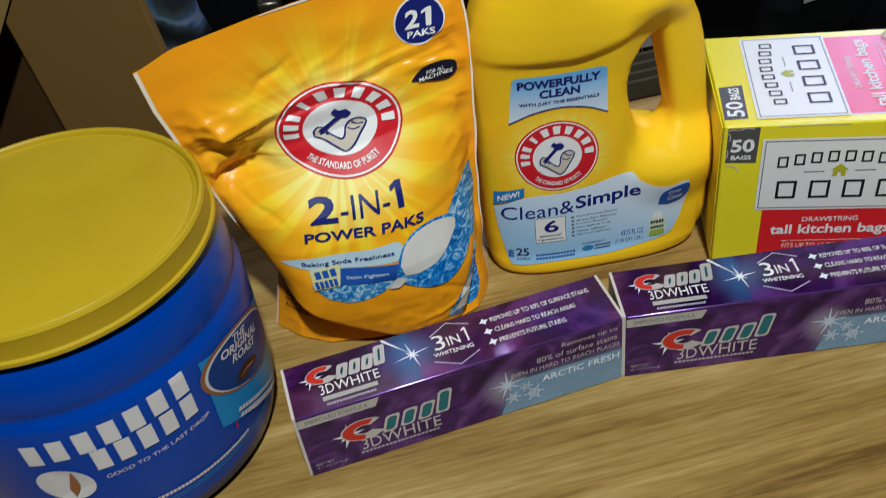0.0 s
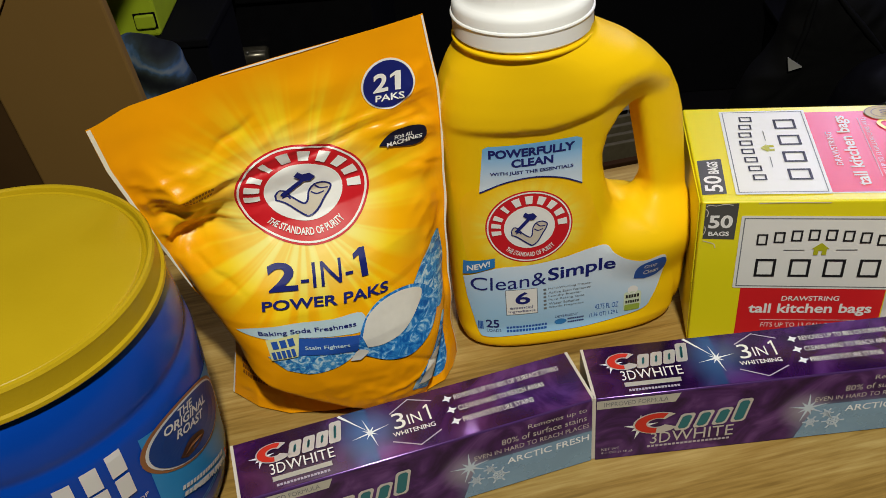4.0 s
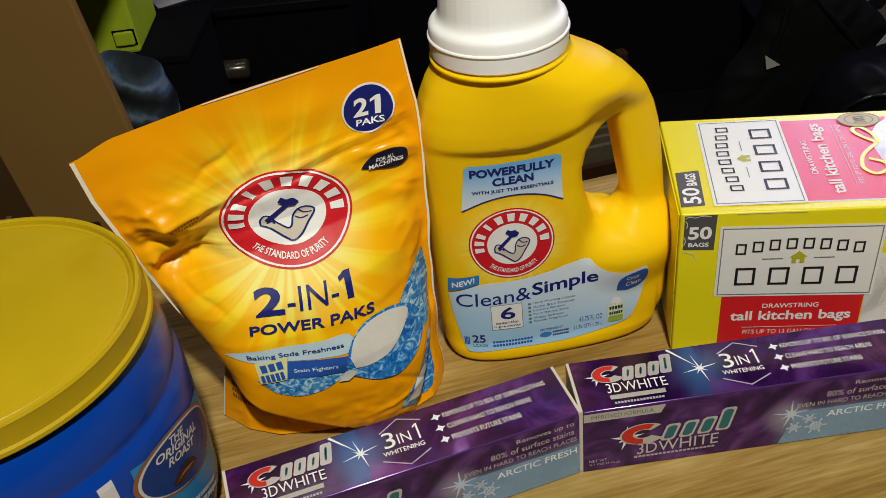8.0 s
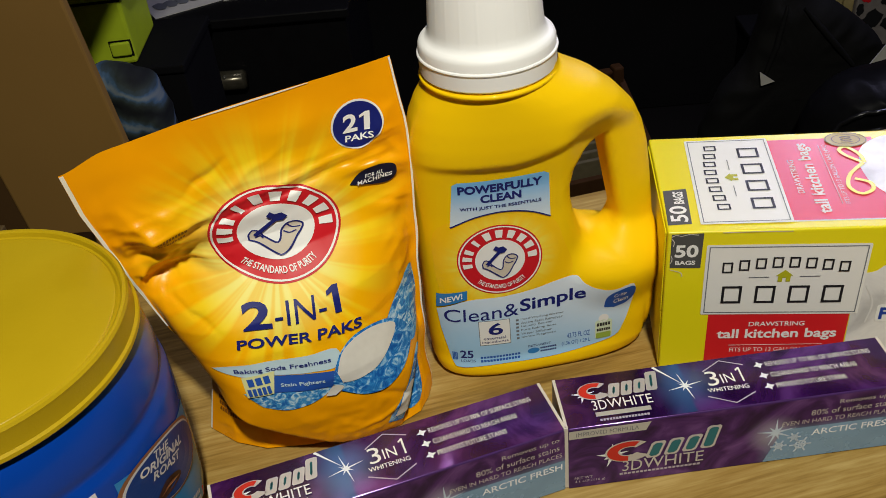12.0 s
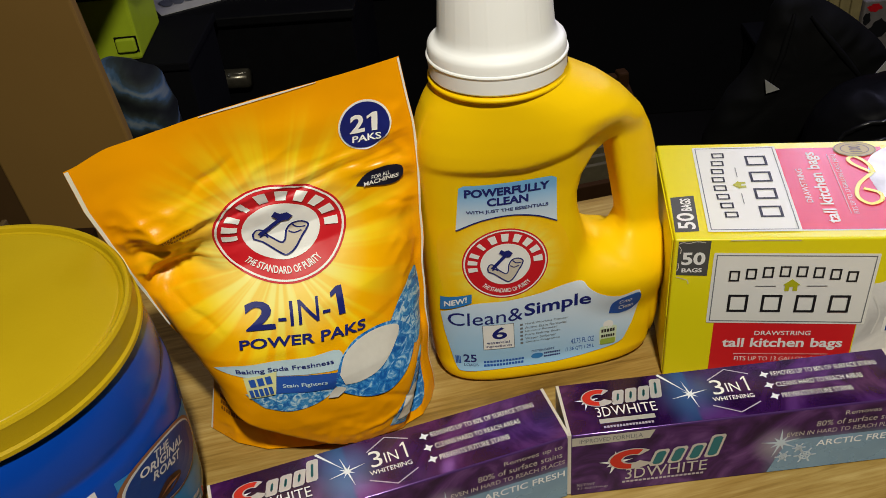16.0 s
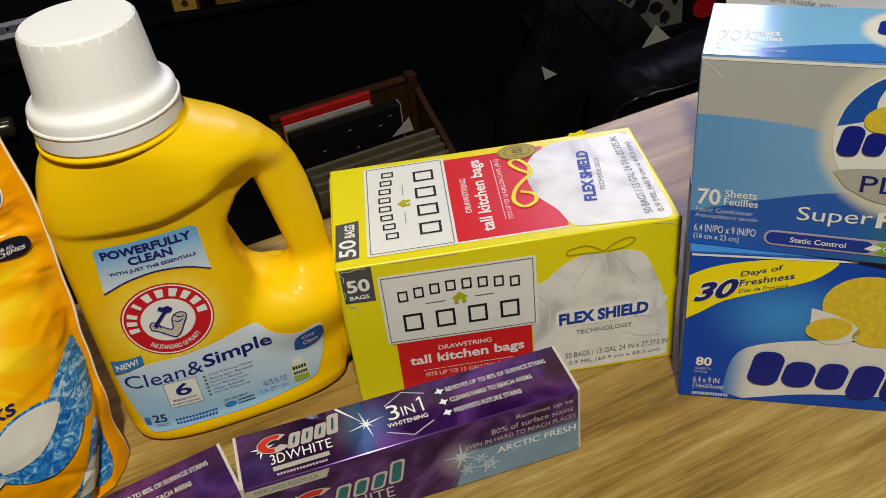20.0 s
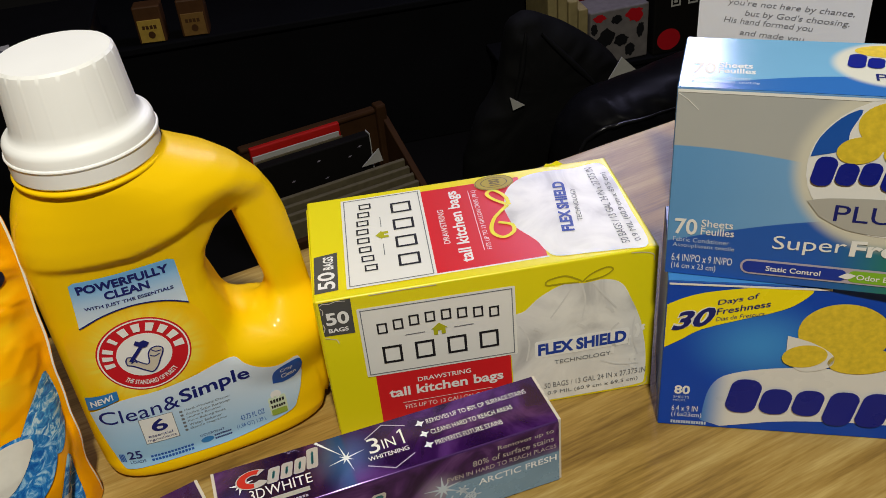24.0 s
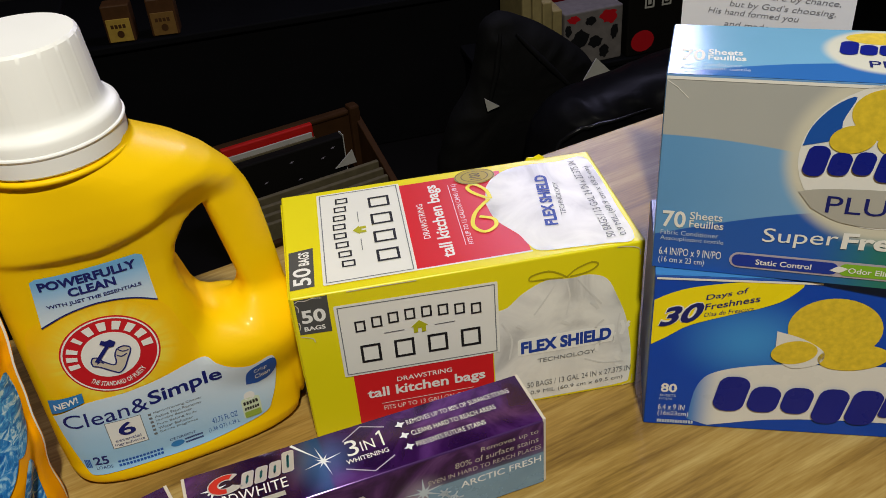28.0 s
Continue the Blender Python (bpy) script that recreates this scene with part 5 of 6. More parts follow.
def label_sun(nt, x, y, uv):
    dx, dy = math_node(nt, "SUBTRACT", x, -0.0066), math_node(nt, "SUBTRACT", y, 0.0988)
    ang = math_node(nt, "ARCTAN2", dy, dx)
    cb = nt.nodes.new("ShaderNodeCombineXYZ")
    nt.links.new(math_node(nt, "COSINE", ang), cb.inputs[0])
    nt.links.new(math_node(nt, "SINE", ang), cb.inputs[1])
    ray = span(nt, noise_node(nt, cb.outputs[0], 6.0, 2), 0.40, 0.62)
    g = near(nt, x, y, -0.0066, 0.0988, 0.024, 0.038)
    return blend(nt, math_node(nt, "MULTIPLY", g, math_node(nt, "ADD", math_node(nt, "MULTIPLY", ray, 0.6), 0.4)), (0.93, 0.55, 0.002), (0.88, 0.74, 0.08))


SUN_ART = art("yellow_label_sun", label_sun, rough=0.33, bump=0.04, bscale=700)
LABEL_ART = art("blue_label_fade", label_fade, rough=0.35, bump=0.03)
LABEL_LOW = art("pale_label_fade", label_low, rough=0.35, bump=0.03)
LABEL_BLUE = mat("label_blue", (0.03, 0.20, 0.52), 0.35, bump=0)
SKIN_GREY = mat("emblem_grey", (0.60, 0.54, 0.44), 0.4, bump=0)
BADGE_GREEN = mat("badge_green", (0.30, 0.42, 0.06), 0.4, bump=0)


def emblem(pr, layer, r=1.0, slogan=True):
    """Round red and white emblem on the unit circle, its picture reduced to plain shapes."""
    pr.on(pr.disc("emblem", 0, 0, r, r, RED_INK, layer, "round red emblem", seg=56))
    pr.ring("emblem_line", 0, 0, 0.93 * r, 0.965 * r, WHITE_INK, layer + 1)
    pr.disc("emblem_field", 0, 0, 0.585 * r, 0.585 * r, WHITE_INK, layer + 1, "white centre of the emblem", seg=40)
    for n, a0, a1 in ((3, 192, 146), (1, 138, 126), (6, 117, -10)):
        pr.arc_bars(n, 0, 0, 0.655 * r, 0.87 * r, a0, a1, WHITE_INK, layer + 2, gap=0.42)
    if slogan:
        pr.arc_text("THE STANDARD OF PURITY", 0, 0, -0.83 * r, -0.70 * r, 45, 135, WHITE_INK, layer + 2, bold=0.02)
    arm = smooth_line([(-0.42, -0.06), (-0.36, 0.04), (-0.25, 0.0), (-0.20, -0.10), (-0.02, -0.26), (0.05, -0.20), (0.07, -0.02), (0.15, 0.12), (0.29, 0.15), (0.40, 0.07), (0.37, -0.06), (0.30, -0.18), (0.18, -0.40), (0.06, -0.50), (-0.03, -0.46), (-0.28, -0.24), (-0.41, -0.17)], 3)
    pr.poly("emblem_mark", [(p * r, q * r) for p, q in arm], SKIN_GREY, layer + 2, "plain pale mark")
    line, faces = stroke(arm + [arm[0]], 0.030)
    pr.lay("emblem_mark", [(p * r, q * r) for p, q in line], faces, NAVY_INK, layer + 3, "plain navy outline")
    for bend in ([(0.10, -0.04), (0.19, -0.10), (0.30, -0.06)], [(-0.32, -0.14), (-0.24, -0.10), (-0.20, -0.16)], [(0.16, 0.10), (0.24, 0.02), (0.36, 0.02)]):
        line, faces = stroke(smooth_line(bend, 3), 0.026)
        pr.lay("emblem_mark", [(p * r, q * r) for p, q in line], faces, NAVY_INK, layer + 3)
    pr.poly("emblem_mark", [(p * r, q * r) for p, q in ((-0.35, -0.06), (-0.29, -0.11), (0.02, 0.24), (-0.04, 0.29))], NAVY_INK, layer + 4, "plain navy bar")
    pr.poly("emblem_mark", [(p * r, q * r) for p, q in ((-0.15, 0.35), (0.00, 0.22), (0.10, 0.22), (0.17, 0.31), (0.08, 0.41), (-0.02, 0.39), (-0.09, 0.44))], NAVY_INK, layer + 4, "plain navy block")


bp = Print(bottle, bottle_print, 0.00022, fine=0.0035)
bp.poly("sun_print", smooth_line([(-0.044, 0.072), (-0.046, 0.095), (-0.042, 0.124), (-0.01, 0.134), (0.024, 0.126), (0.034, 0.104), (0.038, 0.080), (0.010, 0.072), (-0.028, 0.068)], 5), SUN_ART, 1, "yellow printed sun rays")
top = smooth_line([(-0.0345, 0.1252), (-0.020, 0.1320), (-0.004, 0.1345), (0.012, 0.1320), (0.0255, 0.1258)], 5)
bp.on(bp.poly("upper_label", top + [(0.0246, 0.1575), (0.0215, 0.1592), (-0.0285, 0.1578), (-0.0315, 0.1560)], LABEL_ART, 2, "blue upper label"))
bp.lay("label_edge", *stroke(top, 0.0009), NAVY_INK, 3)
bp.line("POWERFULLY", -0.0285, 0.1492, 0.0205, 0.1553, NAVY_INK, 3, rise=0.0010, bold=0.040)
bp.line("CLEAN", -0.0159, 0.1424, 0.0082, 0.1482, NAVY_INK, 3, rise=0.0005, bold=0.040)
bp.line("WITH JUST THE ESSENTIALS", -0.0281, 0.1368, 0.0200, 0.1398, NAVY_INK, 3, rise=0.0006, bold=0.025)
be = Print(bottle, lambda x, y, off: bottle_print(-0.0064 + 0.0262 * x, 0.0988 + 0.0262 * y, off), 0.00022, fine=0.12)
emblem(be, 2)
low = smooth_line([(-0.0472, 0.0600), (-0.028, 0.0690), (-0.006, 0.0700), (0.014, 0.0725), (0.030, 0.0765), (0.041, 0.0775), (0.046, 0.0715), (0.054, 0.0662), (0.0645, 0.0640), (0.0775, 0.0662), (0.0785, 0.0520), (0.0765, 0.0400), (0.0725, 0.0290), (0.0670, 0.0205), (0.048, 0.0160), (0.0278, 0.0135), (0.010, 0.0133), (-0.005, 0.0136), (-0.022, 0.0130), (-0.0365, 0.0122), (-0.0405, 0.0150), (-0.0435, 0.0300), (-0.0460, 0.0450)], 4)
bp.on(bottle)
low_label = bp.on(bp.poly("lower_label", low, LABEL_LOW, 3, "pale blue lower label"))
bp.text("Clean&", (-0.0436, 0.0506), (0.0030, 0.0535), (-0.0432, 0.0612), NAVY_INK, 4)
bp.text("Simple", (0.0040, 0.0525), (0.0470, 0.0560), (0.0042, 0.0655), NAVY_INK, 4, bold=0.022)
bp.on(bottle)
bp.on(bp.poly("new_tag", [(-0.0472, 0.0618), (-0.0284, 0.0702), (-0.0280, 0.0772), (-0.0464, 0.0728)], LABEL_BLUE, 4, "blue tag"))
bp.text("NEW!", (-0.0447, 0.0652), (-0.0312, 0.0709), (-0.0445, 0.0697), WHITE_INK, 5, bold=0.03)
bp.on(low_label)
bp.frame_line("ingredient_box", -0.0230, 0.0306, -0.0028, 0.0514, 0.0004, GREY_INK, 4)
bp.rect("ingredient_field", -0.0226, 0.0310, -0.0032, 0.0510, WHITE_CARD, 4)
bp.line("6", -0.0170, 0.0392, -0.0075, 0.0492, NAVY_INK, 5, bold=0.02)
bp.line("essential", -0.0205, 0.0355, -0.0060, 0.0378, NAVY_INK, 5)
bp.line("ingredients", -0.0215, 0.0320, -0.0045, 0.0345, NAVY_INK, 5)
for k, (words, end) in enumerate((("Hard-Working Cleaner", 0.0325), ("Active Stain Remover", 0.0318), ("Laundry Booster", 0.0255), ("Pure Baking Soda", 0.0275), ("Water Softener", 0.0245), ("Gentle Fragrance", 0.0270))):
    v = 0.0482 - 0.0031 * k
    bp.line(words, 0.0042, v, end, v + 0.0020, GREY_INK, 4)
    bp.rect("tick", 0.0010, v, 0.0028, v + 0.0016, GREY_INK, 4)
bp.line("DETERGENT", 0.0082, 0.0238, 0.0235, 0.0256, NAVY_INK, 4)
bp.disc("small_badge", 0.0118, 0.0202, 0.0040, 0.0024, LABEL_BLUE, 4)
bp.bars(9, (0.0165, 0.0208), (0.0275, 0.0208), (0.0165, 0.0222), NAVY_INK, 4, name="small_print", label="small unreadable print")
bp.bars(9, (0.0165, 0.0180), (0.0275, 0.0180), (0.0165, 0.0194), NAVY_INK, 4, name="small_print", label="small unreadable print")
bp.line("43.75 FL OZ", 0.0345, 0.0258, 0.0500, 0.0302, BLUE_INK, 4)
bp.line("(1.36 QT) 1.29 L", 0.0310, 0.0190, 0.0502, 0.0232, BLUE_INK, 4)
bp.line("25", -0.0360, 0.0198, -0.0278, 0.0268, NAVY_INK, 4, bold=0.02)
bp.line("LOADS", -0.0358, 0.0162, -0.0268, 0.0184, NAVY_INK, 4)
bp.bars(4, (-0.0408, 0.0180), (-0.0375, 0.0180), (-0.0408, 0.0250), BLUE_INK, 4, name="small_print", label="small unreadable print")
bp.bars(13, (-0.0233, 0.0188), (0.0034, 0.0190), (-0.0233, 0.0206), BLUE_INK, 4, name="small_print", label="small unreadable print")
bp.bars(13, (-0.0233, 0.0158), (0.0030, 0.0160), (-0.0233, 0.0176), BLUE_INK, 4, name="small_print", label="small unreadable print")
bp.on(bottle)
bp.on(bp.rect("round_badge", 0.0535, 0.0208, 0.0650, 0.0368, mat("pale_green_card", (0.60, 0.70, 0.52), 0.45), 4, "white and green badge", r=0.002))
bp.rect("green_field", 0.0542, 0.0212, 0.0642, 0.0262, BADGE_GREEN, 5, r=0.001)
bp.disc("badge_top", 0.0592, 0.0382, 0.0034, 0.0034, WHITE_CARD, 4)
bp.bars(5, (0.0547, 0.0318), (0.0640, 0.0318), (0.0547, 0.0345), BLACK_INK, 5, name="small_print", label="small unreadable print")
bp.bars(6, (0.0547, 0.0275), (0.0640, 0.0275), (0.0547, 0.0298), BLACK_INK, 5, name="small_print", label="small unreadable print")
bp.on(bottle)
bp.on(bp.poly("scent_tag", smooth_line([(0.0592, 0.0478), (0.0605, 0.0570), (0.0663, 0.0620), (0.0774, 0.0642), (0.0790, 0.0560), (0.0740, 0.0490), (0.0660, 0.0465)], 5), BLUE_INK, 4, "deep blue tag"))
bp.text("Crisp", (0.0650, 0.0555), (0.0730, 0.0575), (0.0650, 0.0595), WHITE_INK, 5, bold=0.01)
bp.text("Clean", (0.0650, 0.0505), (0.0745, 0.0525), (0.0650, 0.0545), WHITE_INK, 5, bold=0.01)

# ---- print on the coffee can ----
CAN_R, CAN_Z = [r for r, z in CAN_PROFILE[1:-1]], [z for r, z in CAN_PROFILE[1:-1]]


def can_print(u, v, off):
    """u: degrees round the can, v: height."""
    a = np.radians(u)
    r = np.interp(v, CAN_Z, CAN_R) + off
    return np.stack([r * np.cos(a), r * np.sin(a), v], 1)


cp = Print(can, can_print, 0.0003)
OFF_WHITE = mat("can_lettering", (0.66, 0.66, 0.68), 0.35, var=0.06, bump=0)
CAN_CYAN = mat("can_sky_blue", (0.03, 0.24, 0.58), 0.32, var=0.08, bump=0)
CAN_NAVY = mat("can_navy", (0.01, 0.045, 0.22), 0.32, bump=0)
COPPER = mat("copper_ink", (0.28, 0.12, 0.05), 0.35, bump=0)
BEAN = mat("bean_brown", (0.06, 0.022, 0.010), 0.4, bump=0)


def grid_poly(pr, name, u0, u1, lo, hi, material, layer, label="", n=24):
    """A patch between two height curves, fine enough for the round wall."""
    pts, faces = [], []
    for i in range(n + 1):
        u = u0 + (u1 - u0) * i / n
        a, b = lo(u), hi(u)
        for j in range(5):
            pts.append((u, a + (b - a) * j / 4))
    for i in range(n):
        for j in range(4):
            k = 5 * i + j
            faces.append((k, k + 5, k + 6, k + 1))
    return pr.lay(name, pts, faces, material, layer, label)


for a0 in np.linspace(-91.0, -35.0, 8)[:-1]:
    zl = 0.0838 + 0.0092 * (a0 + 92.5) / 56
    grid_poly(cp, "logo", a0, a0 + 5.0, lambda u, zl=zl: zl, lambda u, zl=zl: zl + 0.0145, OFF_WHITE, 2, "raised white bar in place of a brand name", 4)
for a0 in np.linspace(-72.5, -35.5, 6)[:-1]:
    zl = 0.0722 + 0.0044 * (a0 + 73.5) / 37
    grid_poly(cp, "logo", a0, a0 + 4.8, lambda u, zl=zl: zl, lambda u, zl=zl: zl + 0.0145, OFF_WHITE, 3, "raised white bar in place of a brand name", 4)
cp.text("GOOD TO THE LAST DROP", (-71.5, 0.0640), (-35.0, 0.0675), (-71.5, 0.0667), OFF_WHITE, 2)
cup = [(-84.0 + 8.5 * math.cos(k * 0.2618) - 1.5 * math.sin(k * 0.2618), 0.0660 + 0.0125 * math.sin(k * 0.2618)) for k in range(24)]
cp.poly("cup_mark", cup, OFF_WHITE, 2, "plain white cup shape")
cp.poly("cup_mark", smooth_line([(-83.0, 0.0560), (-80.0, 0.0650), (-80.5, 0.0755), (-82.0, 0.0700), (-83.5, 0.0630)], 4), COPPER, 3)
cp.on(grid_poly(cp, "sky_panel", -32.0, 16.0, lambda u: 0.0504 - 0.00080 * (u + 32), lambda u: 0.1020 - 0.0004 * (u + 32), CAN_CYAN, 1, "sky blue side panel", 40))


def tilted(name, k, material, layer, label=""):
    """A round mark that leans with the label, k times the badge's size."""
    a, b = (19.5, -0.0225), (15.0, 0.0095)
    rings = [(-9.5, 0.0760)]
    for r in (0.25, 0.5, 0.75, 1.0):
        rings += [(-9.5 + k * r * (a[0] * math.cos(q) + b[0] * math.sin(q)), 0.0760 + k * r * (a[1] * math.cos(q) + b[1] * math.sin(q))) for q in (2 * math.pi * n / 40 for n in range(40))]
    faces = [(0, 1 + n, 1 + (n + 1) % 40) for n in range(40)]
    faces += [(1 + 40 * r + n, 41 + 40 * r + n, 41 + 40 * r + (n + 1) % 40, 1 + 40 * r + (n + 1) % 40) for r in range(3) for n in range(40)]
    return cp.lay(name, rings, faces, material, layer, label)


cp.on(can)
cp.on(tilted("badge", 1.0, COPPER, 2, "round dark blue badge with a copper rim"))
tilted("badge_ring", 0.93, OFF_WHITE, 3)
tilted("badge_field", 0.885, CAN_NAVY, 4)
cp.text("THE", (-16.8, 0.0925), (-8.6, 0.0876), (-15.6, 0.0968), OFF_WHITE, 5, bold=0.02)
cp.text("ORIGINAL", (-24.4, 0.0915), (-0.2, 0.0762), (-22.9, 0.0962), OFF_WHITE, 5, bold=0.025)
cp.text("ROAST", (-19.8, 0.0822), (-4.6, 0.0724), (-18.4, 0.0868), OFF_WHITE, 5, bold=0.025)
cp.poly("bean", smooth_line([(-21.0, 0.0700), (-15.0, 0.0735), (-8.5, 0.0690), (-6.5, 0.0640), (-12.0, 0.0635), (-18.0, 0.0655)], 5), BEAN, 5, "coffee bean picture")
cp.poly("bean", smooth_line([(-19.5, 0.0685), (-14.0, 0.0700), (-8.0, 0.0655), (-13.5, 0.0680)], 5), COPPER, 6)
cp.on(can)
for q in range(2):
    cp.bars(16 - 2 * q, (-24.0, 0.0500 - 0.0050 * q), (3.0, 0.0290 - 0.0050 * q), (-23.3, 0.0524 - 0.0050 * q), OFF_WHITE, 3, name="small_print", label="small unreadable print")
cp.on(cp.poly("red_tag", [(-27.0, 0.0405), (-27.0, 0.0455), (-20.0, 0.0475), (8.0, 0.0250), (8.0, 0.0170)], RED_INK, 2, "red tag"))
cp.text("MEDIUM", (-19.5, 0.0408), (-1.0, 0.0256), (-18.6, 0.0442), OFF_WHITE, 3, bold=0.02)
cp.on(can)
cp.bars(34, (-70.0, 0.0330), (-22.0, 0.0300), (-70.0, 0.0352), OFF_WHITE, 2, name="small_print", label="small unreadable print")
for z0 in (0.0262, 0.0282):
    grid_poly(cp, "rule", -150, 30, lambda u, z0=z0: z0, lambda u, z0=z0: z0 + 0.0006, CAN_CYAN, 1, n=60)
# ---- print on the pouch ----
pp.on(pp.disc("count_badge", 0.1372, 0.1948, 0.0128, 0.0134, WHITE_INK, 1, "round navy badge with a white rim", tilt=-8))
pp.disc("badge_field", 0.1372, 0.1948, 0.0119, 0.0124, NAVY_INK, 2, tilt=-8)
pp.text("2", (0.1298, 0.1918), (0.1370, 0.1910), (0.1312, 0.2018), WHITE_INK, 3, bold=0.03)
ONE, ONE_FACES = ((0.46, 0), (0.95, 0), (0.95, 1), (0.56, 1), (0.06, 0.84), (0.06, 0.68), (0.46, 0.79)), [(0, 1, 2, 6), (6, 2, 3), (6, 3, 4, 5)]
pp.lay("lettering", [(0.1378 + 0.0058 * a + 0.0013 * b, 0.1907 + 0.0101 * b - 0.0007 * a) for a, b in ONE], ONE_FACES, WHITE_INK, 3)
pp.text("PAKS", (0.1303, 0.1866), (0.1440, 0.1850), (0.1308, 0.1902), WHITE_INK, 3, bold=0.02)
pp.on(pouch)
pp.on(pp.poly("machine_badge", smooth_line([(0.1280, 0.1625), (0.1345, 0.1682), (0.1440, 0.1690), (0.1512, 0.1658), (0.1512, 0.1594), (0.1462, 0.1566), (0.1380, 0.1588)], 5), mat("blue_black_ink", (0.010, 0.012, 0.035), 0.35, bump=0), 2, "dark leaf-shaped badge"))
pp.text("FOR ALL", (0.1362, 0.1642), (0.1456, 0.1638), (0.1365, 0.1670), WHITE_INK, 4, bold=0.01)
pp.text("MACHINES", (0.1318, 0.1608), (0.1490, 0.1608), (0.1322, 0.1634), WHITE_INK, 4, bold=0.02)
pe = Print(pouch, lambda x, y, off: pouch_print(0.0845 + 0.0347 * x + 0.0053 * y, 0.1520 - 0.0078 * x + 0.0253 * y, off), 0.00042, fine=0.06)
emblem(pe, 1)
pp.on(pouch)
pp.text("2", (0.0516, 0.1106), (0.0672, 0.1078), (0.0545, 0.1240), NAVY_INK, 2, bold=0.03)
pp.text("-IN-", (0.0690, 0.1082), (0.0975, 0.1045), (0.0715, 0.1200), NAVY_INK, 2)
pp.lay("lettering", [(0.0988 + 0.0078 * a + 0.0013 * b, 0.1046 + 0.0142 * b - 0.0011 * a) for a, b in ONE], ONE_FACES, NAVY_INK, 2)
pp.text("POWER PAKS", (0.0450, 0.1010), (0.1150, 0.0898), (0.0464, 0.1068), NAVY_INK, 2, bold=0.022)
FLAP_BROWN = mat("brown_ink", (0.26, 0.085, 0.008), 0.35, bump=0)
PALE_BAND = mat("pale_blue_film", (0.46, 0.60, 0.66), 0.28, bump=0)
DEEP_BAND = mat("deep_blue_film", (0.02, 0.08, 0.36), 0.28, bump=0)
SPLASH = art("water_splash_print", lambda nt, x, y, uv: ramp_node(nt, noise_node(nt, uv, 210, 4, distort=1.5), [(0.36, (0.02, 0.13, 0.42)), (0.50, (0.06, 0.30, 0.62)), (0.62, (0.50, 0.68, 0.78))]), rough=0.28)
GEL = art("blue_gel_print", lambda nt, x, y, uv: ramp_node(nt, noise_node(nt, uv, 120, 5, distort=2.5), [(0.36, (0.01, 0.10, 0.38)), (0.52, (0.03, 0.22, 0.56)), (0.66, (0.34, 0.58, 0.76))]), rough=0.26)
POWDER = mat("white_powder_print", (0.66, 0.64, 0.58), 0.4, var=0.08, scale=200, bump=0)
pp.on(pp.poly("pale_band", smooth_line([(0.0240, 0.0890), (0.0370, 0.0912), (0.0600, 0.0895), (0.0800, 0.0868), (0.0975, 0.0845), (0.0960, 0.0740), (0.0800, 0.0755), (0.0600, 0.0795), (0.0430, 0.0825)], 4), PALE_BAND, 1, "pale blue band"))
pp.text("Baking Soda Freshness", (0.0385, 0.0852), (0.0925, 0.0772), (0.0388, 0.0890), NAVY_INK, 2, bold=0.01)
pp.on(pouch)
pp.poly("splash_print", smooth_line([(0.0390, 0.0715), (0.0600, 0.0700), (0.0890, 0.0625), (0.0860, 0.0575), (0.0730, 0.0530), (0.0590, 0.0530), (0.0470, 0.0590)], 4), SPLASH, 1, "printed water splash")
pp.on(pp.poly("deep_band", [(0.0540, 0.0808), (0.0750, 0.0762), (0.0950, 0.0716), (0.0895, 0.0618), (0.0720, 0.0655), (0.0545, 0.0694)], DEEP_BAND, 2, "deep blue band"))
pp.text("Stain Fighters", (0.0610, 0.0712), (0.0860, 0.0662), (0.0612, 0.0742), PALE_BAND, 3, bold=0.015)
pp.on(pouch)
pp.poly("logo", [(0.0415, 0.0830), (0.0604, 0.0830), (0.0560, 0.0690), (0.0410, 0.0690)], mat("pale_green_ink", (0.62, 0.62, 0.30), 0.35, bump=0), 3, "pale green block in place of a brand name")
pp.bars(3, (0.0440, 0.0765), (0.0575, 0.0765), (0.0440, 0.0815), DEEP_BAND, 4)
pp.bars(5, (0.0425, 0.0700), (0.0560, 0.0700), (0.0425, 0.0748), DEEP_BAND, 4)
pp.poly("splash_print", smooth_line([(0.1316, 0.0830), (0.1400, 0.0900), (0.1480, 0.0960), (0.1545, 0.0980), (0.1560, 0.0800), (0.1545, 0.0640), (0.1480, 0.0560), (0.1422, 0.0600)], 4), SPLASH, 1, "printed water splash")
pp.poly("pack_picture", smooth_line([(0.0900, 0.0640), (0.0942, 0.0740), (0.1010, 0.0830), (0.1120, 0.0880), (0.1300, 0.0840), (0.1420, 0.0720), (0.1445, 0.0600), (0.1360, 0.0500), (0.1209, 0.0455), (0.1050, 0.0490), (0.0942, 0.0555)], 5), GEL, 2, "printed blue and white detergent pack")
pp.poly("pack_picture", smooth_line([(0.0942, 0.0700), (0.1000, 0.0810), (0.1110, 0.0865), (0.1250, 0.0845), (0.1350, 0.0775), (0.1300, 0.0700), (0.1180, 0.0625), (0.1050, 0.0605), (0.0960, 0.0620)], 5), POWDER, 3, "white powder half of the printed pack")
pp.poly("splash_print", smooth_line([(0.0840, 0.0560), (0.0900, 0.0625), (0.0960, 0.0590), (0.0900, 0.0545)], 4), POWDER, 3)
pp.poly("pack_picture", smooth_line([(0.1180, 0.0140), (0.1240, 0.0240), (0.1340, 0.0320), (0.1450, 0.0480), (0.1500, 0.0480), (0.1490, 0.0150), (0.1400, 0.0060), (0.1280, 0.0090)], 4), GEL, 1, "printed blue detergent pack")
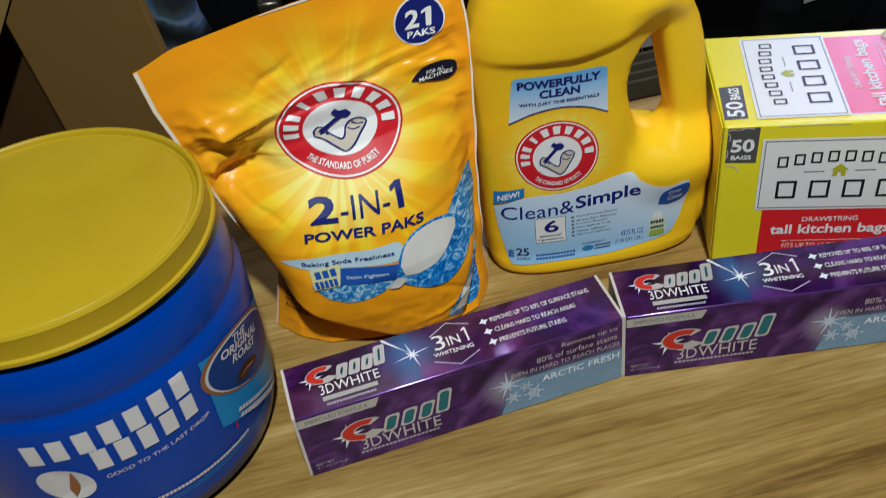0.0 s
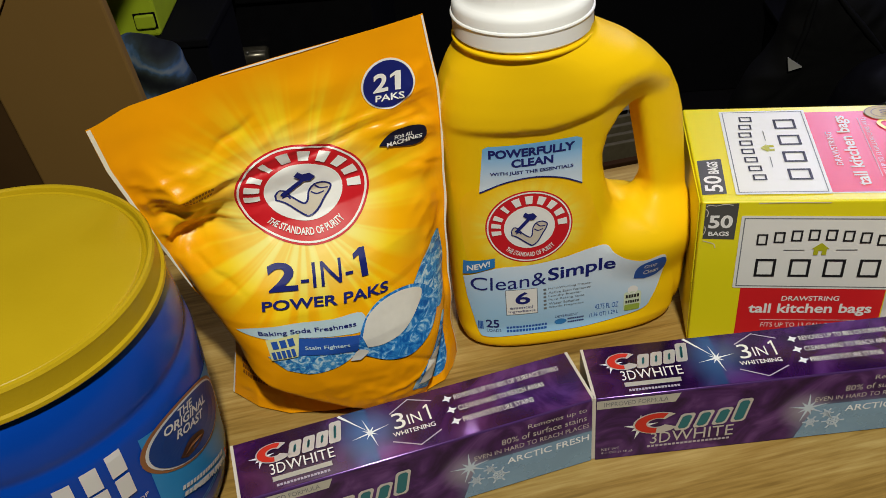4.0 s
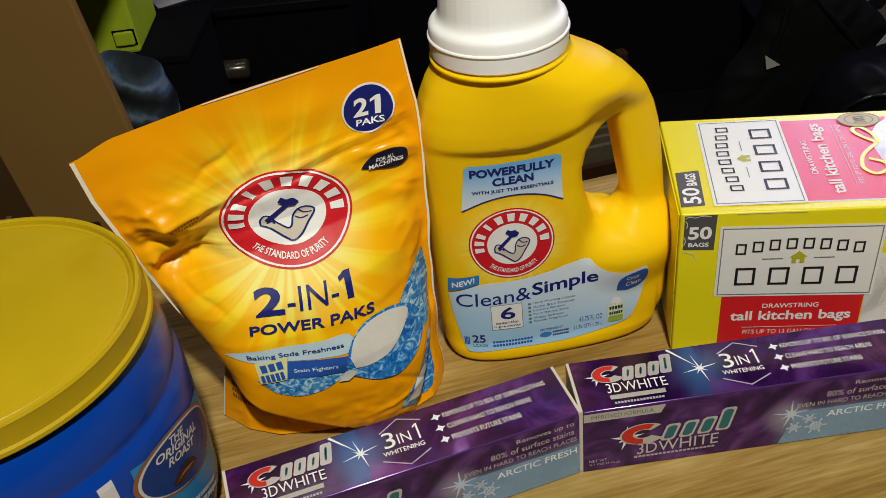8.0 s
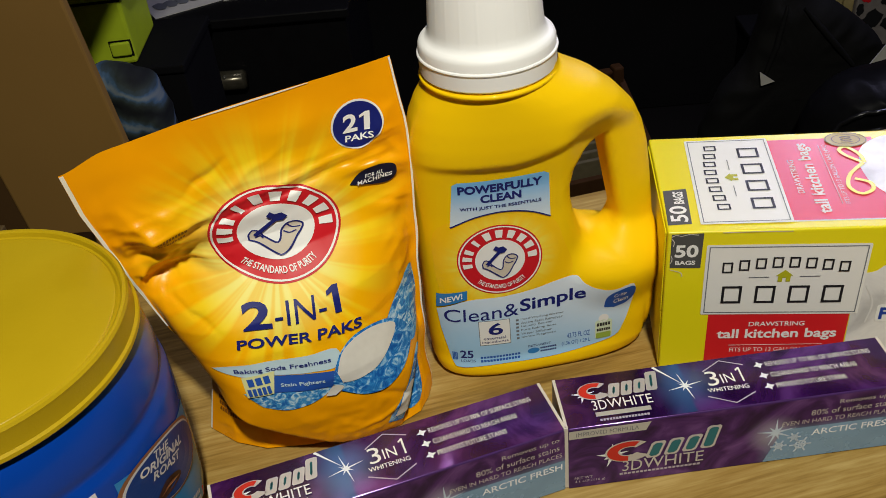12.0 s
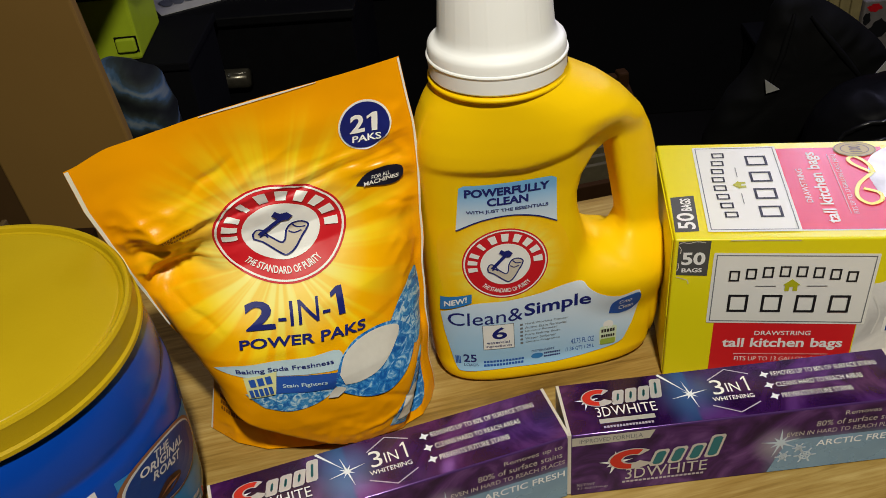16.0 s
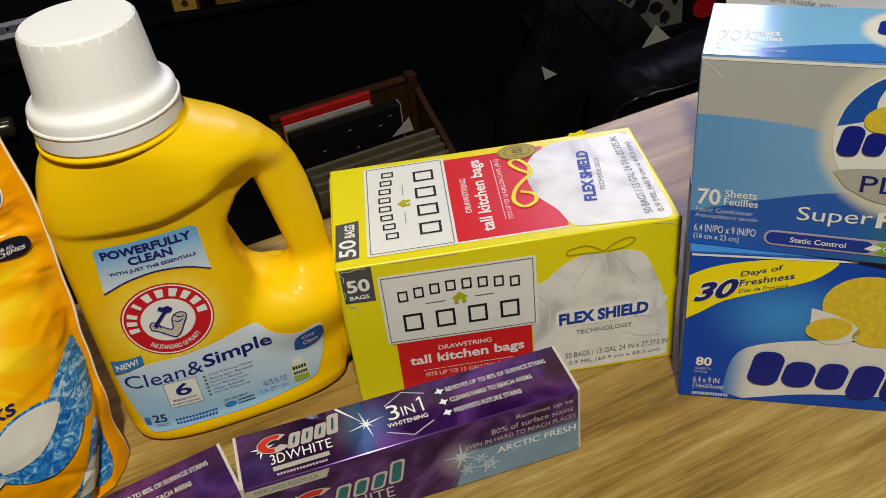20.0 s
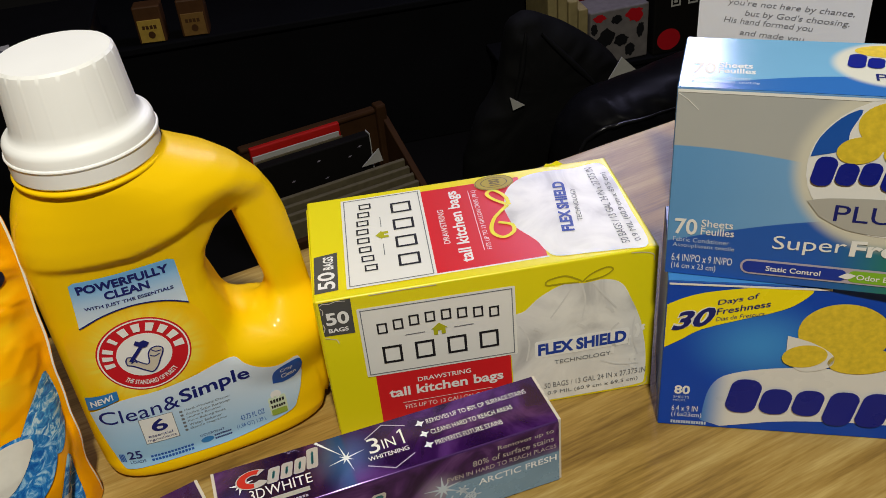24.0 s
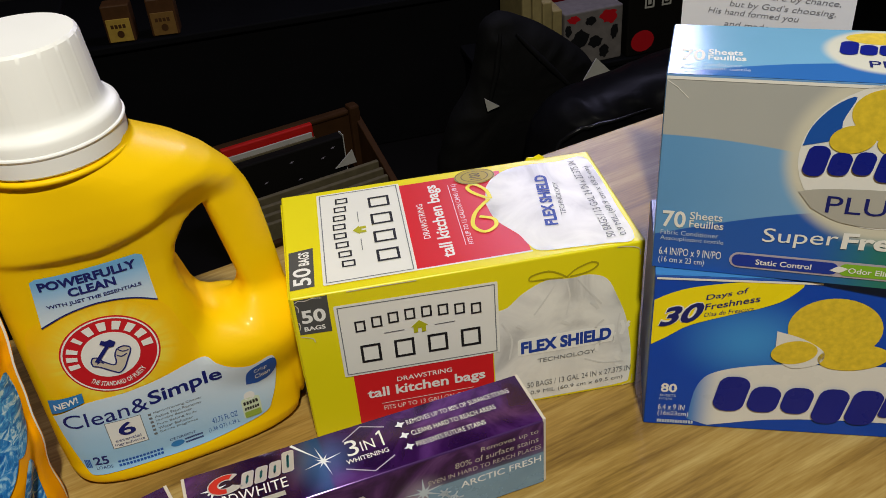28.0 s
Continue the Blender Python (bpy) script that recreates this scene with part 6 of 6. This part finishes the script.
pp.poly("pack_picture", smooth_line([(0.1230, 0.0170), (0.1300, 0.0280), (0.1390, 0.0360), (0.1440, 0.0280), (0.1380, 0.0140)], 4), POWDER, 2)
for k, (a, b) in enumerate((((0.0110, 0.0540), (0.0190, 0.0500)), ((0.0100, 0.0490), (0.0230, 0.0430)), ((0.0080, 0.0370), (0.0330, 0.0265)), ((0.0080, 0.0315), (0.0380, 0.0200)), ((0.0080, 0.0260), (0.0400, 0.0150)))):
    pp.bars(9 + 2 * k, a, b, (a[0] + 0.0008, a[1] + 0.0036), FLAP_BROWN, 1, name="small_print", label="small unreadable print")
pp.bars(10, (0.0250, 0.1672), (0.0420, 0.1690), (0.0255, 0.1690), FLAP_BROWN, 1, name="small_print", label="small unreadable print")
pp.bars(10, (0.0250, 0.1645), (0.0400, 0.1660), (0.0255, 0.1662), FLAP_BROWN, 1, name="small_print", label="small unreadable print")

# ---- printed card behind the cartons ----
CARD_YAW = -43
card = thing("verse_card", pose(0.40, 0.62, 0.0, 0, 0, CARD_YAW), "white card with grey italic verse standing on the table", "card")
part("card_sheet", box_bm(0.0370, 0, 0.0, 0.1445, 0.0008, 0.235), mat("card_white", (0.74, 0.75, 0.82), 0.55, var=0.04), card)
vp = Print(card, front_of(0), 0.0003)
VERSE = mat("verse_grey", (0.20, 0.20, 0.23), 0.5, bump=0)
for words, u0, u1, v in (("you're not here by chance,", 0.0560, 0.1360, 0.1990), ("but by God's choosing.", 0.0680, 0.1340, 0.1922), ("His hand formed you", 0.0545, 0.1125, 0.1862), ("and made you", 0.0660, 0.1080, 0.1782)):
    vp.line(words, u0, v, u1, v + 0.0052, VERSE, 1, shear=0.2)

# ---- clutter beyond the table ----
LIME_PLASTIC = mat("lime_plastic", (0.48, 0.62, 0.025), 0.45, var=0.12)


def cloth_stripes(nt, x, y, uv):
    """Wavy pale blue stripes on dark cloth."""
    way = math_node(nt, "ADD", math_node(nt, "MULTIPLY", y, 105.0), math_node(nt, "MULTIPLY", x, 66.0))
    way = math_node(nt, "ADD", way, math_node(nt, "MULTIPLY", noise_node(nt, uv, 17, 4), 7.0))
    wave = math_node(nt, "ADD", math_node(nt, "MULTIPLY", math_node(nt, "SINE", way), 0.5), 0.5)
    return ramp_node(nt, wave, [(0.0, (0.008, 0.010, 0.012)), (0.55, (0.028, 0.038, 0.036)), (0.80, (0.040, 0.065, 0.085)), (0.92, (0.06, 0.12, 0.21)), (1.0, (0.16, 0.20, 0.23))])


BLUE_CLOTH = art("striped_blue_cloth", cloth_stripes, rough=0.8)
DARK_WOOD = mat("dark_wood", (0.030, 0.014, 0.007), 0.5, var=0.25, scale=14, bump=0.1)
AMBER = mat("amber_card", (0.085, 0.036, 0.012), 0.5, var=0.3, scale=40)
AMBER_LABEL = mat("amber_label", (0.52, 0.34, 0.06), 0.5, var=0.3, scale=60)
AMBER_DIM = mat("amber_label_dull", (0.24, 0.13, 0.035), 0.5, var=0.3, scale=60)
PAPER = mat("loose_paper", (0.55, 0.54, 0.50), 0.6, var=0.15)
BINDER = mat("binder_black", (0.009, 0.008, 0.007), 0.7, spec=0.08)
OLD_PAPER = mat("old_paper_edges", (0.15, 0.125, 0.07), 0.7, var=0.35, scale=60)


def simple(name, boxes, label, category, m=None, group=""):
    """A thing of several bevelled boards: (part, box, material)."""
    t = thing(name, m or Matrix.Identity(4), label, category, group)
    for pname, b, material in boxes:
        part(pname, box_bm(*b, min(0.004, 0.2 * min(b[3] - b[0], b[4] - b[1], b[5] - b[2]))), material, t)
    return t


simple("leaning_board", [("board", (-0.197, 0.0, -0.858, 0.0, 0.018, 0.84), BROWN_BOARD)], "plain brown wooden board leaning beside the table", "board", pose(-0.479, 1.15, -0.036, 0, -5.3, 0))
simple("wardrobe", [("back_board", (-1.09, 1.24, FLOOR_Z, -0.56, 1.27, 0.80), mat("brown_wardrobe_wood", (0.085, 0.044, 0.014), 0.6, var=0.25, scale=10, bump=0.1))], "dark wooden side of a wardrobe", "wardrobe")
simple("low_chest", [("chest_body", (-0.96, 0.97, FLOOR_Z, -0.566, 1.140, -0.32), DARK_WOOD), ("chest_lid", (-0.97, 0.96, -0.32, -0.556, 1.148, -0.30), DARK_WOOD)], "low dark wooden chest beside the wardrobe", "chest")
SPINE_TAN = mat("tan_paper_spine", (0.30, 0.22, 0.08), 0.6, var=0.35, scale=50)
SPINE_DARK = mat("brown_paper_spine", (0.12, 0.08, 0.03), 0.6, var=0.35, scale=50)
for x0, wide, top, spine in ((-0.716, 0.020, -0.192, SPINE_TAN), (-0.694, 0.017, -0.198, SPINE_DARK), (-0.675, 0.019, -0.190, SPINE_TAN), (-0.654, 0.008, -0.196, SPINE_DARK), (-0.644, 0.016, -0.192, SPINE_TAN), (-0.626, 0.014, -0.200, SPINE_TAN), (-0.610, 0.007, -0.196, SPINE_DARK)):
    simple("magazine", [("cover", (x0, 0.985, -0.300, x0 + wide, 1.020, top), spine)], "worn tan magazine upright on the dark chest", "magazine", group="magazines")
simple("tan_board", [("board", (-0.30, 0.0, 0.0, 0.0, 0.004, 0.95), mat("tan_board", (0.40, 0.26, 0.085), 0.55, var=0.12, scale=5, bump=0.06, bscale=120))], "light tan wooden board leaning over the dark chest", "board", pose(-0.837, 1.1425, -0.300, 0, 36.1, 0))
simple("side_unit", [("unit_body", (-0.86, 1.63, FLOOR_Z, -0.52, 1.86, -0.275), BLACK_MATTE), ("unit_top", (-0.865, 1.622, -0.275, -0.515, 1.865, -0.258), BLACK_MATTE)], "black storage unit in the shade", "cabinet")
lime = thing("storage_bin", pose(-0.738, 1.64, -0.258, 0, 0, 4), "lime green plastic storage bin on a black unit", "bin")
part("bin_body", box_bm(0.012, 0.0, 0.0, 0.130, 0.18, 0.128, 0.006), LIME_PLASTIC, lime)
part("bin_lid", box_bm(0.0, -0.012, 0.128, 0.150, 0.19, 0.178, 0.006), LIME_PLASTIC, lime)
part("latch", box_bm(0.090, -0.010, 0.020, 0.126, 0.0, 0.046, 0.003), LIME_PLASTIC, lime)
part("latch_gap", box_bm(0.087, -0.003, 0.017, 0.129, -0.0005, 0.049, 0.001), BLACK_MATTE, lime, "dark gap round the latch")
part("lid_gap", box_bm(0.012, -0.003, 0.1215, 0.131, 0.0, 0.1275, 0.001), BLACK_MATTE, lime, "dark gap under the lid")


def pillow(outline, y, depth, seed, wrinkle):
    """A soft stuffed shape: rings shrink from an outline in x and z towards the front and the back."""
    line = smooth_line([*outline, outline[0]], 8)[:-1]
    cx, cz = np.mean([p[0] for p in line]), np.mean([p[1] for p in line])
    bm = bmesh.new()
    uvl = bm.loops.layers.uv.new("art")
    rings = []
    for k in range(-9, 10):
        a = k / 9.6 * math.pi / 2
        s, d = math.cos(a) ** 0.6, math.sin(a) * depth
        ring = []
        for x, z in line:
            p = Vector((cx + (x - cx) * s, y + d, cz + (z - cz) * s))
            n = noise.noise(p * 9 + Vector((seed, 0, 0))) + 0.6 * (1 - 3 * abs(noise.noise(p * 17 + Vector((0, seed, 0)))))
            p += Vector(((x - cx) * 0.25 * s, math.copysign(1, d) if d else 0, (z - cz) * 0.12 * s)) * n * wrinkle
            p.z = max(p.z, FLOOR_Z + 0.001)
            ring.append(bm.verts.new(p))
        rings.append(ring)
    n = len(line)
    for lo, hi in zip(rings, rings[1:]):
        for i in range(n):
            bm.faces.new((lo[i], lo[(i + 1) % n], hi[(i + 1) % n], hi[i]))
    bm.faces.new(rings[0][::-1])
    bm.faces.new(rings[-1])
    bmesh.ops.recalc_face_normals(bm, faces=bm.faces)
    for f in bm.faces:
        for l in f.loops:
            l[uvl].uv = (l.vert.co.x, l.vert.co.z)
    return bm


bag = pillow([(-0.72, -0.895), (-0.72, -0.32), (-0.67, -0.228), (-0.615, -0.206), (-0.572, -0.222), (-0.545, -0.262), (-0.535, -0.34), (-0.54, -0.60), (-0.56, -0.895)], 1.54, 0.06, 3.0, 0.022)
tagged(part("cloth_bag", bag, BLUE_CLOTH, smooth=True), "blue striped cloth bag standing on the floor", "bag")
media = simple("media_cabinet", [("cabinet_body", (-0.72, 1.93, FLOOR_Z, -0.24, 2.40, -0.31), BLACK_GLOSS), ("cabinet_top", (-0.73, 1.91, -0.31, -0.23, 2.41, -0.288), BLACK_GLOSS)], "glossy black media cabinet in the dark", "cabinet")
# metal tube stands in for a dim reflection on something round and glossy
bm = lathe([(0, -0.060), (0.017, -0.060), (0.022, -0.054), (0.022, 0.054), (0.017, 0.060), (0, 0.060)], 32)
bmesh.ops.rotate(bm, verts=bm.verts, cent=(0, 0, 0), matrix=Matrix.Rotation(radians(90), 3, "Y"))
bmesh.ops.translate(bm, verts=bm.verts, vec=(-0.540, 1.912, -0.432))
part("reflection_tube", bm, mat("dim_reflection_metal", (0.11, 0.10, 0.075), 0.22, metal=0.6, var=0.5, scale=60), media, "metal tube standing in for a dim reflection", smooth=True)
# chrome beads added only to give the reflection its bright glints
for x0 in (-0.570, -0.524):
    bm = bmesh.new()
    bmesh.ops.create_uvsphere(bm, u_segments=12, v_segments=8, radius=0.005)
    bmesh.ops.translate(bm, verts=bm.verts, vec=(x0, 1.896, -0.416))
    part("glint_bead", bm, mat("glint_chrome", (0.80, 0.78, 0.70), 0.12, metal=0.9, bump=0), media, "chrome bead added to make a glint", smooth=True)
for k, (x0, y0, x1, y1, r) in enumerate(((-0.70, 1.975, -0.54, 2.105, 31), (-0.53, 2.03, -0.39, 2.13, 12))):
    c = thing("loose_paper", pose((x0 + x1) / 2, (y0 + y1) / 2, -0.288, 0, 0, r), "loose printed papers on the black cabinet", "paper", "loose papers")
    part("sheet", box_bm(-(x1 - x0) / 2, -(y1 - y0) / 2, 0.0005, (x1 - x0) / 2, (y1 - y0) / 2, 0.002), PAPER, c)
    pr = Print(c, top_of(0.002), 0.0015)
    for q in range(5):
        u = -(x1 - x0) * 0.38 + q * (x1 - x0) * 0.16
        pr.poly("picture", smooth_line([(u, -0.02), (u + 0.016, -0.026), (u + 0.026, 0.0), (u + 0.012, 0.02), (u - 0.004, 0.012)], 3), GREY_INK, 1)
simple("back_shelf", [("shelf_body", (-0.40, 2.48, FLOOR_Z, 1.60, 2.90, -0.48), BLACK_MATTE), ("shelf_top", (-0.42, 2.46, -0.48, 1.62, 2.92, -0.46), BLACK_MATTE)], "long black shelf at the back of the room", "shelf")
for x0, label_card in ((-0.170, AMBER_LABEL), (-0.058, AMBER_DIM)):
    c = simple("amber_carton", [("carton_body", (0, 0, 0, 0.072, 0.05, 0.100), AMBER), ("label", (0.006, -0.003, 0.004, 0.066, 0.0, 0.064), label_card)], "small brown carton with a yellow label on the shelf", "carton", pose(x0, 2.48, -0.46, 0, 0, -6), "brown cartons")
    ap = Print(c, front_of(-0.003), 0.001)
    ap.bars(4, (0.016, 0.040), (0.056, 0.040), (0.016, 0.050), AMBER, 1, name="small_print", label="small unreadable print")
    ap.disc("mark", 0.037, 0.024, 0.009, 0.010, AMBER, 1, seg=14)
simple("cable_plug", [("plug", (0.10, 2.74, -0.46, 0.175, 2.76, -0.452), PAPER)], "short white strip on the shelf", "strip")

def scrap(pts, label):
    """A stiff folded corner of paper."""
    bm = bmesh.new()
    lo = [bm.verts.new(p) for p in pts]
    hi = [bm.verts.new(Vector(p) + Vector((0, 0.003, 0))) for p in pts]
    bm.faces.new(lo)
    bm.faces.new(hi[::-1])
    for i in range(len(pts)):
        j = (i + 1) % len(pts)
        bm.faces.new((lo[i], hi[i], hi[j], lo[j]))
    bmesh.ops.recalc_face_normals(bm, faces=bm.faces)
    return tagged(part("paper_corner", bm, PAPER), label, "paper", "paper corners")


CR = pose(0.09, 1.94, FLOOR_Z, 0, 0, 14)
CRATE_WOOD = mat("brown_crate_wood", (0.058, 0.026, 0.010), 0.7, spec=0.08, var=0.4, scale=18, bump=0.1)
crate = thing("record_crate", CR, "open dark wooden crate full of folders on the floor", "crate")
for b in ((0.0, 0.0, 0.0, 0.42, 0.018, 0.075), (0.0, 0.262, 0.0, 0.42, 0.28, 0.216)):
    part("long_board", box_bm(*b, 0.003), CRATE_WOOD, crate)
for x0 in (0.0, 0.402):
    bm = box_bm(x0, 0.018, 0.0, x0 + 0.018, 0.262, 0.20, 0.003)
    for vert in bm.verts:
        if vert.co.z > 0.1:
            vert.co.z -= 0.125 * (0.262 - vert.co.y) / 0.244
    part("end_board", bm, CRATE_WOOD, crate)
part("crate_floor", box_bm(0.018, 0.018, 0.0, 0.402, 0.262, 0.014), CRATE_WOOD, crate)
x0 = 0.385
part("corner_post", box_bm(x0, 0.250, 0.0, x0 + 0.030, 0.285, 0.238, 0.006), CRATE_WOOD, crate)
part("top_rail", box_bm(0.0, 0.254, 0.216, 0.385, 0.282, 0.231, 0.006), CRATE_WOOD, crate)
simple("red_folder", [("cover", (0.02, 0.226, 0.016, 0.268, 0.242, 0.238), mat("folder_red", (0.58, 0.014, 0.010), 0.5, var=0.15))], "red folder upright in the crate", "folder", CR)
for k in range(2):
    simple("paper_sheaf", [("page", (0.02, 0.200 + 0.010 * k, 0.016, 0.262 - 0.004 * k, 0.2040 + 0.010 * k, 0.2130 + 0.010 * k), PAPER if k else OLD_PAPER)], "white papers upright in the crate", "paper", CR, "papers in the crate")
binder = simple("black_binder", [("cover", (0.02, 0.160, 0.016, 0.322, 0.192, 0.214), BINDER)], "black star-dotted binder upright in the crate", "binder", CR)
sp = Print(binder, front_of(0.160), 0.001)
for u, v in ((0.10, 0.150), (0.175, 0.185), (0.19, 0.130), (0.26, 0.170), (0.235, 0.110), (0.29, 0.190)):
    star(sp, u, v, 0.007, LILAC_INK, 1, 4, 0.25)
part("worn_edge", box_bm(0.3225, 0.162, 0.10, 0.3245, 0.190, 0.215), PAPER, binder, "white worn edge")
scrap([(0, 0, 0), (0.060, 0, 0), (0.052, 0, 0.040)], "white note corner tucked into the crate").matrix_world = CR @ pose(0.285, 0.145, 0.135)
for y0, top in ((0.030, 0.112), (0.056, 0.121), (0.082, 0.130), (0.108, 0.140)):
    simple("old_folder", [("cover", (0.03, y0, 0.016, 0.392, y0 + 0.012, top), OLD_PAPER), ("spine", (0.03, y0 + 0.014, 0.016, 0.375, y0 + 0.020, top - 0.006), BINDER)], "worn brown folder upright in the crate", "folder", CR, "old folders")

# ---- black bags ----
BAG_MATTE = mat("black_cloth", (0.006, 0.006, 0.006), 0.8, var=0.3, bump=0.3, bscale=30, bdist=0.004, spec=0.15)
BAG_GLOSS = mat("black_bin_bag", (0.006, 0.006, 0.007), 0.38, var=0.3, bump=0.3, bscale=14, bdist=0.008, spec=0.06)
BLACK_SEAM = mat("black_vinyl_seam", (0.010, 0.010, 0.011), 0.22, var=0.2, bump=0, spec=0.5)
tall_bag = pillow([(0.59, -0.895), (0.595, -0.776), (0.632, -0.668), (0.690, -0.58), (0.712, -0.50), (0.728, -0.428), (0.755, -0.402), (0.792, -0.400), (0.875, -0.440), (0.955, -0.500), (1.010, -0.556), (1.05, -0.65), (1.07, -0.895)], 2.10, 0.06, 5.0, 0.010)
slumped = thing("black_bag", Matrix.Identity(4), "limp black cloth bag slumped on the floor", "bag", "black bags")
bin_bag = pillow([(0.745, -0.895), (0.752, -0.72), (0.765, -0.620), (0.800, -0.560), (0.845, -0.530), (0.900, -0.520), (0.977, -0.503), (1.088, -0.484), (1.22, -0.462), (1.32, -0.50), (1.36, -0.60), (1.36, -0.895)], 1.86, 0.10, 8.0, 0.012)
bag_thing = thing("bin_bag", Matrix.Identity(4), "glossy black bag with a rolled seam behind the table", "bag", "black bags")


def seam_on(bm_bag, way, radius):
    """A rolled seam that lies on the front of a soft bag, along points in x and z."""
    front = np.array([v.co for v in bm_bag.verts])
    line = []
    for x, z in smooth_line(way, 5):
        near_by = front[np.hypot(front[:, 0] - x, front[:, 2] - z) < 0.028]
        line.append(Vector((x, near_by[:, 1].min() if len(near_by) else line[-1].y, z)))
    bm, rings = bmesh.new(), []
    for k, q in enumerate(line):
        t = (line[min(k + 1, len(line) - 1)] - line[max(k - 1, 0)]).normalized()
        n = t.cross(Vector((0, 1, 0))).normalized()
        r = radius * (0.35 + 0.65 * math.sin(math.pi * (k + 0.5) / len(line)))
        rings.append([bm.verts.new(q + r * (math.cos(a) * n + math.sin(a) * Vector((0, 1, 0)))) for a in (0.0, 1.05, 2.09, 3.14, 4.19, 5.24)])
    for lo, hi in zip(rings, rings[1:]):
        for k in range(6):
            bm.faces.new((lo[k], lo[(k + 1) % 6], hi[(k + 1) % 6], hi[k]))
    return bm


for way in ([(0.775, -0.70), (0.790, -0.640), (0.820, -0.590), (0.870, -0.565), (0.940, -0.555), (1.02, -0.545)], [(0.815, -0.68), (0.842, -0.628), (0.885, -0.605), (0.94, -0.60)]):
    part("rolled_seam", seam_on(bin_bag, way, 0.006), BLACK_SEAM, bag_thing, "shiny rolled seam", smooth=True)
part("bag_body", bin_bag, BAG_GLOSS, bag_thing, smooth=True)
for way in ([(0.76, -0.43), (0.745, -0.52), (0.72, -0.62)], [(0.80, -0.44), (0.87, -0.52), (0.94, -0.60)]):
    part("fold", seam_on(tall_bag, way, 0.008), BAG_MATTE, slumped, "soft fold in the cloth", smooth=True)
part("bag_body", tall_bag, BAG_MATTE, slumped, smooth=True)
scrap([(0.706, 2.025, -0.580), (0.713, 2.025, -0.617), (0.744, 2.025, -0.608)], "white paper corner sticking out of a black bag")
scrap([(1.002, 2.03, -0.529), (0.964, 2.03, -0.590), (1.045, 2.03, -0.575)], "white paper corner sticking up between black bags")

# ---- shelf with boxed games ----
simple("game_shelf", [("shelf_body", (0.78, 2.20, FLOOR_Z, 1.70, 2.46, -0.64), BLACK_MATTE), ("shelf_top", (0.77, 2.19, -0.64, 1.71, 2.47, -0.625), BLACK_MATTE)], "low black shelf holding boxed games", "shelf")
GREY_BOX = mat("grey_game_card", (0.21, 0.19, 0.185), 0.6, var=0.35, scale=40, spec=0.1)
PALE_BOX = mat("pale_yellow_card", (0.36, 0.29, 0.13), 0.6, var=0.3, scale=40, spec=0.1)
for k in range(4):
    simple("yellow_box", [("carton_body", (0.872 + 0.028 * k, 2.21, -0.625, 0.898 + 0.028 * k, 2.40, -0.385 - 0.026 * k), PALE_BOX)], "pale yellow box standing on a black shelf", "box", group="yellow boxes")
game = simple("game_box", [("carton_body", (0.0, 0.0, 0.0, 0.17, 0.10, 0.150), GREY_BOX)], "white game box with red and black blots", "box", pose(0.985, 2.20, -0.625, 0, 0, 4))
gp = Print(game, front_of(0), 0.0015)
for cx, cz, rx, rz, mt in ((0.045, 0.075, 0.022, 0.026, BLACK_INK), (0.090, 0.060, 0.020, 0.018, BLACK_INK), (0.075, 0.120, 0.016, 0.012, BLACK_INK), (0.130, 0.125, 0.026, 0.020, RED_INK), (0.025, 0.132, 0.018, 0.010, RED_INK), (0.115, 0.030, 0.014, 0.018, BLACK_INK), (0.030, 0.030, 0.018, 0.012, RED_INK), (0.145, 0.080, 0.012, 0.020, BLACK_INK), (0.010, 0.105, 0.010, 0.016, BLACK_INK)):
    gp.poly("blot", [(cx + rx * (1 + 0.5 * noise.noise((3 * cx * 40, k * 0.55, 0))) * math.cos(k * 0.2856), cz + rz * (1 + 0.5 * noise.noise((k * 0.55, cz * 90, 3))) * math.sin(k * 0.2856)) for k in range(22)], mt, 1)
simple("red_folder_box", [("carton_body", (0.0, 0.0, 0.0, 0.16, 0.045, 0.235), mat("glossy_dark_red", (0.16, 0.008, 0.012), 0.22, var=0.3, scale=30))], "glossy dark red box standing behind a game box", "box", pose(0.990, 2.325, -0.625, 0, 0, 4))
rb = simple("red_game_box", [("carton_body", (0, 0, 0, 0.16, 0.10, 0.33), BINDER)], "black game box with a red disc and white marks", "box", pose(1.165, 2.20, -0.625, 0, 0, 2))
rp = Print(rb, front_of(0), 0.0015)
rp.disc("red_disc", 0.045, 0.040, 0.034, 0.030, RED_INK, 1, "red disc", seg=28)
rp.disc("red_disc", 0.020, 0.215, 0.040, 0.050, RED_INK, 1, seg=28)
for u, v in ((0.060, 0.150), (0.110, 0.150), (0.060, 0.210), (0.110, 0.215), (0.120, 0.280)):
    rp.frame_line("white_mark", u - 0.014, v - 0.020, u + 0.014, v + 0.020, 0.005, PAPER, 1)
    rp.rect("white_mark", u - 0.005, v - 0.010, u + 0.005, v + 0.010, PAPER, 1)
